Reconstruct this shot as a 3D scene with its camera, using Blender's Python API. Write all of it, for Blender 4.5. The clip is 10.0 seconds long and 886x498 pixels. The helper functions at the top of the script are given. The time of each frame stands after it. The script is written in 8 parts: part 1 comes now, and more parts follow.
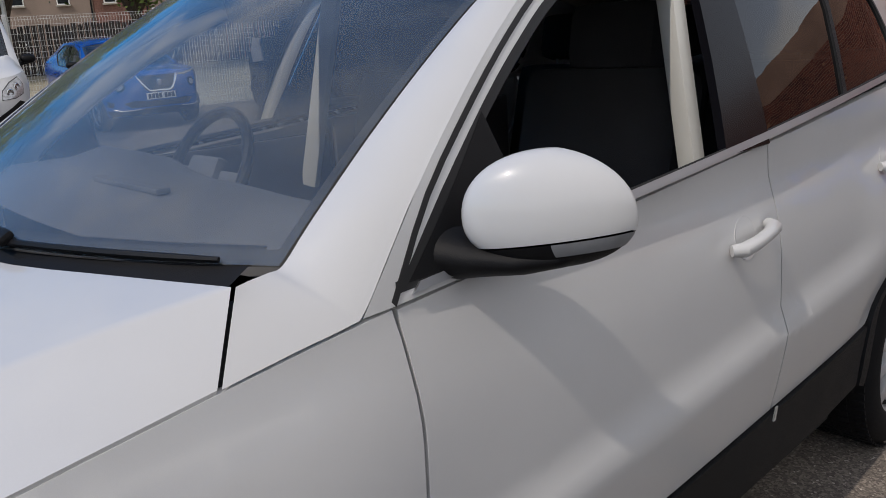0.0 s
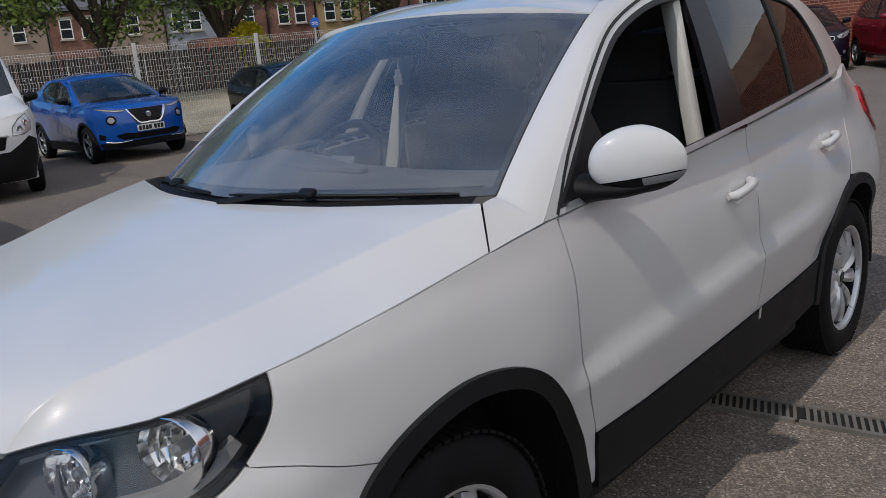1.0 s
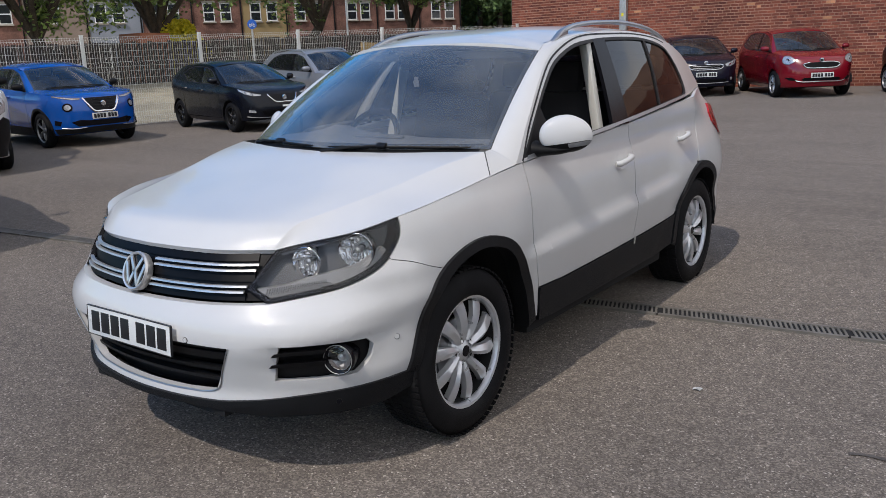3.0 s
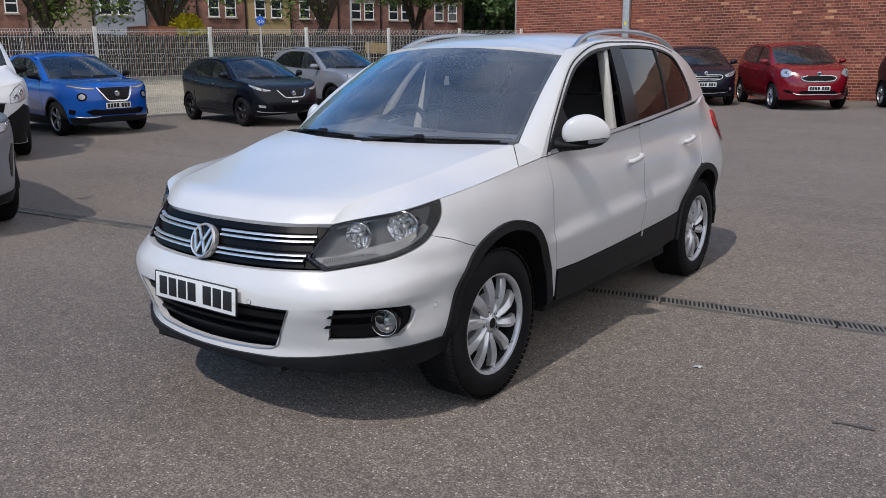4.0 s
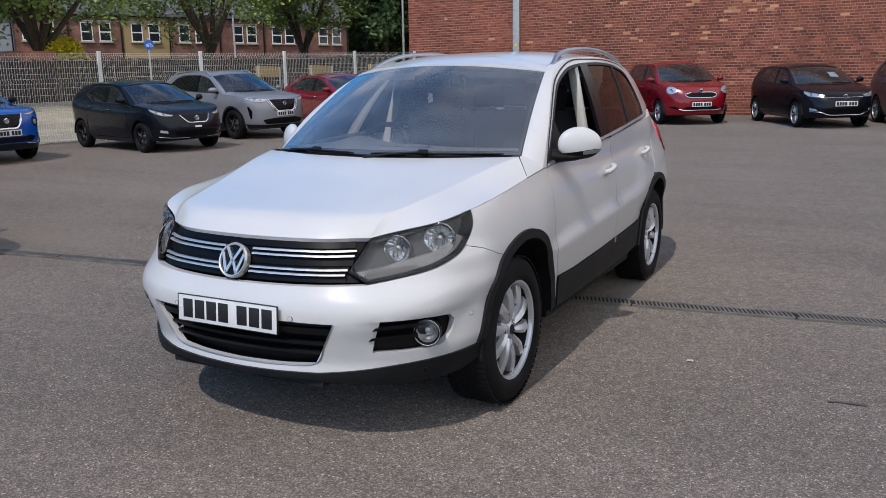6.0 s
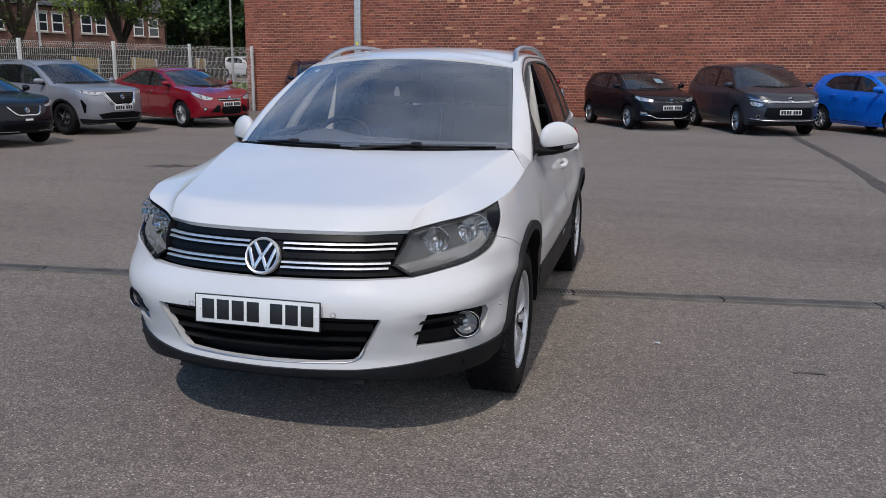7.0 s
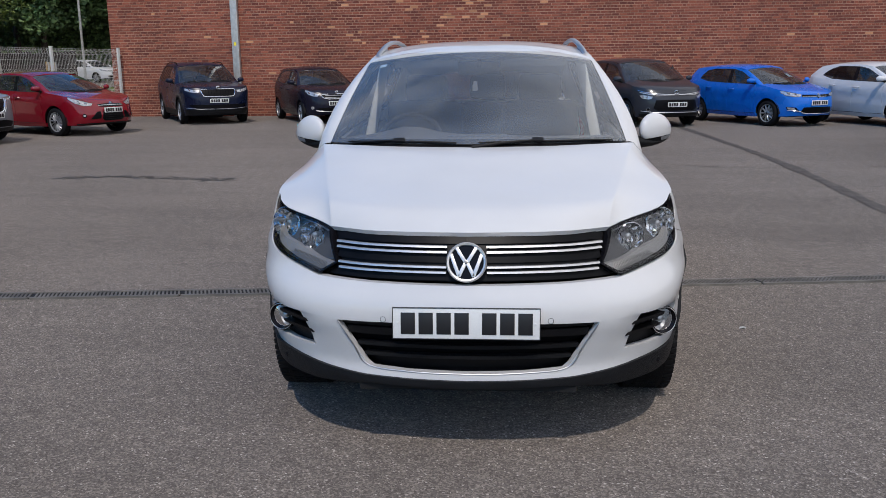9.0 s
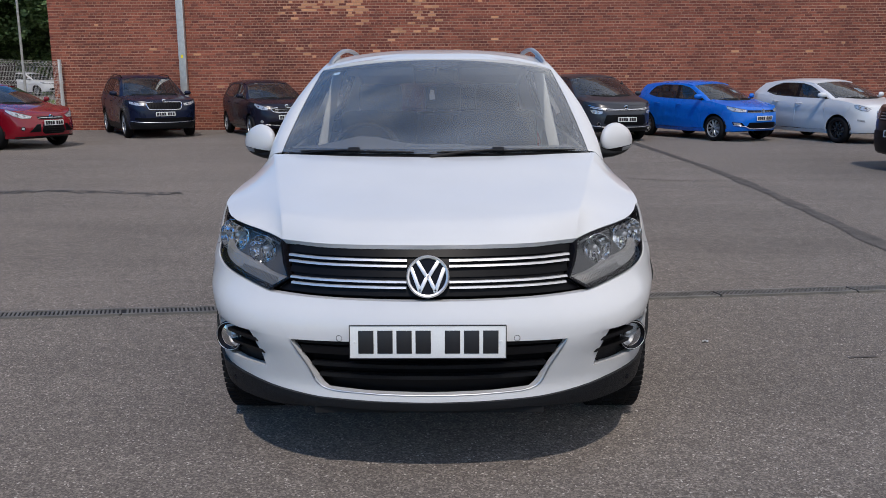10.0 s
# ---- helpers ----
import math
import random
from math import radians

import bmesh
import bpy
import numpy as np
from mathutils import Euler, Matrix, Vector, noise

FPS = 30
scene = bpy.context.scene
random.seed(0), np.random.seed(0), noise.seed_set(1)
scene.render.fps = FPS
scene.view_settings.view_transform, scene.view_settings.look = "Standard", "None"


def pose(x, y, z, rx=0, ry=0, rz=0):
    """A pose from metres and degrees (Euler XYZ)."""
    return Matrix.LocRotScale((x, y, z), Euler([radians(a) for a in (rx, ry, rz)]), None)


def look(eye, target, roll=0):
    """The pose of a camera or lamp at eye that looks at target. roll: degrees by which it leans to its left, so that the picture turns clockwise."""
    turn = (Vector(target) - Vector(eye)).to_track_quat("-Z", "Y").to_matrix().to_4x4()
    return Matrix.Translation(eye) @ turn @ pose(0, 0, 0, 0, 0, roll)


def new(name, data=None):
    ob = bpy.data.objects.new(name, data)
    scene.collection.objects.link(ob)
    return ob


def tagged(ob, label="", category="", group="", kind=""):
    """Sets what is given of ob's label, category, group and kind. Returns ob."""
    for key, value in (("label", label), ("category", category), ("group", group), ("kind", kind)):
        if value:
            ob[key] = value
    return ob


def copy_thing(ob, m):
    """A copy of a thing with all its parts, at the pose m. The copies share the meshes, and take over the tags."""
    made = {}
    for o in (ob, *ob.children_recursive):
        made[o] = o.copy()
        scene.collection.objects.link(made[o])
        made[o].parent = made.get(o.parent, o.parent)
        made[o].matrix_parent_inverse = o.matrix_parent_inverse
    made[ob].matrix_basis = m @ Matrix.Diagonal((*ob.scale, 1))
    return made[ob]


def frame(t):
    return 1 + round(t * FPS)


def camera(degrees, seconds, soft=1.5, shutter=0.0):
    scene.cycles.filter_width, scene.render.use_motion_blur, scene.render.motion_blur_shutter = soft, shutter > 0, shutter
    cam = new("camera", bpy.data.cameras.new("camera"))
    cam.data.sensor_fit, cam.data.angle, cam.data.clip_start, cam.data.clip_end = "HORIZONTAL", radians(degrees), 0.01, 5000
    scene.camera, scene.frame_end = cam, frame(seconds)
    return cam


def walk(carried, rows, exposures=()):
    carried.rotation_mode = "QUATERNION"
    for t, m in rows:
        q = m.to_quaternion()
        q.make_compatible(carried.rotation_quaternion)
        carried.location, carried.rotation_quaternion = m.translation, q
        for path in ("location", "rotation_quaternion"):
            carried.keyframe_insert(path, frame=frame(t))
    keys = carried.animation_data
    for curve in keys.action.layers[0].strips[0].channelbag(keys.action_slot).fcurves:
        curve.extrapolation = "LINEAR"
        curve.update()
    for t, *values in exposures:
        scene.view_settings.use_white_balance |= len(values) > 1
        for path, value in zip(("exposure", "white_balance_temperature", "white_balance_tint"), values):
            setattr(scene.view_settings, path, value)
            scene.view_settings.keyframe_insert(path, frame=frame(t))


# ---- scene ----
cam = camera(57.6, 10.0, soft=0.8)
PATH = [
    (0, (1.605, -0.151, 1.381), (0.209, 1.189, 0.875), -3.1),
    (0.5, (1.785, -0.592, 1.419), (0.405, 0.777, 0.948), -5.2),
    (1, (1.898, -1.045, 1.427), (0.568, 0.375, 0.967), -5.1),
    (1.5, (2.139, -1.441, 1.435), (0.847, 0.016, 0.981), -5.0),
    (2, (2.283, -1.783, 1.426), (1.12, -0.23, 0.941), -3.9),
    (2.5, (2.442, -2.149, 1.471), (1.288, -0.587, 0.991), -2.8),
    (2.7, (2.532, -2.292, 1.481), (1.373, -0.731, 1.012), -2.5),
    (3.8, (2.675, -2.882, 1.484), (1.524, -1.309, 1.034), -0.6),
    (4, (2.699, -2.903, 1.478), (1.55, -1.33, 1.027), -0.2),
    (4.5, (2.736, -2.928, 1.475), (1.589, -1.349, 1.038), 0.6),
    (5, (2.732, -2.944, 1.466), (1.595, -1.355, 1.04), 1.2),
    (5.5, (2.565, -3.094, 1.465), (1.499, -1.445, 1.083), -0.3),
    (5.7, (2.451, -3.189, 1.462), (1.448, -1.502, 1.075), -0.8),
    (6.8, (1.588, -3.539, 1.431), (0.971, -1.68, 1.025), 0.2),
    (7, (1.438, -3.62, 1.425), (0.94, -1.726, 1.022), 0.5),
    (7.5, (1.027, -3.758, 1.439), (0.642, -1.838, 1.034), 0.2),
    (8, (0.612, -3.732, 1.434), (0.247, -1.807, 1.032), -1.0),
    (8.5, (0.284, -3.715, 1.412), (0.055, -1.768, 1.013), -1.2),
    (9, (0.12, -3.663, 1.394), (-0.022, -1.709, 0.991), -0.6),
    (9.5, (0.096, -3.559, 1.365), (0.009, -1.598, 0.981), -0.5),
    (10, (0.081, -3.509, 1.357), (0.059, -1.543, 0.99), -0.3),
]
walk(cam, [(t, look(eye, target, roll)) for t, eye, target, roll in PATH], [(0, -0.08, 6900, 12), (1.5, -0.14, 6750, 11), (2.0, -0.06, 6750, 11), (2.5, 0.10, 6750, 11), (4, 0.28, 6650, 12), (5.5, 0.30, 6620, 12), (7, 0.18, 6620, 12), (10, 0.14, 6620, 12)])

# sun from in front of the white car, a little to its left; blue sky with thin cloud
SUN_EL, SUN_AZ = radians(52), radians(178)
world = bpy.data.worlds.new("sky")
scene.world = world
world.use_nodes = True
wn, wl = world.node_tree.nodes, world.node_tree.links
sky = wn.new("ShaderNodeTexSky")
sky.sky_type, sky.sun_disc, sky.sun_elevation, sky.sun_rotation = "NISHITA", False, SUN_EL, SUN_AZ
sky.air_density, sky.dust_density, sky.ozone_density = 1.0, 0.3, 3.0
cloud_map = wn.new("ShaderNodeMapping")
cloud_map.inputs["Scale"].default_value = (1.0, 3.2, 4.0)
cloud_map.inputs["Rotation"].default_value = (0.0, 0.0, 0.7)
cloud_at = wn.new("ShaderNodeTexCoord")
cloud = wn.new("ShaderNodeTexNoise")
cloud.inputs["Scale"].default_value, cloud.inputs["Detail"].default_value, cloud.inputs["Distortion"].default_value = 1.6, 7.0, 0.6
cloud_ramp = wn.new("ShaderNodeValToRGB")
cloud_ramp.color_ramp.elements[0].position, cloud_ramp.color_ramp.elements[1].position = 0.50, 0.80
cloud_ramp.color_ramp.elements[0].color = (0.02, 0.02, 0.02, 1)
cloud_ramp.color_ramp.elements[1].color = (0.65, 0.65, 0.65, 1)
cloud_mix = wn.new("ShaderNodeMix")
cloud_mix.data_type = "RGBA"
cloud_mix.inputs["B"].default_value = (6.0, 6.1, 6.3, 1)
wl.new(cloud_at.outputs["Generated"], cloud_map.inputs["Vector"])
wl.new(cloud_map.outputs["Vector"], cloud.inputs["Vector"])
wl.new(cloud.outputs["Fac"], cloud_ramp.inputs["Fac"])
# added white cloud bank, unseen in the east, for neutral fill; thin streaks elsewhere
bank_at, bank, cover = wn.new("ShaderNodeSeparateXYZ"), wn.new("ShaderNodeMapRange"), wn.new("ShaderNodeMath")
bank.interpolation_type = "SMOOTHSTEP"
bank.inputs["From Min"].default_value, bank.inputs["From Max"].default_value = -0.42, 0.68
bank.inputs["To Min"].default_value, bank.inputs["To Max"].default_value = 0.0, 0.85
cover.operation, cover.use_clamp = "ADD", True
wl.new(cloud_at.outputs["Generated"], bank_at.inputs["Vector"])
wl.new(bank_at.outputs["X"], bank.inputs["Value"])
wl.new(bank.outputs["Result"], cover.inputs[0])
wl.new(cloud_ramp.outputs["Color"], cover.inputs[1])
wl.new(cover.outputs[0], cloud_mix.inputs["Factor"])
deep = wn.new("ShaderNodeHueSaturation")
deep.inputs["Saturation"].default_value = 1.55
wl.new(sky.outputs["Color"], deep.inputs["Color"])
wl.new(deep.outputs["Color"], cloud_mix.inputs["A"])
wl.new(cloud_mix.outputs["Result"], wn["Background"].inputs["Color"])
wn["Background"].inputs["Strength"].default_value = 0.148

sun = new("sun", bpy.data.lights.new("sun", "SUN"))
sun.data.energy, sun.data.angle, sun.data.color = 2.0, radians(0.6), (1.0, 0.94, 0.87)
sun.matrix_world = look((math.sin(SUN_AZ) * math.cos(SUN_EL) * 50, math.cos(SUN_AZ) * math.cos(SUN_EL) * 50, math.sin(SUN_EL) * 50), (0, 0, 0))


# ---- materials ----
def surface(name, base, rough=0.5, metal=0.0, spec=0.5, vary=0.0, scale=4.0, grain=0.0, grain_scale=200.0, bump=0.0, coat=0.0, by_object=0.0, by_island=0.0, rough_vary=0.0, other=None, hue=0.0):
    """A principled material with variation at two scales: broad stains (vary, scale) and fine grain."""
    m = bpy.data.materials.new(name)
    m.use_nodes = True
    n, l = m.node_tree.nodes, m.node_tree.links
    b = n["Principled BSDF"]
    b.inputs["Base Color"].default_value = (*base, 1)
    b.inputs["Roughness"].default_value, b.inputs["Metallic"].default_value = rough, metal
    b.inputs["Specular IOR Level"].default_value = spec
    b.inputs["Coat Weight"].default_value, b.inputs["Coat Roughness"].default_value = coat, 0.03
    at = n.new("ShaderNodeTexCoord")
    value = None

    def times(x, low, high):
        nonlocal value
        r = n.new("ShaderNodeMapRange")
        l.new(x, r.inputs["Value"])
        r.inputs["To Min"].default_value, r.inputs["To Max"].default_value = low, high
        if value is None:
            value = r.outputs["Result"]
        else:
            p = n.new("ShaderNodeMath")
            p.operation = "MULTIPLY"
            l.new(value, p.inputs[0])
            l.new(r.outputs["Result"], p.inputs[1])
            value = p.outputs[0]
    broad = None
    if vary or rough_vary or other:
        t = n.new("ShaderNodeTexNoise")
        t.inputs["Scale"].default_value, t.inputs["Detail"].default_value = scale, 6
        l.new(at.outputs["Object"], t.inputs["Vector"])
        broad = t.outputs["Fac"]
        if vary:
            r0 = n.new("ShaderNodeMapRange")
            r0.inputs["From Min"].default_value, r0.inputs["From Max"].default_value = 0.3, 0.7
            l.new(broad, r0.inputs["Value"])
            times(r0.outputs["Result"], 1 - vary, 1 + vary)
        if rough_vary:
            r = n.new("ShaderNodeMapRange")
            l.new(broad, r.inputs["Value"])
            r.inputs["To Min"].default_value, r.inputs["To Max"].default_value = max(rough - rough_vary, 0), min(rough + rough_vary, 1)
            l.new(r.outputs["Result"], b.inputs["Roughness"])
    fine = None
    if grain or bump:
        t = n.new("ShaderNodeTexNoise")
        t.inputs["Scale"].default_value, t.inputs["Detail"].default_value = grain_scale, 3
        l.new(at.outputs["Object"], t.inputs["Vector"])
        fine = t.outputs["Fac"]
        if grain:
            r0 = n.new("ShaderNodeMapRange")
            r0.inputs["From Min"].default_value, r0.inputs["From Max"].default_value = 0.3, 0.7
            l.new(fine, r0.inputs["Value"])
            times(r0.outputs["Result"], 1 - grain, 1 + grain)
        if bump:
            u = n.new("ShaderNodeBump")
            u.inputs["Strength"].default_value, u.inputs["Distance"].default_value = bump, 0.01
            l.new(fine, u.inputs["Height"])
            l.new(u.outputs["Normal"], b.inputs["Normal"])
    rand = None
    if by_object:
        i = n.new("ShaderNodeObjectInfo")
        rand = i.outputs["Random"]
        times(rand, 1 - by_object, 1 + by_object)
    if by_island:
        i = n.new("ShaderNodeNewGeometry")
        rand = i.outputs["Random Per Island"]
        times(rand, 1 - by_island, 1 + by_island)
    colour = None
    if other:
        x = n.new("ShaderNodeMix")
        x.data_type = "RGBA"
        x.inputs["A"].default_value, x.inputs["B"].default_value = (*base, 1), (*other, 1)
        l.new(rand if rand else broad, x.inputs["Factor"])
        colour = x.outputs["Result"]
    if value:
        x = n.new("ShaderNodeMix")
        x.data_type, x.blend_type = "RGBA", "MULTIPLY"
        x.inputs["Factor"].default_value = 1
        x.inputs["A"].default_value = (*base, 1)
        if colour:
            l.new(colour, x.inputs["A"])
        l.new(value, x.inputs["B"])
        colour = x.outputs["Result"]
    if colour:
        l.new(colour, b.inputs["Base Color"])
    return m


def glass(name, tint, gloss=1.0, haze=0.0):
    """A pane: tinted see-through glass with a Fresnel gloss and a thin pale film that paints in reflected sky as haze.
    """
    m = bpy.data.materials.new(name)
    m.use_nodes = True
    n, l = m.node_tree.nodes, m.node_tree.links
    clear, shine, mix, fres = n.new("ShaderNodeBsdfTransparent"), n.new("ShaderNodeBsdfGlossy"), n.new("ShaderNodeMixShader"), n.new("ShaderNodeFresnel")
    clear.inputs["Color"].default_value = (*tint, 1)
    shine.inputs["Roughness"].default_value = 0.01
    fres.inputs["IOR"].default_value = 1.5
    gain = n.new("ShaderNodeMath")
    gain.operation, gain.use_clamp = "MULTIPLY", True
    gain.inputs[1].default_value = gloss
    l.new(fres.outputs[0], gain.inputs[0])
    l.new(gain.outputs[0], mix.inputs["Fac"])
    l.new(clear.outputs[0], mix.inputs[1])
    l.new(shine.outputs[0], mix.inputs[2])
    # bluish diffuse film: the sky's reflection put into the colour as a veil
    film, hazed, spots, amount = n.new("ShaderNodeBsdfDiffuse"), n.new("ShaderNodeMixShader"), n.new("ShaderNodeTexNoise"), n.new("ShaderNodeMath")
    film.inputs["Color"].default_value = (0.50, 0.57, 0.66, 1)
    spots.inputs["Scale"].default_value, spots.inputs["Detail"].default_value = 3.0, 6.0
    amount.operation = "MULTIPLY"
    amount.inputs[1].default_value = 2 * haze
    l.new(spots.outputs["Fac"], amount.inputs[0])
    l.new(amount.outputs[0], hazed.inputs["Fac"])
    l.new(mix.outputs[0], hazed.inputs[1])
    l.new(film.outputs[0], hazed.inputs[2])
    l.new(hazed.outputs[0], n["Material Output"].inputs["Surface"])
    return m


def paint(name, base, rough=0.32, metal=0.0, coat=0.75):
    return surface(name, base, rough, metal, vary=0.03, scale=3, grain=0.02, grain_scale=900, coat=coat, spec=0.25, rough_vary=0.05)


WHITE = paint("white paint", (0.60, 0.60, 0.60))
BLACK_PLASTIC = surface("black plastic", (0.006, 0.006, 0.007), 0.5, spec=0.22, vary=0.15, scale=8, bump=0.15, grain_scale=700)
CLADDING = surface("grey-black cladding", (0.0085, 0.009, 0.0105), 0.5, spec=0.22, vary=0.25, scale=5, bump=0.2, grain_scale=900, rough_vary=0.1)
GLOSS_BLACK = surface("gloss black", (0.006, 0.006, 0.008), 0.18, spec=0.16, vary=0.1)
GRILLE_BLACK = surface("grille black", (0.004, 0.004, 0.005), 0.4, spec=0.12, vary=0.2, scale=20)
LAMP_SMOKE = surface("smoky lamp housing", (0.060, 0.062, 0.068), 0.3, vary=0.1)
GRILLE_CHROME = surface("grille bar chrome", (0.66, 0.65, 0.64), 0.36, 0.75, vary=0.1, scale=30)
DARK = surface("dark void", (0.006, 0.006, 0.007), 0.9, vary=0.2)
CHROME = surface("chrome", (0.75, 0.76, 0.78), 0.10, 1.0, vary=0.04, rough_vary=0.05)
SATIN = surface("satin aluminium", (0.50, 0.51, 0.53), 0.42, 1.0, vary=0.05, rough_vary=0.08)
ALLOY = surface("silver alloy", (0.66, 0.67, 0.69), 0.30, 0.6, vary=0.06, scale=20, rough_vary=0.08)
RUBBER = surface("tyre rubber", (0.0085, 0.0085, 0.0095), 0.7, spec=0.16, vary=0.25, scale=10, bump=0.15, grain_scale=400)
RUBBER_SEAL = surface("rubber seal", (0.012, 0.012, 0.013), 0.6, vary=0.1)
LENS = glass("lamp glass", (0.97, 0.975, 0.98))
SCREEN = glass("windscreen glass", (0.92, 0.95, 0.96), 2.15, haze=0.11)
SIDE_GLASS = glass("side glass", (0.86, 0.90, 0.90), 1.0)
PRIVACY = glass("tinted glass", (0.15, 0.15, 0.16), 1.25)
REFLECTOR = surface("lamp reflector", (0.92, 0.93, 0.94), 0.12, 1.0, vary=0.05, scale=30)
LAMP_GREY = surface("lamp housing grey", (0.13, 0.132, 0.137), 0.35, vary=0.1)
LAMP_LIGHT = surface("lamp housing light", (0.24, 0.245, 0.255), 0.28, vary=0.1, scale=30)
RED_LENS = surface("red lens", (0.35, 0.008, 0.010), 0.1, coat=0.5, vary=0.1)
PLATE = surface("plate white", (0.72, 0.73, 0.72), 0.3, vary=0.05, grain=0.03)
PLATE_INK = surface("plate black", (0.012, 0.012, 0.014), 0.4, vary=0.05)
FABRIC = surface("seat fabric", (0.034, 0.034, 0.038), 0.9, vary=0.2, bump=0.3, grain_scale=500)
DASH = surface("dashboard plastic", (0.115, 0.118, 0.125), 0.6, vary=0.15, bump=0.2, grain_scale=600)
CREAM = surface("pale grey trim", (0.62, 0.62, 0.59), 0.6, vary=0.06, scale=6)
HEADLINER = surface("headliner", (0.42, 0.41, 0.38), 0.9, vary=0.06)


def asphalt():
    m = bpy.data.materials.new("asphalt")
    m.use_nodes = True
    n, l = m.node_tree.nodes, m.node_tree.links
    b = n["Principled BSDF"]
    at = n.new("ShaderNodeTexCoord")
    stones = n.new("ShaderNodeTexVoronoi")
    stones.inputs["Scale"].default_value = 150
    ramp = n.new("ShaderNodeValToRGB")
    e = ramp.color_ramp.elements
    e[0].position, e[0].color = 0.0, (0.074, 0.062, 0.054, 1)
    e[1].position, e[1].color = 0.965, (0.222, 0.192, 0.166, 1)
    glint = ramp.color_ramp.elements.new(1.0)
    glint.color = (0.42, 0.38, 0.34, 1)
    mid = ramp.color_ramp.elements.new(0.55)
    mid.color = (0.130, 0.112, 0.097, 1)
    sep = n.new("ShaderNodeSeparateColor")
    broad = n.new("ShaderNodeTexNoise")
    broad.inputs["Scale"].default_value, broad.inputs["Detail"].default_value = 0.35, 8
    patch = n.new("ShaderNodeMapRange")
    patch.inputs["From Min"].default_value, patch.inputs["From Max"].default_value = 0.3, 0.7
    patch.inputs["To Min"].default_value, patch.inputs["To Max"].default_value = 0.88, 1.12
    mids = n.new("ShaderNodeTexNoise")
    mids.inputs["Scale"].default_value, mids.inputs["Detail"].default_value = 14, 6
    # long drawn-out wear marks across the yard
    drawn, wear, marks, both_wear = n.new("ShaderNodeMapping"), n.new("ShaderNodeTexNoise"), n.new("ShaderNodeMapRange"), n.new("ShaderNodeMath")
    drawn.inputs["Scale"].default_value, drawn.inputs["Rotation"].default_value = (0.22, 1.5, 1.0), (0, 0, 0.12)
    wear.inputs["Scale"].default_value, wear.inputs["Detail"].default_value, wear.inputs["Distortion"].default_value = 1.0, 7, 0.8
    marks.inputs["From Min"].default_value, marks.inputs["From Max"].default_value = 0.34, 0.56
    marks.inputs["To Min"].default_value, marks.inputs["To Max"].default_value = 0.90, 1.03
    both_wear.operation = "MULTIPLY"
    mott = n.new("ShaderNodeMapRange")
    mott.inputs["From Min"].default_value, mott.inputs["From Max"].default_value = 0.3, 0.7
    mott.inputs["To Min"].default_value, mott.inputs["To Max"].default_value = 0.86, 1.14
    mul = n.new("ShaderNodeMath")
    mul.operation = "MULTIPLY"
    tint = n.new("ShaderNodeMix")
    tint.data_type, tint.blend_type = "RGBA", "MULTIPLY"
    tint.inputs["Factor"].default_value = 1
    bump = n.new("ShaderNodeBump")
    bump.inputs["Strength"].default_value, bump.inputs["Distance"].default_value = 0.40, 0.003
    for t in (stones, broad, mids):
        l.new(at.outputs["Object"], t.inputs["Vector"])
    l.new(stones.outputs["Color"], sep.inputs["Color"])
    l.new(sep.outputs["Red"], ramp.inputs["Fac"])
    l.new(broad.outputs["Fac"], patch.inputs["Value"])
    l.new(mids.outputs["Fac"], mott.inputs["Value"])
    l.new(at.outputs["Object"], drawn.inputs["Vector"])
    l.new(drawn.outputs["Vector"], wear.inputs["Vector"])
    l.new(wear.outputs["Fac"], marks.inputs["Value"])
    l.new(patch.outputs["Result"], both_wear.inputs[0])
    l.new(marks.outputs["Result"], both_wear.inputs[1])
    l.new(both_wear.outputs[0], mul.inputs[0])
    l.new(mott.outputs["Result"], mul.inputs[1])
    l.new(ramp.outputs["Color"], tint.inputs["A"])
    l.new(mul.outputs[0], tint.inputs["B"])
    l.new(tint.outputs["Result"], b.inputs["Base Color"])
    l.new(stones.outputs["Distance"], bump.inputs["Height"])
    l.new(bump.outputs["Normal"], b.inputs["Normal"])
    b.inputs["Roughness"].default_value, b.inputs["Diffuse Roughness"].default_value = 0.82, 1.0
    b.inputs["Specular IOR Level"].default_value = 0.35
    return m


ASPHALT = asphalt()
TAR = surface("tar seal", (0.066, 0.058, 0.052), 0.75, vary=0.45, scale=7, grain=0.2, grain_scale=150, bump=0.3)
IRON = surface("cast iron grating", (0.15, 0.14, 0.125), 0.7, 0.2, vary=0.3, scale=6)
BRICK = surface("red brick", (0.145, 0.038, 0.027), 0.9, vary=0.26, scale=0.45, grain=0.15, grain_scale=60, bump=0.2, by_island=0.09, other=(0.27, 0.080, 0.047))
BRICK_PART = surface("red brick piece", (0.145, 0.038, 0.027), 0.9, grain=0.15, grain_scale=60, by_object=0.2, other=(0.27, 0.080, 0.047))
PALE_BRICK = surface("pale replaced brick", (0.52, 0.25, 0.13), 0.9, grain=0.15, grain_scale=60, by_island=0.25)
MORTAR = surface("mortar", (0.43, 0.25, 0.175), 0.95, vary=0.25, scale=0.8, grain=0.15, grain_scale=90)
GALV = surface("galvanised steel", (0.50, 0.51, 0.50), 0.5, 0.5, vary=0.12, scale=12)
WIRE = surface("fence wire", (0.62, 0.62, 0.58), 0.5, 0.1, vary=0.1)
POST = surface("painted fence post", (0.72, 0.72, 0.69), 0.5, vary=0.08)
BARK = surface("bark", (0.075, 0.058, 0.042), 0.95, vary=0.3, scale=8, grain=0.25, grain_scale=40, bump=0.6)
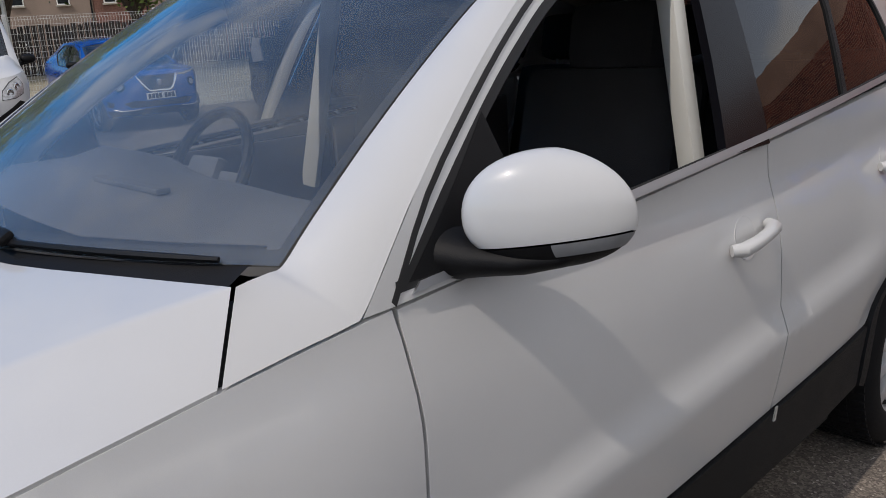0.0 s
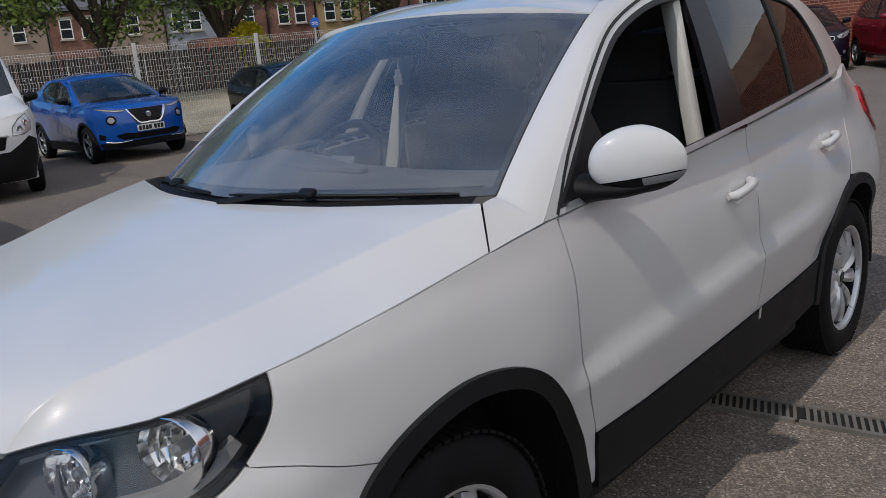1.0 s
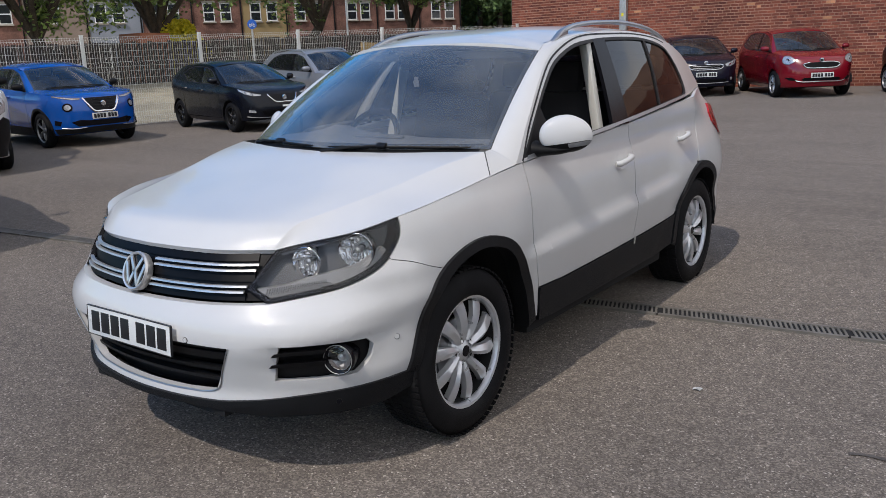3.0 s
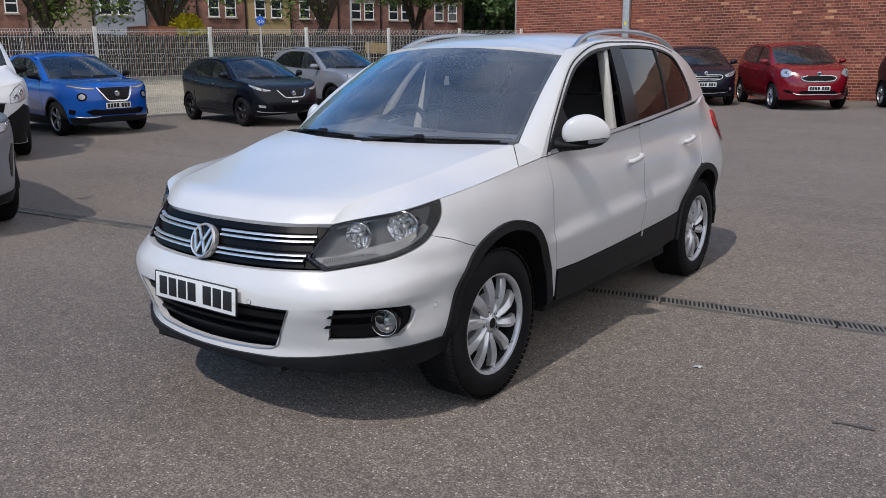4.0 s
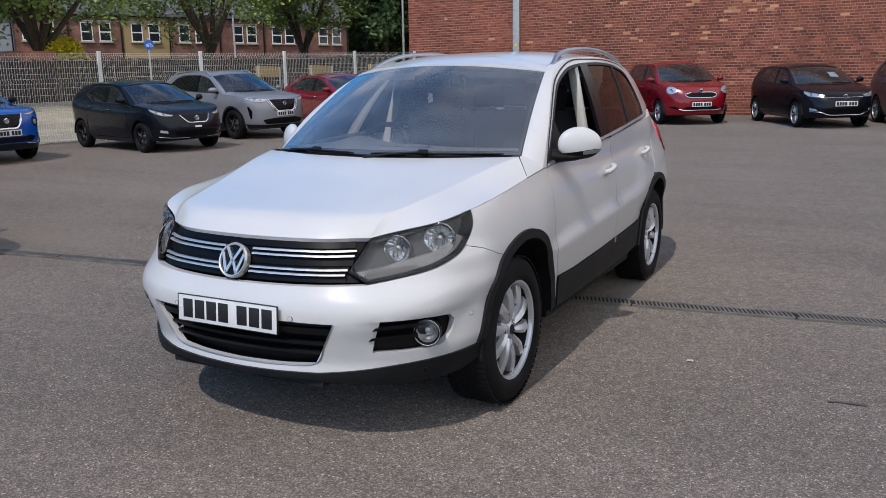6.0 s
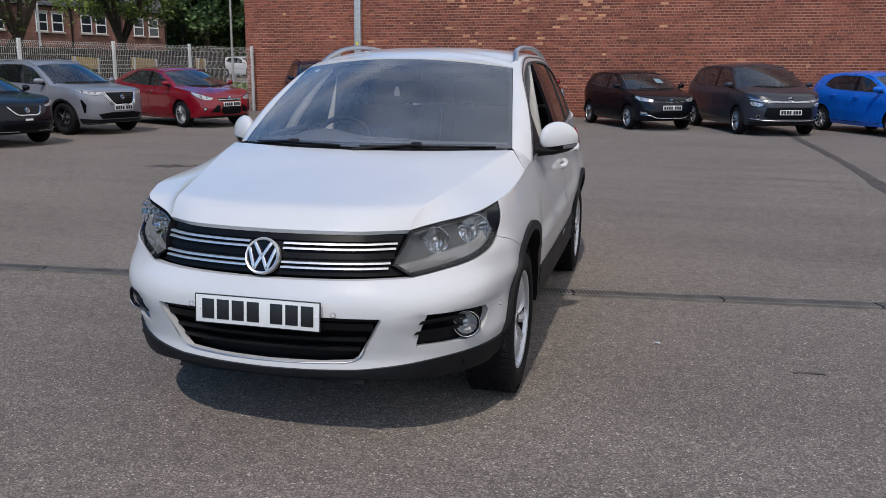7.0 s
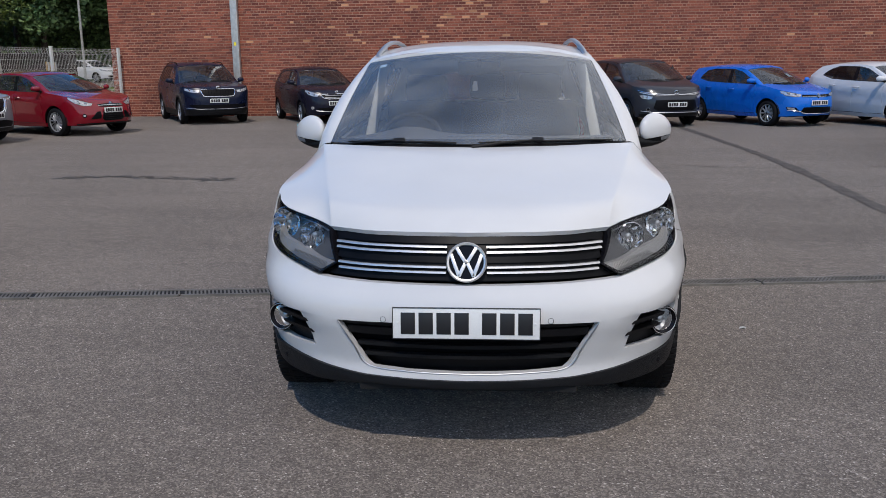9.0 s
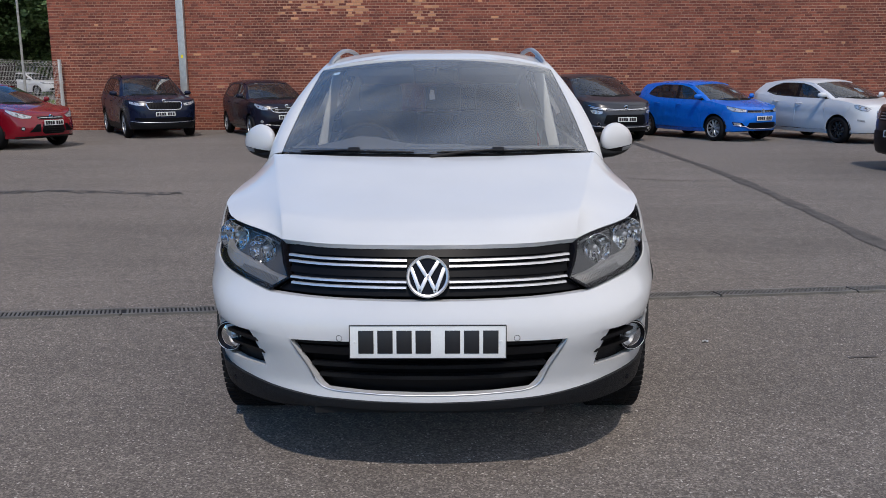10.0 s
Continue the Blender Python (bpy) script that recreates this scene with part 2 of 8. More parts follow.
LEAF = surface("green leaves", (0.105, 0.175, 0.035), 0.55, by_island=0.45, other=(0.20, 0.275, 0.062), vary=0.2, scale=0.6)
LEAF_DARK = surface("dark leaves", (0.09, 0.165, 0.062), 0.6, by_island=0.35, other=(0.16, 0.25, 0.085), vary=0.2, scale=0.6)
LEAF_GOLD = surface("golden shrub leaves", (0.62, 0.55, 0.02), 0.6, by_island=0.2, other=(0.75, 0.62, 0.04))
GRASS = surface("dry grass", (0.33, 0.30, 0.23), 0.95, vary=0.3, scale=0.8, grain=0.25, grain_scale=20)


# ---- mesh helpers ----
def finish(name, bm, material, parent=None, label="", angle=35, smooth=True):
    me = bpy.data.meshes.new(name)
    bm.to_mesh(me)
    bm.free()
    me.materials.append(material)
    if smooth and me.polygons:
        me.polygons.foreach_set("use_smooth", [True] * len(me.polygons))
        me.set_sharp_from_angle(angle=radians(angle))
    ob = new(name, me)
    ob.parent = parent
    if label:
        ob["label"] = label
    return ob


def part(name, bm, material, parent, label="", angle=35):
    return finish(name, bm, material, parent, label, angle)


def thing(name, label, category, at=None, group=""):
    ob = new(name)
    ob.empty_display_size = 0.2
    if at is not None:
        ob.matrix_world = at
    return tagged(ob, label, category, group)


def add_box(bm, size, m=None, bevel=0.0):
    vs = bmesh.ops.create_cube(bm, size=1.0)["verts"]
    bmesh.ops.scale(bm, vec=size, verts=vs)
    if bevel:
        es = list({e for v in vs for e in v.link_edges})
        r = bmesh.ops.bevel(bm, geom=es, offset=bevel, segments=2, profile=0.6, affect="EDGES")
        vs = list({v for f in r["faces"] for v in f.verts} | {v for v in vs if v.is_valid})
    if m is not None:
        bmesh.ops.transform(bm, matrix=m, verts=vs)
    return vs


def box(size, m=None, bevel=0.0):
    bm = bmesh.new()
    add_box(bm, size, m, bevel)
    return bm


def add_tube(bm, path, radius, sides=8, closed=False, flat=1.0):
    """A round bar along a path of points; radius may be a list."""
    n = len(path)
    pts = [Vector(p) for p in path]
    rings = []
    for i, p in enumerate(pts):
        a = pts[(i - 1) % n] if closed or i else p
        b = pts[(i + 1) % n] if closed or i < n - 1 else p
        d = (b - a).normalized()
        up = Vector((0, 0, 1)) if abs(d.z) < 0.9 else Vector((0, 1, 0))
        s = d.cross(up).normalized()
        w = s.cross(d).normalized()
        r = radius[i] if isinstance(radius, (list, tuple)) else radius
        rings.append([bm.verts.new(p + s * (r * math.cos(2 * math.pi * k / sides)) + w * (flat * r * math.sin(2 * math.pi * k / sides))) for k in range(sides)])
    for i in range(n if closed else n - 1):
        a, b = rings[i], rings[(i + 1) % n]
        for k in range(sides):
            bm.faces.new((a[k], a[(k + 1) % sides], b[(k + 1) % sides], b[k]))
    if not closed:
        bm.faces.new(rings[0])
        bm.faces.new(rings[-1][::-1])


def add_lathe(bm, profile, segments=48, m=None, closed=False):
    """Turns a profile of (radius, along) round the x axis."""
    rings = []
    for k in range(segments):
        a = 2 * math.pi * k / segments
        rings.append([bm.verts.new((x, r * math.cos(a), r * math.sin(a))) for r, x in profile])
    n = len(profile)
    for k in range(segments):
        a, b = rings[k], rings[(k + 1) % segments]
        for i in range(n if closed else n - 1):
            j = (i + 1) % n
            bm.faces.new((a[i], b[i], b[j], a[j]))
    if m is not None:
        bmesh.ops.transform(bm, matrix=m, verts=[v for r in rings for v in r])


def spline(pts, n=6, closed=False):
    """More points along a smooth curve through 2D points."""
    out = []
    k = len(pts)
    for i in range(k if closed else k - 1):
        p0 = pts[(i - 1) % k] if closed or i else pts[0]
        p1, p2 = pts[i], pts[(i + 1) % k]
        p3 = pts[(i + 2) % k] if closed or i + 2 < k else pts[-1]
        for j in range(n):
            t = j / n
            out.append(tuple(0.5 * (2 * b + (c - a) * t + (2 * a - 5 * b + 4 * c - d) * t * t + (3 * b - a - 3 * c + d) * t**3)
                             for a, b, c, d in zip(p0, p1, p2, p3)))
    if not closed:
        out.append(tuple(pts[-1]))
    return out


def mirrored(place):
    def f(a, b, out=0.0):
        x, y, z = place(a, b, out)
        return (-x, y, z)
    return f


def add_panel(bm_to, loops, place, step=0.05, thick=0.012, out=0.0):
    """A curved sheet with turned-in edges: flat outlines (the first with holes in it) laid on a surface place(a, b, out)."""
    bm = bmesh.new()
    for loop in loops:
        vs = [bm.verts.new((a, b, 0)) for a, b in loop]
        for i in range(len(vs)):
            bm.edges.new((vs[i - 1], vs[i]))
    bmesh.ops.triangle_fill(bm, use_beauty=True, use_dissolve=False, edges=bm.edges[:])
    lo = [min(v.co[c] for v in bm.verts) for c in (0, 1)]
    hi = [max(v.co[c] for v in bm.verts) for c in (0, 1)]
    for c in (0, 1):
        k = math.floor(lo[c] / step) + 1
        while k * step < hi[c] - 1e-4:
            co, no = [0, 0, 0], [0, 0, 0]
            co[c], no[c] = k * step, 1
            bmesh.ops.bisect_plane(bm, geom=bm.verts[:] + bm.edges[:] + bm.faces[:], dist=1e-5, plane_co=co, plane_no=no)
            k += 1
    made = {}
    bm.verts.index_update()
    flat = {v.index: (v.co.x, v.co.y) for v in bm.verts}
    for i, (a, b) in flat.items():
        made[i] = bm_to.verts.new(place(a, b, out))
    inner = {}

    def deep(i):
        if i not in inner:
            inner[i] = bm_to.verts.new(place(*flat[i], out - thick))
        return inner[i]
    for f in bm.faces:
        ids = [v.index for v in f.verts]
        vs = [made[i] for i in ids]
        c = f.calc_center_median()
        away = Vector(place(c.x, c.y, out + 0.01)) - Vector(place(c.x, c.y, out))
        no = (vs[1].co - vs[0].co).cross(vs[2].co - vs[0].co)
        if no.dot(away) < 0:
            ids.reverse()
            vs.reverse()
        bm_to.faces.new(vs)
        if thick:
            edge = {frozenset((e.verts[0].index, e.verts[1].index)) for e in f.edges if len(e.link_faces) == 1}
            for i in range(len(ids)):
                p, q = ids[i - 1], ids[i]
                if frozenset((p, q)) in edge:
                    bm_to.faces.new((made[q], made[p], deep(p), deep(q)))
    bm.free()


def panel(name, loops, place, material, parent, step=0.05, thick=0.012, out=0.0, label="", angle=40):
    bm = bmesh.new()
    add_panel(bm, loops, place, step, thick, out)
    return part(name, bm, material, parent, label, angle)


def ruled(a, b, rows=5, bulge=0.0, lift=(0, 0, 1)):
    """A sheet between two curves of as many points."""
    bm = bmesh.new()
    grid = []
    for n, (p, q) in enumerate(zip(a, b)):
        p, q = Vector(p), Vector(q)
        swell = bulge[n] if isinstance(bulge, list) else bulge
        grid.append([bm.verts.new(p.lerp(q, k / rows) + Vector(lift) * (swell * 4 * k / rows * (1 - k / rows))) for k in range(rows + 1)])
    for i in range(len(grid) - 1):
        for k in range(rows):
            bm.faces.new((grid[i][k], grid[i + 1][k], grid[i + 1][k + 1], grid[i][k + 1]))
    return bm


def flip_out(bm, away):
    """Turns faces so that they look along away."""
    bm.normal_update()
    bmesh.ops.reverse_faces(bm, faces=[f for f in bm.faces if f.normal.dot(Vector(away)) < 0])
    return bm


def ground_height(x, y):
    rise = min(max((y - 26.0) / 19.0, 0.0), 1.0)
    return 0.0208 * max(0.0, min(y, 60) - 2.0) + 0.003 * max(0.0, min(-x, 60) - 1.5) + 0.62 * rise * rise * (3 - 2 * rise)


def fence_x(y):
    return -14.93 + 0.2355 * (y - 9.03)


# ---- the white car's surfaces ----
def table(*pts):
    """A smooth curve through (t, value) pairs, flat beyond its ends."""
    ts = [p[0] for p in pts]
    vs = [p[1] for p in pts]
    n = len(pts)
    ms = []
    for i in range(n):
        a, b = max(i - 1, 0), min(i + 1, n - 1)
        ms.append((vs[b] - vs[a]) / (ts[b] - ts[a]))

    def f(t):
        if t <= ts[0]:
            return vs[0]
        if t >= ts[-1]:
            return vs[-1]
        i = 0
        while t > ts[i + 1]:
            i += 1
        h = ts[i + 1] - ts[i]
        q = (t - ts[i]) / h
        return ((2 * q**3 - 3 * q**2 + 1) * vs[i] + (q**3 - 2 * q**2 + q) * h * ms[i]
                + (-2 * q**3 + 3 * q**2) * vs[i + 1] + (q**3 - q**2) * h * ms[i + 1])
    return f


def plan_curve(keys, steps=24):
    """Points and arc lengths of a Catmull-Rom curve through plan points (x, y)."""
    pts = []
    k = [(-keys[1][0], keys[1][1])] + list(keys) + [(-keys[-2][0], keys[-2][1])]
    for i in range(1, len(k) - 2):
        for j in range(steps):
            t = j / steps
            pts.append(tuple(0.5 * (2 * k[i][c] + (k[i + 1][c] - k[i - 1][c]) * t
                       + (2 * k[i - 1][c] - 5 * k[i][c] + 4 * k[i + 1][c] - k[i + 2][c]) * t * t
                       + (3 * k[i][c] - k[i - 1][c] - 3 * k[i + 1][c] + k[i + 2][c]) * t**3) for c in (0, 1)))
    pts.append(tuple(keys[-1]))
    arc = [0.0]
    for a, b in zip(pts, pts[1:]):
        arc.append(arc[-1] + math.hypot(b[0] - a[0], b[1] - a[1]))
    return pts, arc


PLAN, ARC = plan_curve([(0, -0.93), (0.26, -0.912), (0.48, -0.862), (0.66, -0.765), (0.79, -0.615), (0.862, -0.42), (0.888, -0.2),
                        (0.896, 0.3), (0.898, 1.3), (0.895, 2.3), (0.888, 2.8), (0.852, 3.16), (0.745, 3.38), (0.45, 3.47), (0, 3.49)])
FRONT_IN = table((0.15, 0.13), (0.25, 0.06), (0.32, 0.035), (0.38, 0.04), (0.46, 0.02), (0.55, 0.0), (0.62, 0.004), (0.68, 0.03), (0.78, 0.07), (0.86, 0.115), (0.92, 0.18), (1.0, 0.3))
SIDE_IN = table((0.15, 0.10), (0.26, 0.055), (0.34, 0.035), (0.46, 0.03), (0.56, 0.03), (0.66, 0.006), (0.74, 0.0), (0.84, 0.012), (0.92, 0.032), (0.98, 0.055), (1.04, 0.07), (1.12, 0.07), (1.2, 0.085), (1.3, 0.11))
DOOR_IN = table((0.15, 0.10), (0.26, 0.055), (0.34, 0.035), (0.46, 0.030), (0.56, 0.022), (0.66, 0.018), (0.80, 0.024), (0.90, 0.034), (0.98, 0.052), (1.04, 0.068), (1.12, 0.07), (1.2, 0.085), (1.3, 0.11))
CORNER_IN = table((0.2, 0.025), (0.38, 0.024), (0.46, 0.018), (0.55, -0.004), (0.62, 0.006), (0.70, 0.050), (0.80, 0.074), (0.88, 0.080), (0.95, 0.066))
REAR_IN = table((0.2, 0.10), (0.35, 0.03), (0.6, 0.0), (0.75, 0.03), (0.95, 0.07), (1.1, 0.1), (1.3, 0.18))


def ease(t):
    t = min(max(t, 0.0), 1.0)
    return t * t * (3 - 2 * t)


def plan_at(u, PLAN=PLAN, ARC=ARC):
    """Point and outward normal of a plan curve at arc length u (negative: the other side)."""
    s = -1 if u < 0 else 1
    u = min(abs(u), ARC[-1])
    lo, hi = 0, len(ARC) - 1
    while hi - lo > 1:
        m = (lo + hi) // 2
        lo, hi = (m, hi) if ARC[m] <= u else (lo, m)
    q = (u - ARC[lo]) / (ARC[hi] - ARC[lo])
    a, b = PLAN[lo], PLAN[hi]

    def tangent(i):
        p, r = PLAN[max(i - 1, 0)], PLAN[min(i + 1, len(PLAN) - 1)]
        return (r[0] - p[0], r[1] - p[1])
    t0, t1 = tangent(lo), tangent(hi)
    tx, ty = t0[0] + q * (t1[0] - t0[0]), t0[1] + q * (t1[1] - t0[1])
    n = math.hypot(tx, ty)
    return s * (a[0] + q * (b[0] - a[0])), a[1] + q * (b[1] - a[1]), s * ty / n, -tx / n


def shell(u, z, out=0.0):
    """The white car's lower body: arc length round the plan from the front's middle, and height."""
    x, y, nx, ny = plan_at(u)
    f, r = max(-ny, 0)**2, max(ny, 0)**2
    inset = f * FRONT_IN(z) + r * REAR_IN(z) + 4 * f * (1 - f) * CORNER_IN(z)
    door = ease((y - 0.30) / 0.30) * (1 - ease((y - 2.05) / 0.30)) if 0.3 < y < 2.35 else 0.0
    inset += (1 - f - r) * (SIDE_IN(z) + (door * (DOOR_IN(z) - SIDE_IN(z)) if door else 0.0))
    if y > 2.6 and z > 1.0:
        inset += (1 - r) * 0.07 * ease((y - 2.6) / 0.5) * ease((z - 1.0) / 0.22)
    if y < -0.05:
        inset -= (1 - f) * 0.016 * ease((-0.05 - y) / 0.25) * (1 - ease((abs(z - 0.54) - 0.10) / 0.09))
        inset += (1 - f) * 0.016 * ease((-0.10 - y) / 0.30) * ease((z - 0.74) / 0.10)
    au = abs(u)
    if 0.52 < au < 1.14 and 0.38 < z < 0.60:
        inset += 0.008 * ease((au - 0.54) / 0.12) * (1 - ease((au - 1.02) / 0.11)) * ease((0.566 + 0.03 * (au - 0.6) - z) / 0.020) * ease((z - 0.39) / 0.10)
    if door:
        d = z - (0.630 + 0.050 * (y - 0.51))
        inset -= door * 0.020 * (max(0.0, 1 + d / 0.20) if d < 0 else max(0.0, 1 - d / 0.06))
    return (x - nx * (inset - out), y - ny * (inset - out), z)


def arc_of_y(y):
    """Arc length at which the plan's side passes y."""
    for i in range(len(PLAN) - 1):
        if PLAN[i][1] <= y <= PLAN[i + 1][1]:
            q = (y - PLAN[i][1]) / max(PLAN[i + 1][1] - PLAN[i][1], 1e-9)
            return ARC[i] + q * (ARC[i + 1] - ARC[i])
    return ARC[-1]


def side(y, z, out=0.0):
    """The lower body's side by y and z."""
    return shell(arc_of_y(y), z, out)


BELT_X = table((0.3, 0.81), (0.5, 0.828), (1.0, 0.838), (1.6, 0.838), (2.2, 0.818), (2.6, 0.785), (3.1, 0.685), (3.4, 0.62))
BELT_Z = table((0.3, 1.03), (0.5, 1.045), (1.5, 1.12), (2.55, 1.205), (3.4, 1.26))
ROOF_X = table((0.5, 0.70), (0.9, 0.635), (1.3, 0.615), (2.0, 0.62), (2.7, 0.598), (3.2, 0.545))
ROOF_Z = table((0.5, 1.55), (0.9, 1.56), (1.3, 1.59), (2.0, 1.60), (2.7, 1.57), (3.2, 1.48))


def glass_side(y, z, out=0.0):
    """The greenhouse's side: from the belt line in to the roof's edge."""
    zb, zr = BELT_Z(y), ROOF_Z(y)
    q = (z - zb) / (zr - zb)
    x = BELT_X(y) + (ROOF_X(y) - BELT_X(y)) * (q * 0.82 + 0.18 * q * abs(q))
    return (x + out * 0.9, y, z + out * 0.4)

# ---- ground, wall, fence ----
def spread(near, step, far):
    v = [i * step for i in range(int(near / step) + 1)]
    s = step
    while v[-1] < far:
        s *= 1.35
        v.append(v[-1] + s)
    return [-a for a in v[:0:-1]] + v


def build_ground():
    xs, ys = spread(22, 1.0, 900), spread(26, 1.0, 900)
    bm = bmesh.new()
    vs = [[bm.verts.new((x, y, ground_height(x, y))) for y in ys] for x in xs]
    for i in range(len(xs) - 1):
        for j in range(len(ys) - 1):
            bm.faces.new((vs[i][j], vs[i + 1][j], vs[i + 1][j + 1], vs[i][j + 1]))
    ob = finish("ground", bm, ASPHALT)
    tagged(ob, "grey weathered asphalt of an open car park", "ground", kind="structure")


def build_verge():
    """Rough grass bank between the mesh fence and the gardens."""
    bm = bmesh.new()
    rows = []
    for k in range(70):
        y = -45 + k * 1.0 if k < 69 else 26.0
        rows.append([bm.verts.new((fence_x(y) - 0.6 - d, y, verge_height(fence_x(y) - 0.6 - d, y) + (0.05 * noise.noise((y, d, 1.0)) if d else -0.06))) for d in (0.0, 1.2, 2.6, 4.0, 6.0, 8.0, 10.5, 13.0, 22.0, 34.0)])
    for a, b in zip(rows, rows[1:]):
        for q in range(9):
            bm.faces.new((a[q + 1], b[q + 1], b[q], a[q]))
    tagged(finish("verge", flip_out(bm, (0, 0, 1)), GRASS), "dry rough grass behind the mesh fence", "grass", kind="structure")


build_ground()

DRAIN_A, DRAIN_B = Vector((-9.0, 0.73, 0)), Vector((9.0, 2.80, 0))


def drain_channel():
    d = (DRAIN_B - DRAIN_A).normalized()
    s = Vector((-d.y, d.x, 0))
    n = int((DRAIN_B - DRAIN_A).length)
    root = thing("drain_channel", "long cast-iron slotted drainage grating set in asphalt", "drain")
    for k in range(n):
        a = DRAIN_A + d * k
        b = DRAIN_A + d * (k + 1)
        turn = Matrix.Rotation(math.atan2(d.y, d.x), 4, "Z")
        mid = (a + b) / 2
        z = (ground_height(a.x, a.y) + ground_height(b.x, b.y)) / 2
        tilt = Matrix.Rotation(-math.atan2(ground_height(b.x, b.y) - ground_height(a.x, a.y), 1), 4, "Y")
        bm = bmesh.new()
        base = Matrix.Translation((mid.x, mid.y, z)) @ turn @ tilt
        for off in (-0.068, 0.068):
            add_box(bm, (0.985, 0.022, 0.02), base @ Matrix.Translation((0, off, 0.004)))
        for q in range(37):
            add_box(bm, (0.0125, 0.120, 0.018), base @ Matrix.Translation((-0.477 + q * 0.0265, 0, 0.003)) @ Matrix.Rotation(radians(14), 4, "Z"))
        part("grating", bm, IRON, root)
        # flat dark plate paints the shade of the hollow below the bars
        part("trough", box((1.0, 0.12, 0.006), base @ Matrix.Translation((0, 0, 0.004))), DARK, root)


drain_channel()


def tar_strip(name, label, pts, width):
    bm = bmesh.new()
    rows = []
    path = spline(pts, 14)
    for i, (x, y) in enumerate(path):
        a, b = path[max(i - 1, 0)], path[min(i + 1, len(path) - 1)]
        d = Vector((b[0] - a[0], b[1] - a[1], 0)).normalized()
        s = Vector((-d.y, d.x, 0))
        w = width * (max(0.14, 0.34 + 0.6 * noise.noise((x * 2.6, y * 2.6, width * 9))) if width < 0.2 else 0.43 + 0.30 * noise.noise((x * 1.7, y * 1.7, width * 9)))
        rows.append([bm.verts.new((x + s.x * k * w, y + s.y * k * w, ground_height(x + s.x * k * w, y + s.y * k * w) + 0.005)) for k in (-1, 1)])
    for a, b in zip(rows, rows[1:]):
        bm.faces.new((a[0], a[1], b[1], b[0]))
    tagged(finish(name, flip_out(bm, (0, 0, 1)), TAR), label, "tar seal", kind="structure")


tar_strip("tar_seam", "dark tar seam running across the asphalt", [(3.84, 2.4), (3.98, 3.8), (4.32, 7.7), (4.45, 11), (4.43, 15.7), (4.4, 19)], 0.2)
tar_strip("tar_crack", "long thin dark crack in the asphalt", [(-8.6, 12.1), (-7.6, 12.1), (-6.2, 12.0), (-4.6, 11.65), (-4.0, 11.6)], 0.055)


def tar_blots():
    """A broken run of small dark stains along an old crack."""
    rng = random.Random(12)
    line = spline([(-6.1, 7.40), (-5.4, 7.55), (-4.5, 7.36), (-3.6, 7.16)], 14)
    bm = bmesh.new()
    for k in range(95):
        x, y = rng.choice(line)
        x, y = x + rng.uniform(-0.08, 0.08), y + rng.gauss(0, 0.075)
        a, b, turn = rng.uniform(0.03, 0.12), rng.uniform(0.012, 0.045), rng.gauss(-0.12, 0.35)
        ring = []
        for q in range(11):
            h = 6.283 * q / 11
            r = rng.uniform(0.65, 1.15)
            px, py = a * r * math.cos(h), b * r * math.sin(h)
            gx, gy = x + px * math.cos(turn) - py * math.sin(turn), y + px * math.sin(turn) + py * math.cos(turn)
            ring.append(bm.verts.new((gx, gy, ground_height(gx, gy) + 0.003 + 0.00002 * k)))
        bm.faces.new(ring)
    tagged(finish("tar_stain", flip_out(bm, (0, 0, 1)), TAR), "broken dark stains along an old crack", "stain", kind="structure")


tar_blots()
tar_strip("tar_crack", "thin dark crack in the asphalt", [(2.6, 8.9), (3.6, 8.5), (5.2, 8.6), (6.8, 8.2)], 0.026)

WALL_Y, WALL_X0, WALL_X1, WALL_H = 21.9, -12.25, 30.0, 7.2


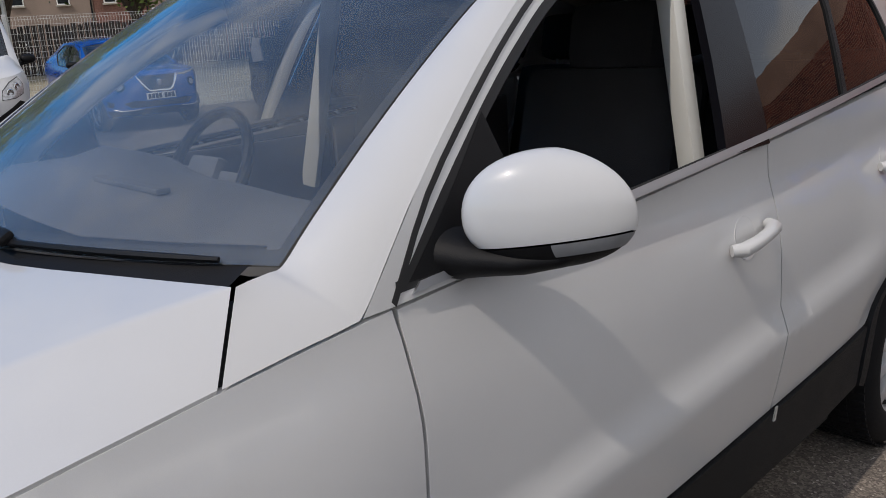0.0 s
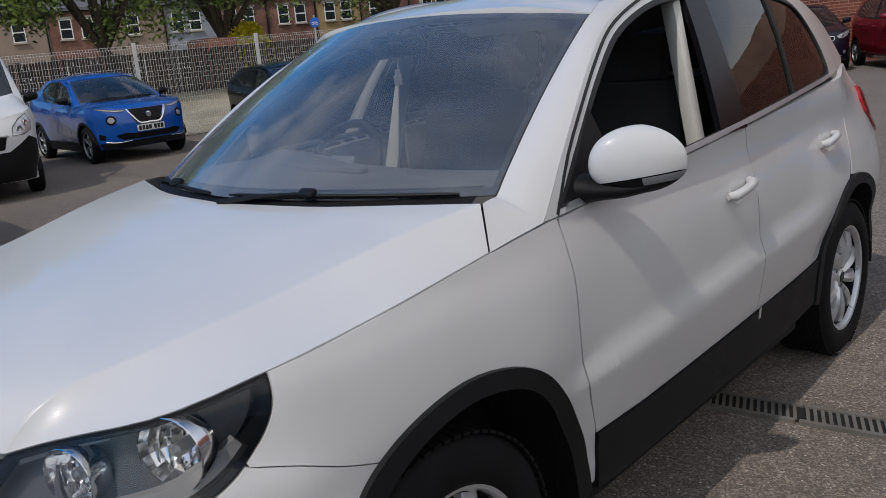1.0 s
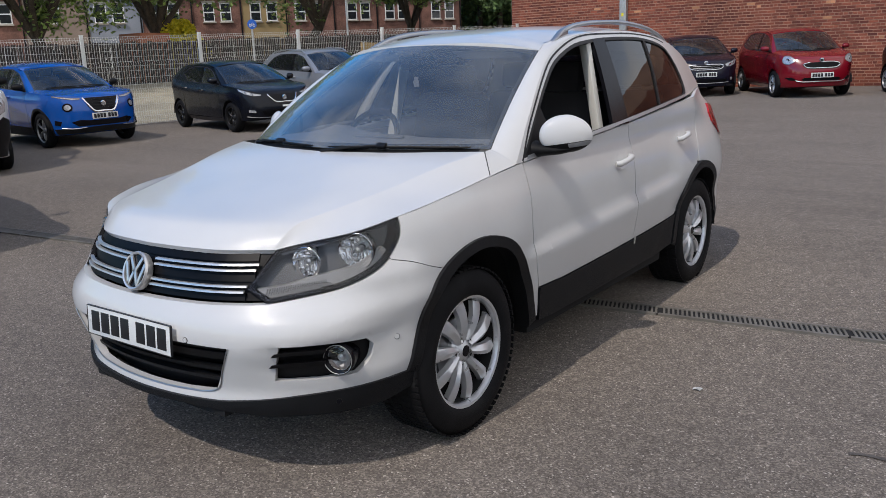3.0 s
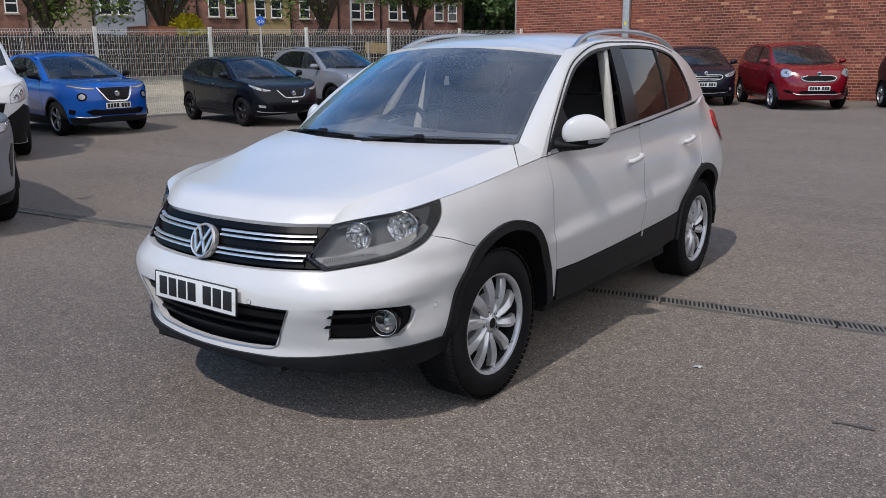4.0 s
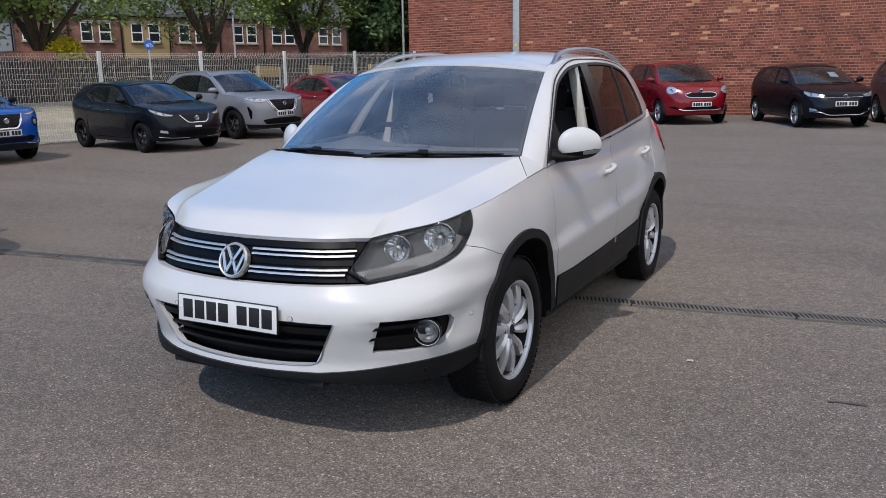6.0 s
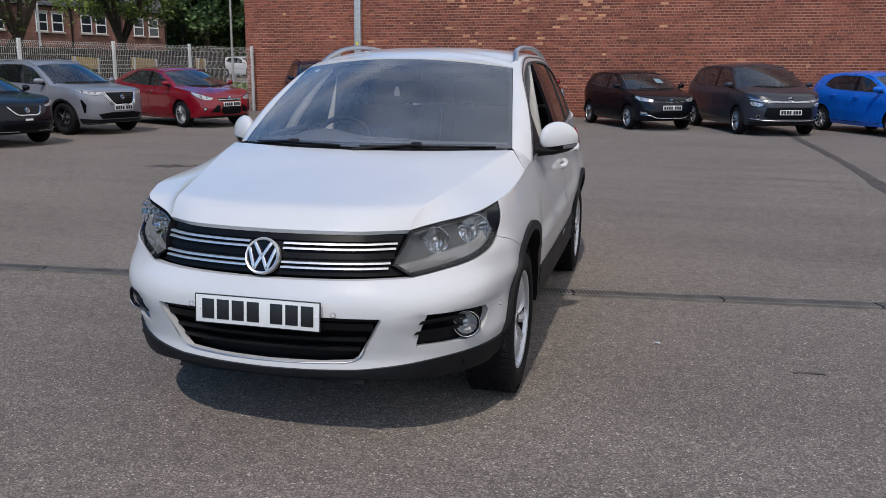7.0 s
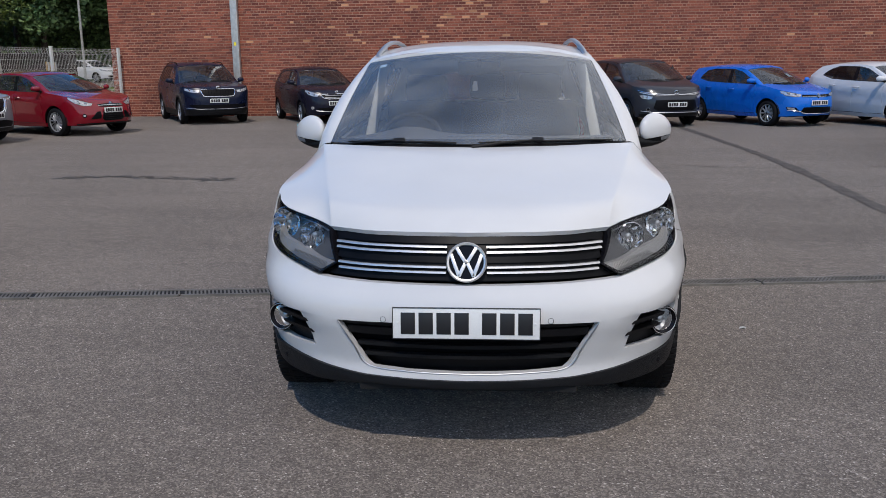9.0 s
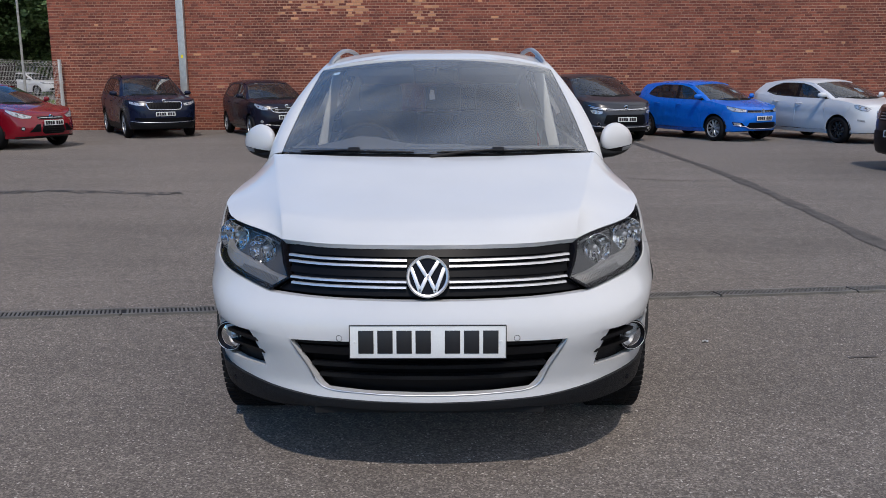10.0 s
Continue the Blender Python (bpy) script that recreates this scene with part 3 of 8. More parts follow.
def brick_wall():
    root = finish("wall_north", box((WALL_X1 - WALL_X0, 0.3, WALL_H), pose((WALL_X0 + WALL_X1) / 2, WALL_Y + 0.1545, WALL_H / 2 + 0.2)), MORTAR, smooth=False)
    tagged(root, "tall red brick wall with scattered pale replaced bricks", "wall", kind="structure")
    pale, red, picked = [], [], []
    course = 0.081
    rng = random.Random(4)
    for c in range(int(6.0 / course)):
        z = 0.35 + c * course
        stretch = c % 4 != 0
        x = WALL_X0 - (0.113 if c % 2 else 0.0565 if not stretch else 0) - 0.012 * rng.random()
        while x < 22:
            w = 0.213 if stretch else 0.100
            cx = max(x, WALL_X0) + w / 2
            near = math.exp(-((cx + 2.4) / 2.4)**2 - ((z - 4.2) / 1.2)**2)
            patch = noise.noise((cx * 0.9 + 3.1, z * 1.6, 2.0))
            kind = pale if rng.random() < (0.55 * near if patch > 0.12 else 0.006) else red
            if kind is red and stretch and 1.6 < z < 3.9 and -3.9 < cx < 2.9 and len(picked) < 290:
                picked.append((cx, z))
            else:
                kind.append((cx, z, w, rng.uniform(0.001, 0.005)))
            x += w + 0.013
    for name, rows, material in (("bricks", red, BRICK), ("pale_bricks", pale, PALE_BRICK)):
        verts, faces = [], []
        for cx, z, w, d in rows:
            i = len(verts)
            y0, y1 = WALL_Y - d, WALL_Y + 0.02
            for y in (y0, y1):
                verts += [(cx - w / 2, y, z), (cx + w / 2, y, z), (cx + w / 2, y, z + 0.061), (cx - w / 2, y, z + 0.061)]
            faces += [(i, i + 1, i + 2, i + 3), (i + 4, i, i + 3, i + 7), (i + 1, i + 5, i + 6, i + 2), (i + 3, i + 2, i + 6, i + 7), (i + 4, i + 5, i + 1, i)]
        me = bpy.data.meshes.new(name)
        me.from_pydata(verts, [], faces)
        me.materials.append(material)
        ob = new(name, me)
        ob.parent = root
        tagged(ob, kind="stuff")
    me = bpy.data.meshes.new("brick")
    bm = box((0.213, 0.024, 0.061))
    bm.to_mesh(me)
    bm.free()
    me.materials.append(BRICK_PART)
    for cx, z in picked:
        ob = new("brick", me)
        ob.parent = root
        ob.matrix_local = pose(cx, WALL_Y + 0.01 - rng.uniform(0, 0.005), z + 0.0305)
    # return wall at the corner
    back = finish("wall_west", box((0.3, 18, WALL_H), pose(WALL_X0 + 0.15, WALL_Y + 9.4, WALL_H / 2 + 0.2)), BRICK, smooth=False)
    tagged(back, "red brick return wall of the same building", "wall", kind="structure")
    # downpipe and capping posts
    pipe = thing("steel_column", "tall galvanised steel column against the brick wall", "column")
    bm = bmesh.new()
    add_box(bm, (0.22, 0.16, 6.6), pose(-8.15, WALL_Y - 0.12, 3.7), 0.02)
    part("shaft", bm, GALV, pipe)
    part("base_plate", box((0.32, 0.24, 0.03), pose(-8.15, WALL_Y - 0.14, 0.455), 0.006), GALV, pipe)
    part("sticker", box((0.07, 0.006, 0.10), pose(-8.15, WALL_Y - 0.204, 2.66)), LEAF_GOLD, pipe, "small yellow warning sticker")


def mesh_fence():
    ys = [21.72 - 2.755 * k for k in range(14)]
    root = thing("mesh_fence", "white welded-mesh security fence on square posts", "fence")
    post = None
    for y in ys:
        x, z = fence_x(y), ground_height(fence_x(y), y)
        bm = box((0.07, 0.07, 2.17))
        if post is None:
            add_box(bm, (0.078, 0.078, 0.02), pose(0, 0, 1.095))
            post = part("post", bm, POST, root)
        else:
            bm.free()
            p = new("post", post.data)
            p.parent = root
            p.matrix_local = pose(x, y, z + 1.045, 0, 0, -13.3)
            continue
        post.matrix_local = pose(x, y, z + 1.045, 0, 0, -13.3)
    for y0, y1 in zip(ys[1:], ys):
        verts, faces = [], []

        def bar(a, b, r):
            i = len(verts)
            a, b = Vector(a), Vector(b)
            d = (b - a).normalized()
            s = d.cross(Vector((1, 0.2, 0.1))).normalized() * r
            w = d.cross(s).normalized() * r
            for p in (a, b):
                verts.extend([tuple(p + s + w), tuple(p - s + w), tuple(p - s - w), tuple(p + s - w)])
            faces.extend([(i + k, i + (k + 1) % 4, i + 4 + (k + 1) % 4, i + 4 + k) for k in range(4)])
        z0, z1 = ground_height(fence_x(y0), y0) + 0.05, ground_height(fence_x(y1), y1) + 0.05

        def at(q, z, out=0.0):
            y = y0 + (y1 - y0) * q
            return (fence_x(y) + 0.05 + out, y, z0 + (z1 - z0) * q + 1.075 * z)
        heights = []
        z = 0.0
        bends = (0.12, 0.72, 1.32, 1.80)
        n = 50
        steps = [0.0]
        for b in bends:
            steps += [b - 0.05, b, b + 0.05]
        steps.append(1.90)
        for k in range(n + 1):
            q = k / n
            for a, b in zip(steps, steps[1:]):
                oa, ob_ = (0.035 if a in bends else 0.0), (0.035 if b in bends else 0.0)
                bar(at(q, a, oa), at(q, b, ob_), 0.0023)
        for h in [0.0, 1.90] + [b + o for b in bends for o in (-0.05, 0.05)] + [0.27, 0.42, 0.57, 0.87, 1.02, 1.17, 1.47, 1.6]:
            bar(at(0, h), at(1, h), 0.0026)
        me = bpy.data.meshes.new("mesh_panel")
        me.from_pydata(verts, [], faces)
        me.materials.append(WIRE)
        ob = new("mesh_panel", me)
        ob.parent = root


# ---- the white car: front axle over the origin, nose towards -y ----
A = arc_of_y
suv = thing("suv_car", "white compact SUV with dark lower cladding, front side window open", "car")


def on_side(pts):
    return [(A(y), z) for y, z in pts]


ARCH_F = spline([(-0.374, 0.385), (-0.335, 0.517), (-0.27, 0.658), (-0.14, 0.757), (0.06, 0.800), (0.25, 0.765), (0.375, 0.668), (0.475, 0.503), (0.52, 0.33)], 5)
ARCH_F_IN = spline([(-0.325, 0.37), (-0.288, 0.510), (-0.225, 0.632), (-0.10, 0.722), (0.06, 0.757), (0.22, 0.728), (0.330, 0.645), (0.422, 0.49), (0.465, 0.31)], 5)
ARCH_R = spline([(2.195, 0.34), (2.235, 0.505), (2.32, 0.65), (2.45, 0.755), (2.62, 0.800), (2.81, 0.765), (2.95, 0.668), (3.03, 0.503), (3.06, 0.42)], 5)
ARCH_R_IN = spline([(2.248, 0.32), (2.285, 0.49), (2.365, 0.625), (2.48, 0.715), (2.62, 0.755), (2.78, 0.725), (2.90, 0.640), (2.975, 0.49), (3.0, 0.41)], 5)

LAMP_TOP = spline([(0.633, 0.861), (0.864, 0.893), (1.02, 0.919), (1.174, 0.946)], 5)
LAMP_OUT = spline([(1.174, 0.946), (1.166, 0.890), (1.125, 0.835), (1.05, 0.785), (0.902, 0.737), (0.75, 0.714), (0.611, 0.699)], 5)
LAMP = LAMP_TOP[:-1] + LAMP_OUT[:-1] + [(0.611, 0.699), (0.528, 0.744), (0.575, 0.80)]
SEAM = spline([(1.108, 0.806), (1.19, 0.786), (1.27, 0.755), (A(-0.178), 0.730)], 4)


def both(name, loops, material, place=shell, parent=None, **k):
    """The same panel on both flanks of the car."""
    made = []
    for f in (place, mirrored(place)):
        made.append(panel(name, loops, f, material, parent or suv, **k))
    return made


def shrink(loop, d):
    """Moves an outline inwards by about d."""
    n = len(loop)
    area = sum(loop[i - 1][0] * loop[i][1] - loop[i][0] * loop[i - 1][1] for i in range(n))
    s = 1 if area > 0 else -1
    out = []
    for i in range(n):
        a, b = loop[i - 1], loop[(i + 1) % n]
        tx, ty = b[0] - a[0], b[1] - a[1]
        h = math.hypot(tx, ty) or 1
        out.append((loop[i][0] - s * d * ty / h, loop[i][1] + s * d * tx / h))
    return out


# front bumper cover with its grille and fog-lamp openings
half_top = [(0, 0.690), (0.15, 0.690), (0.30, 0.691), (0.45, 0.693), (0.585, 0.694)] + [(u, z - 0.005) for u, z in LAMP_OUT[::-1] if u < 1.11 and z < 0.83] + SEAM[1:]
front_arch = [(A(y), z) for y, z in ARCH_F if y < -0.17][::-1]
LIP_LINE = [(1.131, 0.384), (0.92, 0.375), (0.711, 0.364), (0.55, 0.352), (0.391, 0.341), (0.2, 0.336), (0, 0.334)]
half = half_top + [p for p in front_arch if p[1] < 0.726] + LIP_LINE[1:]
whole = half + [(-u, z) for u, z in half[::-1]][1:-1]
LOW_GRILLE = [(0, 0.556), (0.25, 0.557), (0.478, 0.553), (0.47, 0.53), (0.43, 0.46), (0.385, 0.385), (0.365, 0.370), (0.22, 0.362), (0, 0.359)]
low_hole = LOW_GRILLE + [(-u, z) for u, z in LOW_GRILLE[::-1]][1:-1]
FOG = spline([(0.66, 0.562), (0.80, 0.559), (0.975, 0.552)], 3) + spline([(1.003, 0.525), (0.990, 0.472), (0.935, 0.428)], 4) + [(0.80, 0.422), (0.625, 0.424), (0.632, 0.46), (0.642, 0.50), (0.65, 0.53)]
fog_other = [(-u, z) for u, z in FOG[::-1]]
bumper = panel("front_bumper", [whole, low_hole, FOG, fog_other], shell, WHITE, suv, step=0.02, thick=0.03, label="white front bumper cover")
lip = LIP_LINE[::-1] + [(1.19, 0.37), (1.17, 0.32), (1.05, 0.292), (0.85, 0.284), (0.6, 0.290), (0.42, 0.304), (0.36, 0.312), (0.2, 0.308), (0, 0.306)]
panel("front_skirt", [lip + [(-u, z) for u, z in lip[::-1]][1:-1]], shell, CLADDING, suv, step=0.04, thick=0.06, out=0.012, label="dark grey plastic lower skirt")
# lower grille: dark back, three blades, bright outline
low = panel("lower_grille", [shrink(low_hole, -0.006)], shell, GRILLE_BLACK, suv, step=0.05, thick=0.01, out=-0.055)
for z0, z1, w in ((0.538, 0.556, 0.47), (0.500, 0.530, 0.45), (0.452, 0.466, 0.42), (0.410, 0.424, 0.395)):
    panel("blade", [[(-w, z0), (-w * 0.5, z0), (0, z0), (w * 0.5, z0), (w, z0), (w, z1), (w * 0.5, z1), (0, z1), (-w * 0.5, z1), (-w, z1)]], shell, CLADDING if z0 < 0.5 else BLACK_PLASTIC, low, thick=0.03, out=-0.018)
bm = bmesh.new()
add_tube(bm, [shell(u, z, 0.002) for u, z in spline([(-0.478, 0.553), (-0.43, 0.46), (-0.38, 0.378), (-0.22, 0.362), (0, 0.359), (0.22, 0.362), (0.38, 0.378), (0.43, 0.46), (0.478, 0.553)], 5)], 0.0027, 6)
part("trim", bm, SATIN, low, "thin satin chrome outline")
# fog lamps
for s in (1, -1):
    f = shell if s > 0 else mirrored(shell)
    pocket = panel("fog_lamp", [shrink(FOG, -0.006)], f, BLACK_PLASTIC, suv, step=0.04, thick=0.01, out=-0.035, label="round fog lamp in a black pocket")
    c, n1 = Vector(f(0.868, 0.491, -0.006)), (Vector(f(0.868, 0.491, 0.05)) - Vector(f(0.868, 0.491, 0))).normalized()
    n1 = (n1 * 0.5 + Vector((0, -0.9, 0.02))).normalized()
    turn = Matrix.Translation(c) @ n1.to_track_quat("X", "Z").to_matrix().to_4x4()
    bm = bmesh.new()
    add_lathe(bm, [(0.050, -0.075), (0.056, -0.02), (0.058, 0.004), (0.055, 0.011), (0.050, 0.010), (0.046, 0.002), (0.044, -0.02)], 32, turn)
    part("ring", bm, GLOSS_BLACK, pocket)
    bm = bmesh.new()
    add_tube(bm, [turn @ Vector((0.011, 0.0525 * math.cos(q * 0.2618), 0.0525 * math.sin(q * 0.2618))) for q in range(24)], 0.0012, 6, closed=True)
    part("bezel", bm, GRILLE_CHROME, pocket)
    bm = bmesh.new()
    add_lathe(bm, [(0.002, -0.040), (0.022, -0.034), (0.036, -0.018), (0.0445, 0.000)], 14, turn)
    part("bowl", bm, SATIN, pocket, angle=4)
    bm = bmesh.new()
    add_lathe(bm, [(0.0005, 0.010), (0.025, 0.008), (0.0455, 0.001)], 28, turn)
    part("lens", bm, LENS, pocket).visible_shadow = False
    bm = bmesh.new()
    add_lathe(bm, [(0.001, -0.012), (0.012, -0.016), (0.014, -0.04)], 14, turn)
    part("bulb_shield", bm, SATIN, pocket)
    for z0 in (0.523, 0.478):
        panel("fin", [[(0.612 if z0 < 0.5 else 0.628, z0), (0.70, z0 + 0.004), (0.82, z0 + 0.004), (0.82, z0 + 0.016), (0.70, z0 + 0.017), (0.625 if z0 < 0.5 else 0.64, z0 + 0.012)]], f, BLACK_PLASTIC, pocket, thick=0.035, out=0.006)

# upper grille with two pairs of bright bars and a round badge
GRILLE = [(0, 0.697), (0.3, 0.698), (0.590, 0.700), (0.520, 0.745), (0.57, 0.802), (0.622, 0.862), (0.45, 0.861), (0.25, 0.862), (0, 0.864)]
grille = panel("upper_grille", [GRILLE + [(-u, z) for u, z in GRILLE[::-1]][1:-1]], shell, GRILLE_BLACK, suv, step=0.05, thick=0.03, out=-0.03, label="gloss black grille with paired chrome bars")
for z in (0.818, 0.800, 0.750, 0.732):
    for s in (1, -1):
        w = 0.515 + (z - 0.732) * 0.55
        pts = [(s * (0.075 + (w - 0.075) * k / 8), z - 0.003) for k in range(9)]
        panel("bar", [pts + [(u, zz + 0.0065) for u, zz in pts[::-1]]], shell, GRILLE_CHROME, grille, step=0.08, thick=0.012, out=-0.004)
for z0, z1 in ((0.762, 0.795), (0.702, 0.726), (0.826, 0.858)):
    for s in (1, -1):
        w = 0.515 + (z0 - 0.70) * (0.5 if z0 < 0.8 else 0.30)
        pts = [(s * (0.001 + (w - 0.001) * k / 8), z0) for k in range(9)]
        panel("insert", [pts + [(u, z1) for u, zz in pts[::-1]]], shell, GRILLE_BLACK, grille, step=0.08, thick=0.01, out=-0.022)
badge_turn = Matrix.Translation((0, -0.872, 0.770)) @ Matrix.Rotation(radians(-20), 4, "X") @ Matrix.Rotation(radians(-90), 4, "Z")
bm = bmesh.new()
add_lathe(bm, [(0.058, -0.03), (0.070, -0.02), (0.0725, 0.004), (0.068, 0.012), (0.062, 0.010), (0.0605, 0.002)], 48, badge_turn)
badge = part("badge", bm, GRILLE_CHROME, suv, "round chrome badge")
bm = bmesh.new()
add_lathe(bm, [(0.0005, 0.001), (0.061, 0.001)], 40, badge_turn)
part("disc", bm, GLOSS_BLACK, badge)
for pts in (((-0.034, 0.049), (0.0, -0.006), (0.034, 0.049)), ((-0.054, 0.026), (-0.026, -0.050), (0.0, 0.004), (0.026, -0.050), (0.054, 0.026))):
    bm = bmesh.new()
    for a, b in zip(pts, pts[1:]):
        d = Vector((b[0] - a[0], b[1] - a[1]))
        add_box(bm, (0.008, 0.013, d.length + 0.006), badge_turn @ Matrix.Translation((0.006, (a[0] + b[0]) / 2, (a[1] + b[1]) / 2)) @ Matrix.Rotation(-math.atan2(d.x, d.y), 4, "X"), 0.002)
    part("chevron", bm, GRILLE_CHROME, badge)


# number plate with plain bars in place of characters
def number_plate(name, at, parent, w=0.52, h=0.111, bars=7):
    p = part(name, box((w, 0.008, h), at, 0.003), PLATE, parent, "white number plate with black bars")
    if w > 0.5:
        bm = bmesh.new()
        for size, x, z in (((w + 0.002, 0.009, 0.0028), 0, h / 2), ((w + 0.002, 0.009, 0.0028), 0, -h / 2), ((0.0028, 0.009, h), w / 2, 0), ((0.0028, 0.009, h), -w / 2, 0)):
            add_box(bm, size, at @ Matrix.Translation((x, -0.001, z)))
        part("plate_frame", bm, PLATE_INK, p)
        for x in (-w * 0.468, w * 0.468):
            bm = bmesh.new()
            add_lathe(bm, [(0.0005, 0.003), (0.005, 0.0025), (0.006, 0.0)], 14, at @ Matrix.Translation((x, -0.004, 0.0)) @ Matrix.Rotation(radians(-90), 4, "Z"))
            part("screw_cap", bm, PLATE, p)
    for k in range(bars):
        x = -w * 0.395 + k * w * 0.122 + (w * 0.065 if k > 3 else 0)
        part("bar", box((w * 0.098, 0.003, h * 0.70), at @ Matrix.Translation((x, -0.0045, 0)), 0.0006 if w > 0.5 else 0), PLATE_INK, p)
    return p


number_plate("number_plate", pose(0, -0.935, 0.563, -4), suv)
for s in (1, -1):
    for u, z, turn, m, out in ((0.30, 0.567, -5, WHITE, 0.0), (1.10, 0.53, -65, WHITE, 0.0), (0.86, 0.33, -40, GLOSS_BLACK, 0.012)):
        at = Matrix.Translation(shell(s * u, z, out)) @ Matrix.Rotation(radians(-90 - s * turn), 4, "Z")
        bm = bmesh.new()
        add_lathe(bm, [(0.0005, 0.0018), (0.0085, 0.0015), (0.0092, -0.001)], 20, at)
        sensor = part("parking_sensor", bm, m, suv)
        bm = bmesh.new()
        add_lathe(bm, [(0.0092, -0.001), (0.0096, 0.0010), (0.0106, 0.0010), (0.0112, -0.002)], 20, at)
        part("sensor_ring", bm, RUBBER_SEAL, sensor)

# headlamps
for s in (1, -1):
    f = shell if s > 0 else mirrored(shell)
    lamp = panel("headlamp", [shrink(LAMP, -0.003), [(0.785 + 0.052 * math.cos(k * 0.2618), 0.815 + 0.052 * math.sin(k * 0.2618)) for k in range(24)], [(1.0 + 0.060 * math.cos(k * 0.2618), 0.846 + 0.060 * math.sin(k * 0.2618)) for k in range(24)]], f, LAMP_SMOKE, suv, step=0.04, thick=0.01, out=-0.055, label="clear headlamp with two chrome reflectors")
    panel("surround", [LAMP, shrink(LAMP, 0.012)], f, GLOSS_BLACK, lamp, step=0.06, thick=0.055, out=-0.003)
    panel("lens", [shrink(LAMP, 0.004)], f, LENS, lamp, step=0.04, thick=0, out=0.001).visible_shadow = False
    for (u, z), r in (((0.785, 0.815), 0.054), ((1.000, 0.846), 0.064)):
        c, q = Vector(f(u, z, -0.032)), Vector(f(u, z, 0.05)) - Vector(f(u, z, 0))
        aim = (q.normalized() * 0.35 + Vector((0.1 * s, -1, 0.0))).normalized()
        turn = Matrix.Translation(c) @ aim.to_track_quat("X", "Z").to_matrix().to_4x4()
        bm = bmesh.new()
        add_lathe(bm, [(0.010, -0.055), (r * 0.35, -0.048), (r * 0.6, -0.036), (r * 0.78, -0.022), (r * 0.92, -0.006), (r, 0.012)], 15, turn)
        bowl = part("reflector", bm, REFLECTOR, lamp, angle=4)
        bm = bmesh.new()
        add_lathe(bm, [(r, 0.010), (r * 1.01, 0.013), (r * 1.035, 0.012), (r * 1.04, 0.0), (r * 1.02, -0.03)], 32, turn)
        part("reflector_rim", bm, CHROME, bowl)
        bm = bmesh.new()
        add_lathe(bm, [(0.0005, 0.000), (0.011, -0.004), (0.013, -0.02), (0.010, -0.05)], 16, turn)
        part("bulb_cap", bm, SATIN, bowl)
        bm = bmesh.new()
        for k in range(6):
            o = r * (-0.75 + 0.30 * k)
            h = math.sqrt(max(0.0, r * r - o * o))
            add_box(bm, (0.006, 0.004, h * 0.9), turn @ Matrix.Translation((-0.026 + 0.02 * (o / r)**2, o, -h * 0.45)) @ Matrix.Rotation(radians(24 - 10 * (k % 3)), 4, "Z"))
        part("facet", bm, REFLECTOR, bowl)
    band = spline([(0.560, 0.738), (0.68, 0.748), (0.80, 0.770), (0.90, 0.786), (1.0, 0.806), (1.10, 0.850)], 4) + spline([(1.112, 0.836), (1.03, 0.784), (0.90, 0.745), (0.76, 0.722), (0.620, 0.706)], 4)
    panel("lower_housing", [band], f, LAMP_LIGHT, lamp, step=0.04, thick=0.02, out=-0.022)
    panel("indicator", [spline([(0.595, 0.722), (0.70, 0.738), (0.84, 0.752), (0.88, 0.748)], 3) + spline([(0.80, 0.731), (0.70, 0.716), (0.628, 0.709)], 3)], f, LAMP_GREY, lamp, step=0.04, thick=0.01, out=-0.016)
    panel("housing_edge", [[(0.66, 0.852), (0.76, 0.866), (0.88, 0.884), (0.88, 0.876), (0.76, 0.857), (0.66, 0.842)]], f, LAMP_LIGHT, lamp, step=0.05, thick=0.01, out=-0.014)
    bm = bmesh.new()
    for k in range(26):
        u = 0.60 + k * 0.010
        add_tube(bm, [f(u, 0.716 + (u - 0.6) * 0.14, -0.0155), f(u + 0.004, 0.738 + (u - 0.6) * 0.09, -0.0195)], 0.0016, 5)
    part("lens_rib", bm, LAMP_GREY, lamp)

# bonnet
EDGE = [shell(0, 0.866), shell(0.2, 0.866), shell(0.4, 0.865)] + [shell(u, z + 0.003) for u, z in LAMP_TOP] + [side(y, z + 0.001) for y, z in ((-0.255, 0.961), (-0.044, 0.985), (0.10, 1.001), (0.235, 1.016))]
NOSE = [p for p in EDGE if p[1] < -0.28]
FLANK = EDGE[len(NOSE) - 1:]
EDGE_X = table(*[(p[1], p[0] + 0.001) for p in FLANK])
EDGE_Z = table((-0.85, 0.875), (-0.60, 0.905), *[(p[1], p[2]) for p in FLANK])
SPINE = table((-0.83, 0.924), (-0.70, 0.945), (-0.5, 0.975), (-0.2, 1.028), (0.1, 1.092), (0.3, 1.122), (0.45, 1.14))
NOSE_Y = table(*[(p[0], p[1]) for p in NOSE])
NOSE_Z = table(*[(p[0], p[2]) for p in NOSE])
NOSE_RISE = table((0.0, 0.0), (0.02, 0.013), (0.05, 0.028), (0.10, 0.047), (0.2, 0.085), (0.4, 0.15), (0.6, 0.25))


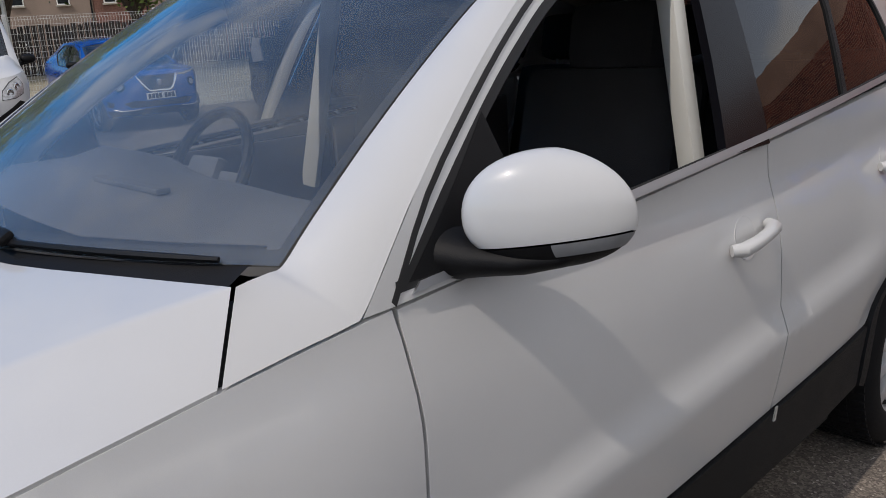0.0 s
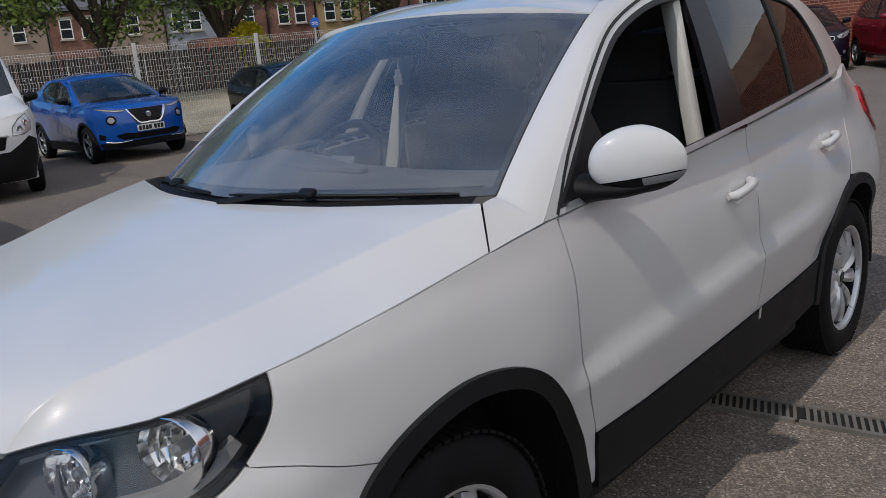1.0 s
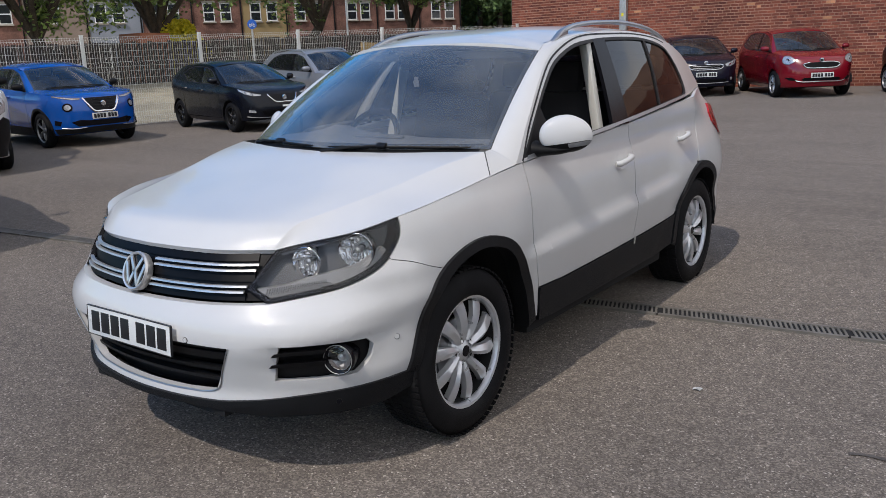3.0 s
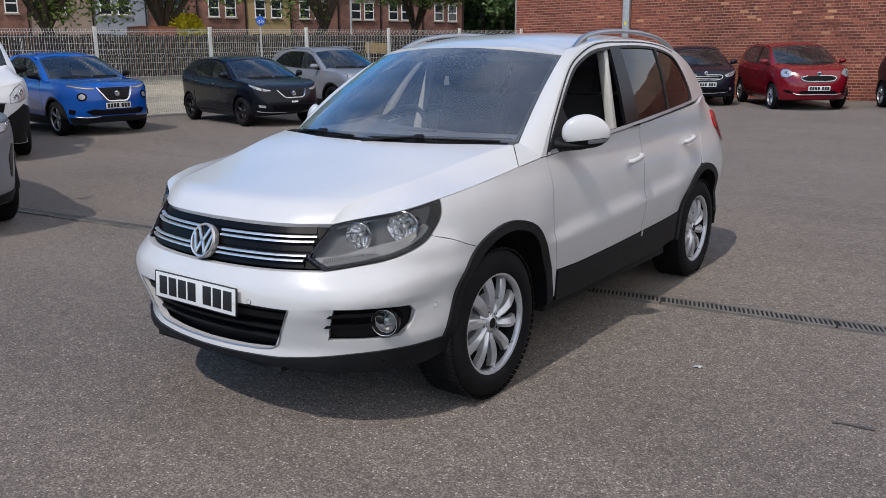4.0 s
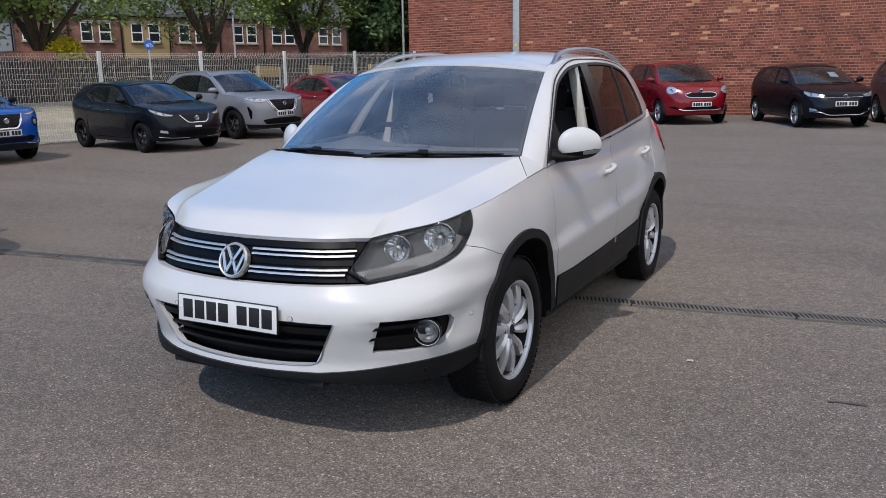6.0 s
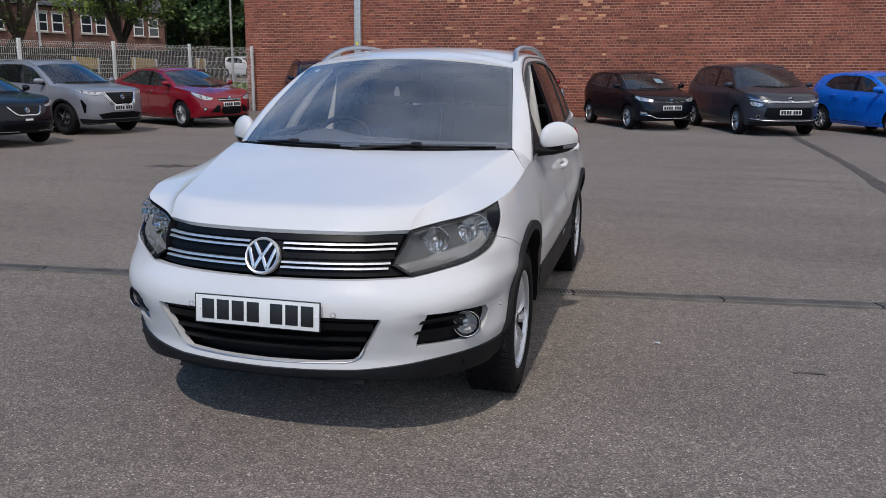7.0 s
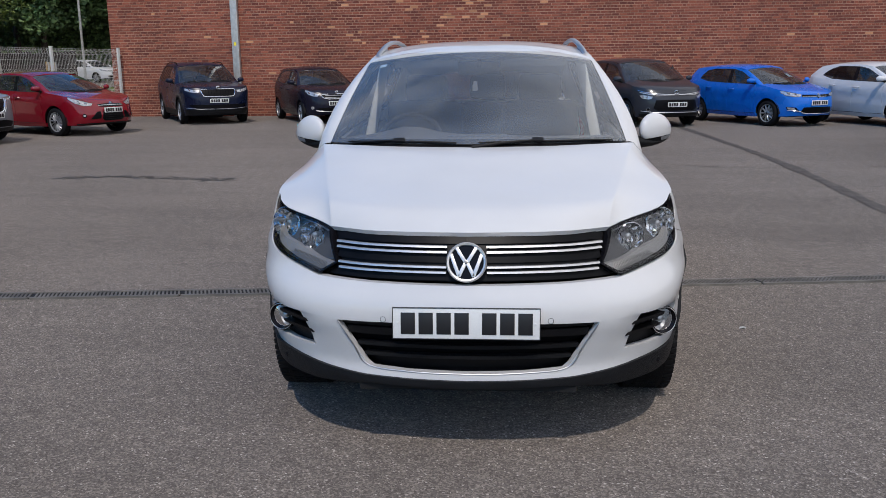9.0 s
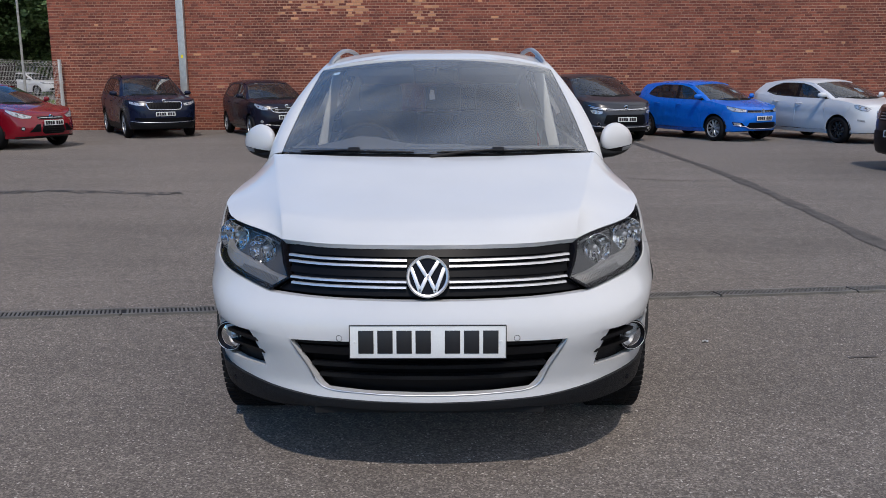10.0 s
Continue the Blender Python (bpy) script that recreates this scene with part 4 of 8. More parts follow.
def bonnet_at(x, y, out=0.0):
    ax, top = abs(x), SPINE(y)
    e, low_z = EDGE_X(y), EDGE_Z(y)
    crease = min(0.530 + 0.222 * (y + 0.70), 0.97 * e)
    if ax <= crease:
        z = top - 0.018 * (ax / crease)**2
    else:
        q = min((ax - crease) / (e - crease), 1.0)
        z = low_z + (top - 0.018 - low_z) * (1 - q) * (1 + 0.25 * q)
    if ax < NOSE[-1][0] + 0.01:
        nose = NOSE_Z(ax) + NOSE_RISE(max(y - NOSE_Y(ax), 0.0))
        h = max(0.018 - abs(z - nose), 0.0) / 0.018
        z = max(min(z, nose) - h * h * 0.018 / 4, NOSE_Z(ax) - 0.002)
    return (x, y - out * 0.2, z + out)


LAMP_CORNER = EDGE.index(shell(LAMP_TOP[0][0], LAMP_TOP[0][1] + 0.003))
BACK_CORNER = (0.757, 0.307)
BACK_Y = table((0.0, 0.130), (0.35, 0.172), (0.60, 0.250), (0.757, 0.307))


def along(path):
    """A path by its share of the length."""
    run = [0.0]
    for a, b in zip(path, path[1:]):
        run.append(run[-1] + (Vector(b) - Vector(a)).length)
    fs = [table(*[(d / run[-1], p[c]) for d, p in zip(run, path)]) for c in range(3)]
    return lambda t: Vector([f(t) for f in fs])


NOSE_LINE, FLANK_LINE = along(EDGE[:LAMP_CORNER + 1]), along(EDGE[LAMP_CORNER:])


def bonnet_mid(p, v):
    """The bonnet between its two creases: p from the middle to the crease, v from nose to scuttle."""
    a = NOSE_LINE(p)
    bx = BACK_CORNER[0] * p
    x, y = a.x + (bx - a.x) * v, a.y + (BACK_Y(bx) - a.y) * v

    def top(yy):
        return SPINE(yy) - 0.018 * p * p
    drop = top(a.y) - a.z
    return Vector((x, y, top(y) - drop * max(0.0, 1 - v / 0.14)**2.4))


def bonnet_shoulder(q, v):
    a, b = bonnet_mid(1.0, v), FLANK_LINE(v)
    p = a.lerp(b, q)
    p.z = b.z + (a.z - b.z) * (1 - q) * (1 - 0.30 * (1 - v**6) * q)
    return p


bm = bmesh.new()
vs = [0, 0.008, 0.02, 0.035, 0.055, 0.08, 0.11, 0.15, 0.2] + [0.2 + 0.05 * k for k in range(1, 17)]
ps = [0.1 * k for k in range(10)] + [0.95, 0.98, 1.0]
qs = [0.03, 0.08, 0.2, 0.35, 0.5, 0.65, 0.8, 0.92, 1.0]
rows = []
for v in vs:
    half = [bonnet_mid(p, v) for p in ps] + [bonnet_shoulder(q, v) for q in qs]
    rows.append([bm.verts.new((-p.x, p.y, p.z)) for p in half[:0:-1]] + [bm.verts.new(p) for p in half])
for a, b in zip(rows, rows[1:]):
    for k in range(len(a) - 1):
        bm.faces.new((a[k], a[k + 1], b[k + 1], b[k]))
bmesh.ops.remove_doubles(bm, verts=bm.verts[:], dist=1e-4)
flip_out(bm, (0, -0.2, 1))
turned = bmesh.ops.extrude_edge_only(bm, edges=[e for e in bm.edges if len(e.link_faces) == 1])
for v in [g for g in turned["geom"] if isinstance(g, bmesh.types.BMVert)]:
    v.co += Vector((-0.006 if v.co.x > 0.3 else 0.006 if v.co.x < -0.3 else 0, 0.008 if v.co.y < 0 else -0.004, -0.016))
part("bonnet", bm, WHITE, suv, "white bonnet with raised shoulders", 50)

# wings
wing = [p for p in LAMP_OUT if p[1] > 0.81][::-1]
top_edge = on_side([(-0.255, 0.957), (-0.15, 0.970), (-0.044, 0.981), (0.10, 0.997), (0.235, 1.012), (0.37, 1.026), (0.495, 1.038)])
wing_loop = [(u + 0.004, z) for u, z in wing] + top_edge + on_side(spline([(0.499, 1.0), (0.500, 0.885), (0.488, 0.75), (0.500, 0.62), (0.55, 0.475), (0.552, 0.34)], 4)) + on_side([p for p in ARCH_F[::-1] if p[0] > -0.172]) + [(u, z + 0.0028) for u, z in SEAM[::-1]]
both("front_wing", [wing_loop], WHITE, step=0.03, thick=0.02, label="white front wing")

# doors, rear quarters and cladding
def sheared(pts):
    """Door outlines with heights taken along the slope of the door's crease."""
    return [(A(y), z - 0.05 * (y - 0.51)) for y, z in pts]


def door_at(u, w, out=0.0):
    return shell(u, w + 0.05 * (plan_at(u)[1] - 0.51), out)


F_DOOR = sheared(spline([(0.504, 1.036), (0.507, 0.885), (0.495, 0.75), (0.507, 0.62), (0.557, 0.475)], 4) + [(0.8, 0.468), (1.1, 0.474), (1.35, 0.481)] + spline([(1.598, 0.490), (1.600, 0.62), (1.622, 0.96), (1.606, 1.118)], 4) + [(1.45, 1.108), (1.2, 1.089), (0.9, 1.066), (0.7, 1.051)])
both("front_door", [F_DOOR], WHITE, place=door_at, step=0.03, thick=0.02, label="white front door")
R_DOOR = sheared(spline([(1.611, 1.118), (1.627, 0.96), (1.606, 0.62), (1.604, 0.490)], 4) + [(1.8, 0.497), (2.0, 0.507), (2.226, 0.520)] + [p for p in ARCH_R if 0.53 < p[1] and p[0] < 2.58] + spline([(2.60, 0.87), (2.66, 1.0), (2.685, 1.12), (2.66, 1.200)], 4) + [(2.55, 1.190), (2.3, 1.172), (2.0, 1.148), (1.8, 1.132)])
both("rear_door", [R_DOOR], WHITE, place=door_at, step=0.03, thick=0.02, label="white rear door")
TAIL = ARC[-1]
quarter = on_side([(2.668, 1.198), (2.693, 1.12), (2.668, 1.0), (2.608, 0.87), (2.592, 0.803)] + [p for p in ARCH_R if p[0] > 2.60]) + [(A(3.1), 0.40), (A(3.3), 0.39), (TAIL - 0.3, 0.39), (TAIL, 0.39), (TAIL, 1.05), (TAIL - 0.4, 1.05), (TAIL - 0.66, 1.06), (A(3.12), 1.18), (A(3.08), 1.24), (A(2.9), 1.225)]
both("rear_quarter", [quarter], WHITE, step=0.05, thick=0.02, label="white rear quarter and bumper")
both("tail_lamp", [[(A(3.05), 1.02), (A(3.04), 1.08), (A(3.10), 1.135), (A(3.25), 1.12), (TAIL - 0.45, 1.06), (TAIL - 0.42, 0.93), (A(3.30), 0.90), (A(3.2), 0.93)]], RED_LENS, step=0.05, thick=0.05, out=0.012, label="red tail lamp")
SILL = on_side([(0.556, 0.345), (0.556, 0.470), (0.8, 0.463), (1.1, 0.469), (1.35, 0.476), (1.6, 0.485), (1.9, 0.496), (2.222, 0.515), (2.19, 0.42), (2.18, 0.345), (1.9, 0.322), (1.2, 0.312), (0.7, 0.308), (0.56, 0.315)])
both("sill_cladding", [SILL], CLADDING, step=0.06, thick=0.06, out=0.010, label="dark grey plastic sill cladding")
both("rear_skirt", [on_side([(3.06, 0.40), (3.06, 0.30), (3.3, 0.28)]) + [(TAIL, 0.28), (TAIL, 0.395)] + on_side([(3.3, 0.40)])], CLADDING, step=0.1, thick=0.05, out=0.006)
both("front_arch_trim", [on_side([(y, z) for y, z in ARCH_F] + [(y, z) for y, z in ARCH_F_IN[::-1]])], CLADDING, step=0.05, thick=0.07, out=0.014, label="dark wheel-arch trim")
both("rear_arch_trim", [on_side([(y, z) for y, z in ARCH_R] + [(y, z) for y, z in ARCH_R_IN[::-1]])], CLADDING, step=0.05, thick=0.07, out=0.014, label="dark wheel-arch trim")
both("seam_tape", [on_side([(1.597, 0.462), (1.607, 0.462), (1.607, 0.500), (1.597, 0.500)])], surface("clear tape", (0.55, 0.54, 0.5), 0.35, vary=0.2, scale=40), step=0.05, thick=0.004, out=0.014, label="small strip of clear tape at the sill")

# door handles in round recesses
for y, z in ((1.462, 0.938), (2.372, 0.978)):
    for s in (1, -1):
        f = side if s > 0 else mirrored(side)
        bm = bmesh.new()
        ring = [(y + 0.05 * math.cos(a), z - 0.002 + 0.046 * math.sin(a)) for a in [2 * math.pi * k / 28 for k in range(28)]]
        add_panel(bm, [ring], lambda a, b, o: f(a, b, o - 0.006 * max(0, 1 - ((a - y)**2 + (b - z)**2) / 0.0023) + 0.0012), 0.012, 0.002)
        cup = part("handle_cup", bm, WHITE, suv)
        bm = bmesh.new()
        add_tube(bm, [f(y - 0.088, z - 0.010, 0.010), f(y - 0.070, z - 0.009, 0.028), f(y - 0.02, z - 0.002, 0.036), f(y + 0.035, z + 0.005, 0.036), f(y + 0.075, z + 0.010, 0.030), f(y + 0.092, z + 0.012, 0.010)], [0.013, 0.016, 0.015, 0.015, 0.017, 0.014], 12)
        part("door_handle", bm, WHITE, cup)

# greenhouse
DLO_FRONT = [(0.505, 1.056), (0.62, 1.172), (0.76, 1.286), (0.90, 1.378), (1.03, 1.450), (1.18, 1.503), (1.34, 1.542), (1.50, 1.560), (1.64, 1.570)]
DLO_TOP = [(1.85, 1.576), (2.08, 1.576), (2.28, 1.566), (2.48, 1.537), (2.58, 1.494), (2.632, 1.41), (2.645, 1.31), (2.62, 1.240), (2.555, 1.210)]
DLO_BELT = [(2.3, 1.190), (2.0, 1.166), (1.6, 1.133), (1.3, 1.110), (1.0, 1.088), (0.7, 1.065)]
DLO = spline(DLO_FRONT, 3) + spline(DLO_TOP, 3) + DLO_BELT
FRAME_FRONT = [(0.448, 1.0385), (0.575, 1.18), (0.715, 1.298), (0.862, 1.397), (1.0, 1.473), (1.16, 1.530), (1.33, 1.573), (1.50, 1.594)]
ROOF_EDGE = [(1.70, 1.606), (2.07, 1.610), (2.4, 1.590), (2.68, 1.545), (2.92, 1.475), (3.06, 1.40)]
frame_loop = spline(FRAME_FRONT, 3) + ROOF_EDGE + [(3.09, 1.33), (3.13, 1.262), (3.06, 1.244), (2.8, 1.226), (2.55, 1.205), (2.3, 1.186), (2.0, 1.162), (1.6, 1.129), (1.3, 1.106), (1.0, 1.084), (0.7, 1.057), (0.56, 1.0465), (0.50, 1.0415)]
both("window_frame", [frame_loop, DLO], WHITE, place=glass_side, step=0.05, thick=0.03, out=0.002, label="white roof rail and rear pillar")
gap_line = [(0.478, 1.052)] + FRAME_FRONT[1:] + [(1.70, 1.600), (2.07, 1.603), (2.4, 1.582), (2.56, 1.55)]
gap_line = [(y + 0.017, z - 0.004) for y, z in spline(gap_line, 3)]
both("door_seam", [gap_line + [(y + 0.006, z - 0.007) for y, z in gap_line[::-1]]], RUBBER_SEAL, place=glass_side, step=0.1, thick=0.004, out=0.004)
inner_dlo = shrink(DLO, 0.016)
both("window_seal", [DLO, inner_dlo], RUBBER_SEAL, place=glass_side, step=0.08, thick=0.02, out=0.003)
both("belt_strip", [[(0.53, 1.050), (1.0, 1.086), (1.6, 1.131), (2.3, 1.188), (2.57, 1.209), (2.58, 1.222), (2.3, 1.202), (1.6, 1.146), (1.0, 1.100), (0.545, 1.064)]], SATIN, place=glass_side, step=0.1, thick=0.015, out=0.008, label="satin bright strip along the belt line")
B_POST = [(1.395, 1.118), (1.585, 1.120), (1.700, 1.567), (1.560, 1.560), (1.52, 1.45)]
both("door_pillar", [B_POST], GLOSS_BLACK, place=glass_side, step=0.1, thick=0.02, out=0.004, label="gloss black pillar between the doors")
R_GLASS = [(1.560, 1.136), (2.065, 1.174), (2.18, 1.40), (2.235, 1.555), (2.08, 1.567), (1.85, 1.569), (1.68, 1.562)]
both("rear_window", [R_GLASS], PRIVACY, place=glass_side, step=0.1, thick=0.004, out=-0.004, label="dark tinted rear door window")
both("window_bar", [[(2.060, 1.172), (2.085, 1.174), (2.20, 1.40), (2.262, 1.553), (2.230, 1.556), (2.175, 1.40)]], BLACK_PLASTIC, place=glass_side, step=0.1, thick=0.02, out=0.003)
both("quarter_window", [[(2.08, 1.174), (2.54, 1.213), (2.610, 1.252), (2.630, 1.32), (2.616, 1.41), (2.566, 1.483), (2.47, 1.527), (2.28, 1.556), (2.255, 1.556), (2.195, 1.40)]], PRIVACY, place=glass_side, step=0.1, thick=0.004, out=-0.004, label="dark tinted rear quarter window")
both("mirror_sail", [[(0.528, 1.066), (0.80, 1.073), (0.745, 1.27), (0.66, 1.19)]], BLACK_PLASTIC, place=glass_side, step=0.08, thick=0.02, out=0.004, label="black mirror mounting triangle")
panel("front_window", [[(0.80, 1.076), (1.40, 1.12), (1.545, 1.54), (1.35, 1.525), (1.18, 1.49), (1.03, 1.438), (0.90, 1.366), (0.755, 1.275)]], mirrored(glass_side), SIDE_GLASS, suv, step=0.1, thick=0.003, out=-0.004).visible_shadow = False


def screen_at(a, b, out=0.0):
    """The windscreen: a across from -1 to 1, b from the scuttle up to the roof."""
    low_p = Vector((0.738 * a, 0.150 + 0.243 * a * a, 1.112 - 0.004 * a * a))
    top_p = Vector((0.622 * a, 0.850 + 0.165 * a * a, 1.560 - 0.046 * a**2))
    p = low_p.lerp(top_p, b) + Vector((0, -0.5, 0.86)) * (0.018 * 4 * b * (1 - b) + out)
    return tuple(p)


# front pillars: from the window frame's front edge to the windscreen
pillar_a = [side(0.2405, 1.016), side(0.34, 1.0275), side(0.425, 1.0365), glass_side(0.452, 1.046, 0.002), glass_side(0.510, 1.112, 0.002)] + [glass_side(y, z, 0.002) for y, z in FRAME_FRONT[1:]]
pillar_b = [(0.760, 0.3115, 1.1045), (0.754, 0.335, 1.106), (0.748, 0.365, 1.107), screen_at(1.0, 0.0)] + [screen_at(1.0, b) for b in (0.07, 0.14, 0.32, 0.52, 0.72, 0.88, 0.97, 1.0)]
pillar_b[-1] = (0.60, 1.10, 1.545)
for s in (1, -1):
    bm = ruled([(s * x, y, z) for x, y, z in spline(pillar_a, 5)], [(s * x, y, z) for x, y, z in spline(pillar_b, 5)], 8, [0.012 * min(1.0, n / 14) for n in range(56)], (s * 0.4, -0.45, 0.6))
    # black strip under the panel gap paints in the seam's shade
    seal = ruled([(s * x, y, z) for x, y, z in (side(0.215, 0.998, -0.014), (0.735, 0.290, 1.078))], [(s * x, y, z) for x, y, z in (side(0.250, 1.010, -0.010), (0.764, 0.320, 1.092))], 3)
    part("cowl_seal", flip_out(seal, (0, 0, 1)), RUBBER_SEAL, suv)
    part("front_pillar", flip_out(bm, (s, -0.5, 0.5)), WHITE, suv, "white windscreen pillar", 60)
panel("windscreen", [[(-1, 0), (-0.5, 0), (0, 0), (0.5, 0), (1, 0), (1, 0.5), (1, 1), (0.5, 1), (0, 1), (-0.5, 1), (-1, 1), (-1, 0.5)]], lambda a, b, o: screen_at(a * 0.995, b * 0.995, o), SCREEN, suv, step=0.1, thick=0, label="clear laminated windscreen reflecting the sky").visible_shadow = False
band = [[(-1, 0), (0, 0), (1, 0), (1, 1), (0, 1), (-1, 1)], [(-0.975, 0.038), (-0.5, 0.038), (0, 0.038), (0.5, 0.038), (0.975, 0.038), (0.968, 0.955), (0.25, 0.965), (0.1, 0.90), (-0.1, 0.90), (-0.25, 0.965), (-0.968, 0.955)]]
panel("screen_border", band, lambda a, b, o: screen_at(a, b, o - 0.003), RUBBER_SEAL, suv, step=0.1, thick=0, label="black printed windscreen border")

EDGE_ROOF = [screen_at(1.0, 1.0), (0.60, 1.10, 1.545)] + [glass_side(y, z, 0.002) for y, z in ((1.16, 1.530), (1.33, 1.573), (1.50, 1.594))] + [glass_side(y, z, 0.002) for y, z in ROOF_EDGE]
RX = table(*[(p[1], p[0]) for p in EDGE_ROOF])
RZ = table(*[(p[1], p[2]) for p in EDGE_ROOF])
RC = table((0.80, 1.548), (0.85, 1.561), (1.0, 1.594), (1.3, 1.632), (1.7, 1.656), (2.2, 1.654), (2.7, 1.612), (3.0, 1.560), (3.12, 1.53))


def roof_at(x, y, out=0.0):
    r = min(abs(x) / RX(y), 1.0)
    ze = RZ(y) if y > 1.01 else screen_at(1, 1)[2]
    if y < 1.015:
        a = math.sqrt(max(0.0, (y - 0.850) / 0.165))
        r = abs(x) / 0.622
        return (x, y, RC(y) - (RC(y) - (1.560 - 0.046)) * r**2.2 + out)
    return (x, y, RC(y) - (RC(y) - ze) * r**2.6 + out)


roof_plan = [(0.622 * a, 0.850 + 0.165 * a * a + 0.002) for a in (0, 0.25, 0.5, 0.75, 1.0)] + [(p[0], p[1]) for p in EDGE_ROOF[1:]] + [(0.45, 3.10), (0.25, 3.12), (0, 3.13)]
panel("roof", [roof_plan + [(-x, y) for x, y in roof_plan[::-1]][1:-1]], roof_at, WHITE, suv, step=0.05, thick=0.02, label="white roof panel", angle=50)

# roof rails
for s in (1, -1):
    bm = bmesh.new()
    line = spline([(1.11, -0.016), (1.17, 0.002), (1.26, 0.019), (1.40, 0.031), (1.6, 0.038), (2.0, 0.041), (2.4, 0.038), (2.60, 0.030), (2.73, 0.012), (2.80, -0.016)], 4)
    add_tube(bm, [(s * (RX(y) - 0.045), y, roof_at(RX(y) - 0.045, y)[2] + h) for y, h in line], [0.013 + 0.003 * min(1, 3 * min(i, len(line) - 1 - i) / len(line)) for i in range(len(line))], 10, flat=0.8)
    rail = part("roof_rail", bm, SATIN, suv, "satin aluminium roof rail")
    for y0, y1 in ((1.12, 1.40), (2.52, 2.79)):
        bm = bmesh.new()
        ys = [y0 + (y1 - y0) * k / 6 for k in range(7)]
        h = table(*line)
        bm = ruled([(s * (RX(y) - 0.045), y, roof_at(RX(y) - 0.045, y)[2] - 0.01) for y in ys], [(s * (RX(y) - 0.045), y, roof_at(RX(y) - 0.045, y)[2] + max(h(y) - 0.008, 0)) for y in ys], 1)
        part("rail_foot", bm, SATIN, rail)

# tailgate glass and rear closure
bm = ruled([(-0.62, 3.24, 1.25), (-0.3, 3.31, 1.25), (0, 3.33, 1.25), (0.3, 3.31, 1.25), (0.62, 3.24, 1.25)], [(-0.54, 3.07, 1.41), (-0.3, 3.12, 1.50), (0, 3.13, 1.52), (0.3, 3.12, 1.50), (0.54, 3.07, 1.41)], 3)
part("rear_screen", flip_out(bm, (0, 1, 0.3)), PRIVACY, suv, "tinted rear screen")
bm = ruled([(-0.70, 3.26, 1.04), (-0.3, 3.38, 1.04), (0, 3.40, 1.04), (0.3, 3.38, 1.04), (0.70, 3.26, 1.04)], [(-0.64, 3.22, 1.26), (-0.3, 3.31, 1.25), (0, 3.33, 1.25), (0.3, 3.31, 1.25), (0.64, 3.22, 1.26)], 3)
part("tailgate", flip_out(bm, (0, 1, 0.3)), WHITE, suv, "white tailgate")

# scuttle and wipers
bm = ruled([(x, 0.118 + 0.235 * (x / 0.735)**2, bonnet_at(x, 0.13 + 0.2 * (x / 0.735)**2)[2] - 0.022) for x in [-0.70 + 0.14 * k for k in range(11)]], [screen_at(a, 0.05, -0.006) for a in [-0.95 + 0.19 * k for k in range(11)]], 2)
part("scuttle", flip_out(bm, (0, -0.2, 1)), BLACK_PLASTIC, suv, "black plastic scuttle")
for a0, a1, pivot in ((-0.86, -0.12, -0.50), (0.02, 0.90, 0.40)):
    bm = bmesh.new()
    add_tube(bm, [screen_at(a0 + (a1 - a0) * k / 10, 0.002 + 0.006 * math.sin(math.pi * k / 10), 0.007) for k in range(11)], [0.003] + [0.0055] * 9 + [0.004], 6)
    wiper = part("wiper", bm, BLACK_PLASTIC, suv, "black wiper arm and blade")
    bm = bmesh.new()
    c = screen_at(pivot, 0.012, 0.013)
    add_box(bm, (0.056, 0.028, 0.015), Matrix.Translation(c) @ Matrix.Rotation(radians(33), 4, "X"), 0.007)
    part("wiper_joint", bm, BLACK_PLASTIC, wiper)
    bm = bmesh.new()
    add_tube(bm, [screen_at(pivot + 0.02, 0.010, 0.015), screen_at(pivot - 0.22, -0.006, 0.012), screen_at(pivot - 0.42, -0.03, 0.004)], [0.005, 0.006, 0.008], 6)
    part("wiper_arm", bm, BLACK_PLASTIC, wiper)

# door mirrors
MIRROR_IN = {1: 0.002, -1: 0.024}


def mirror_cut(z0, keep_up, s, grow=1.0):
    """The mirror's egg-shaped shell, above or below a seam that rises outwards."""
    bm = bmesh.new()
    bmesh.ops.create_uvsphere(bm, u_segments=48, v_segments=30, radius=grow)
    for v in bm.verts:
        x, y, z = v.co
        px, pz = math.copysign(abs(x)**0.90, x), math.copysign(abs(z)**0.92, z)
        yy = y if y < 0 else y * 0.35
        tall = (0.093 if z > 0 else 0.075) * (1 - 0.16 * max(px, 0))
        v.co = (s * (0.938 - MIRROR_IN[s] + 0.093 * px + 0.028 * yy), 0.712 + 0.048 * px + 0.086 * math.copysign(abs(yy)**0.9, yy), 1.138 + tall * pz - 0.004 * px)
    if s < 0:
        bmesh.ops.reverse_faces(bm, faces=bm.faces[:])
    geom = bm.verts[:] + bm.edges[:] + bm.faces[:]
    bmesh.ops.bisect_plane(bm, geom=geom, plane_co=(s * (0.947 - MIRROR_IN[s]), 0.70, z0), plane_no=(-s * 0.13, 0, 1), clear_inner=keep_up, clear_outer=not keep_up)
    return bm


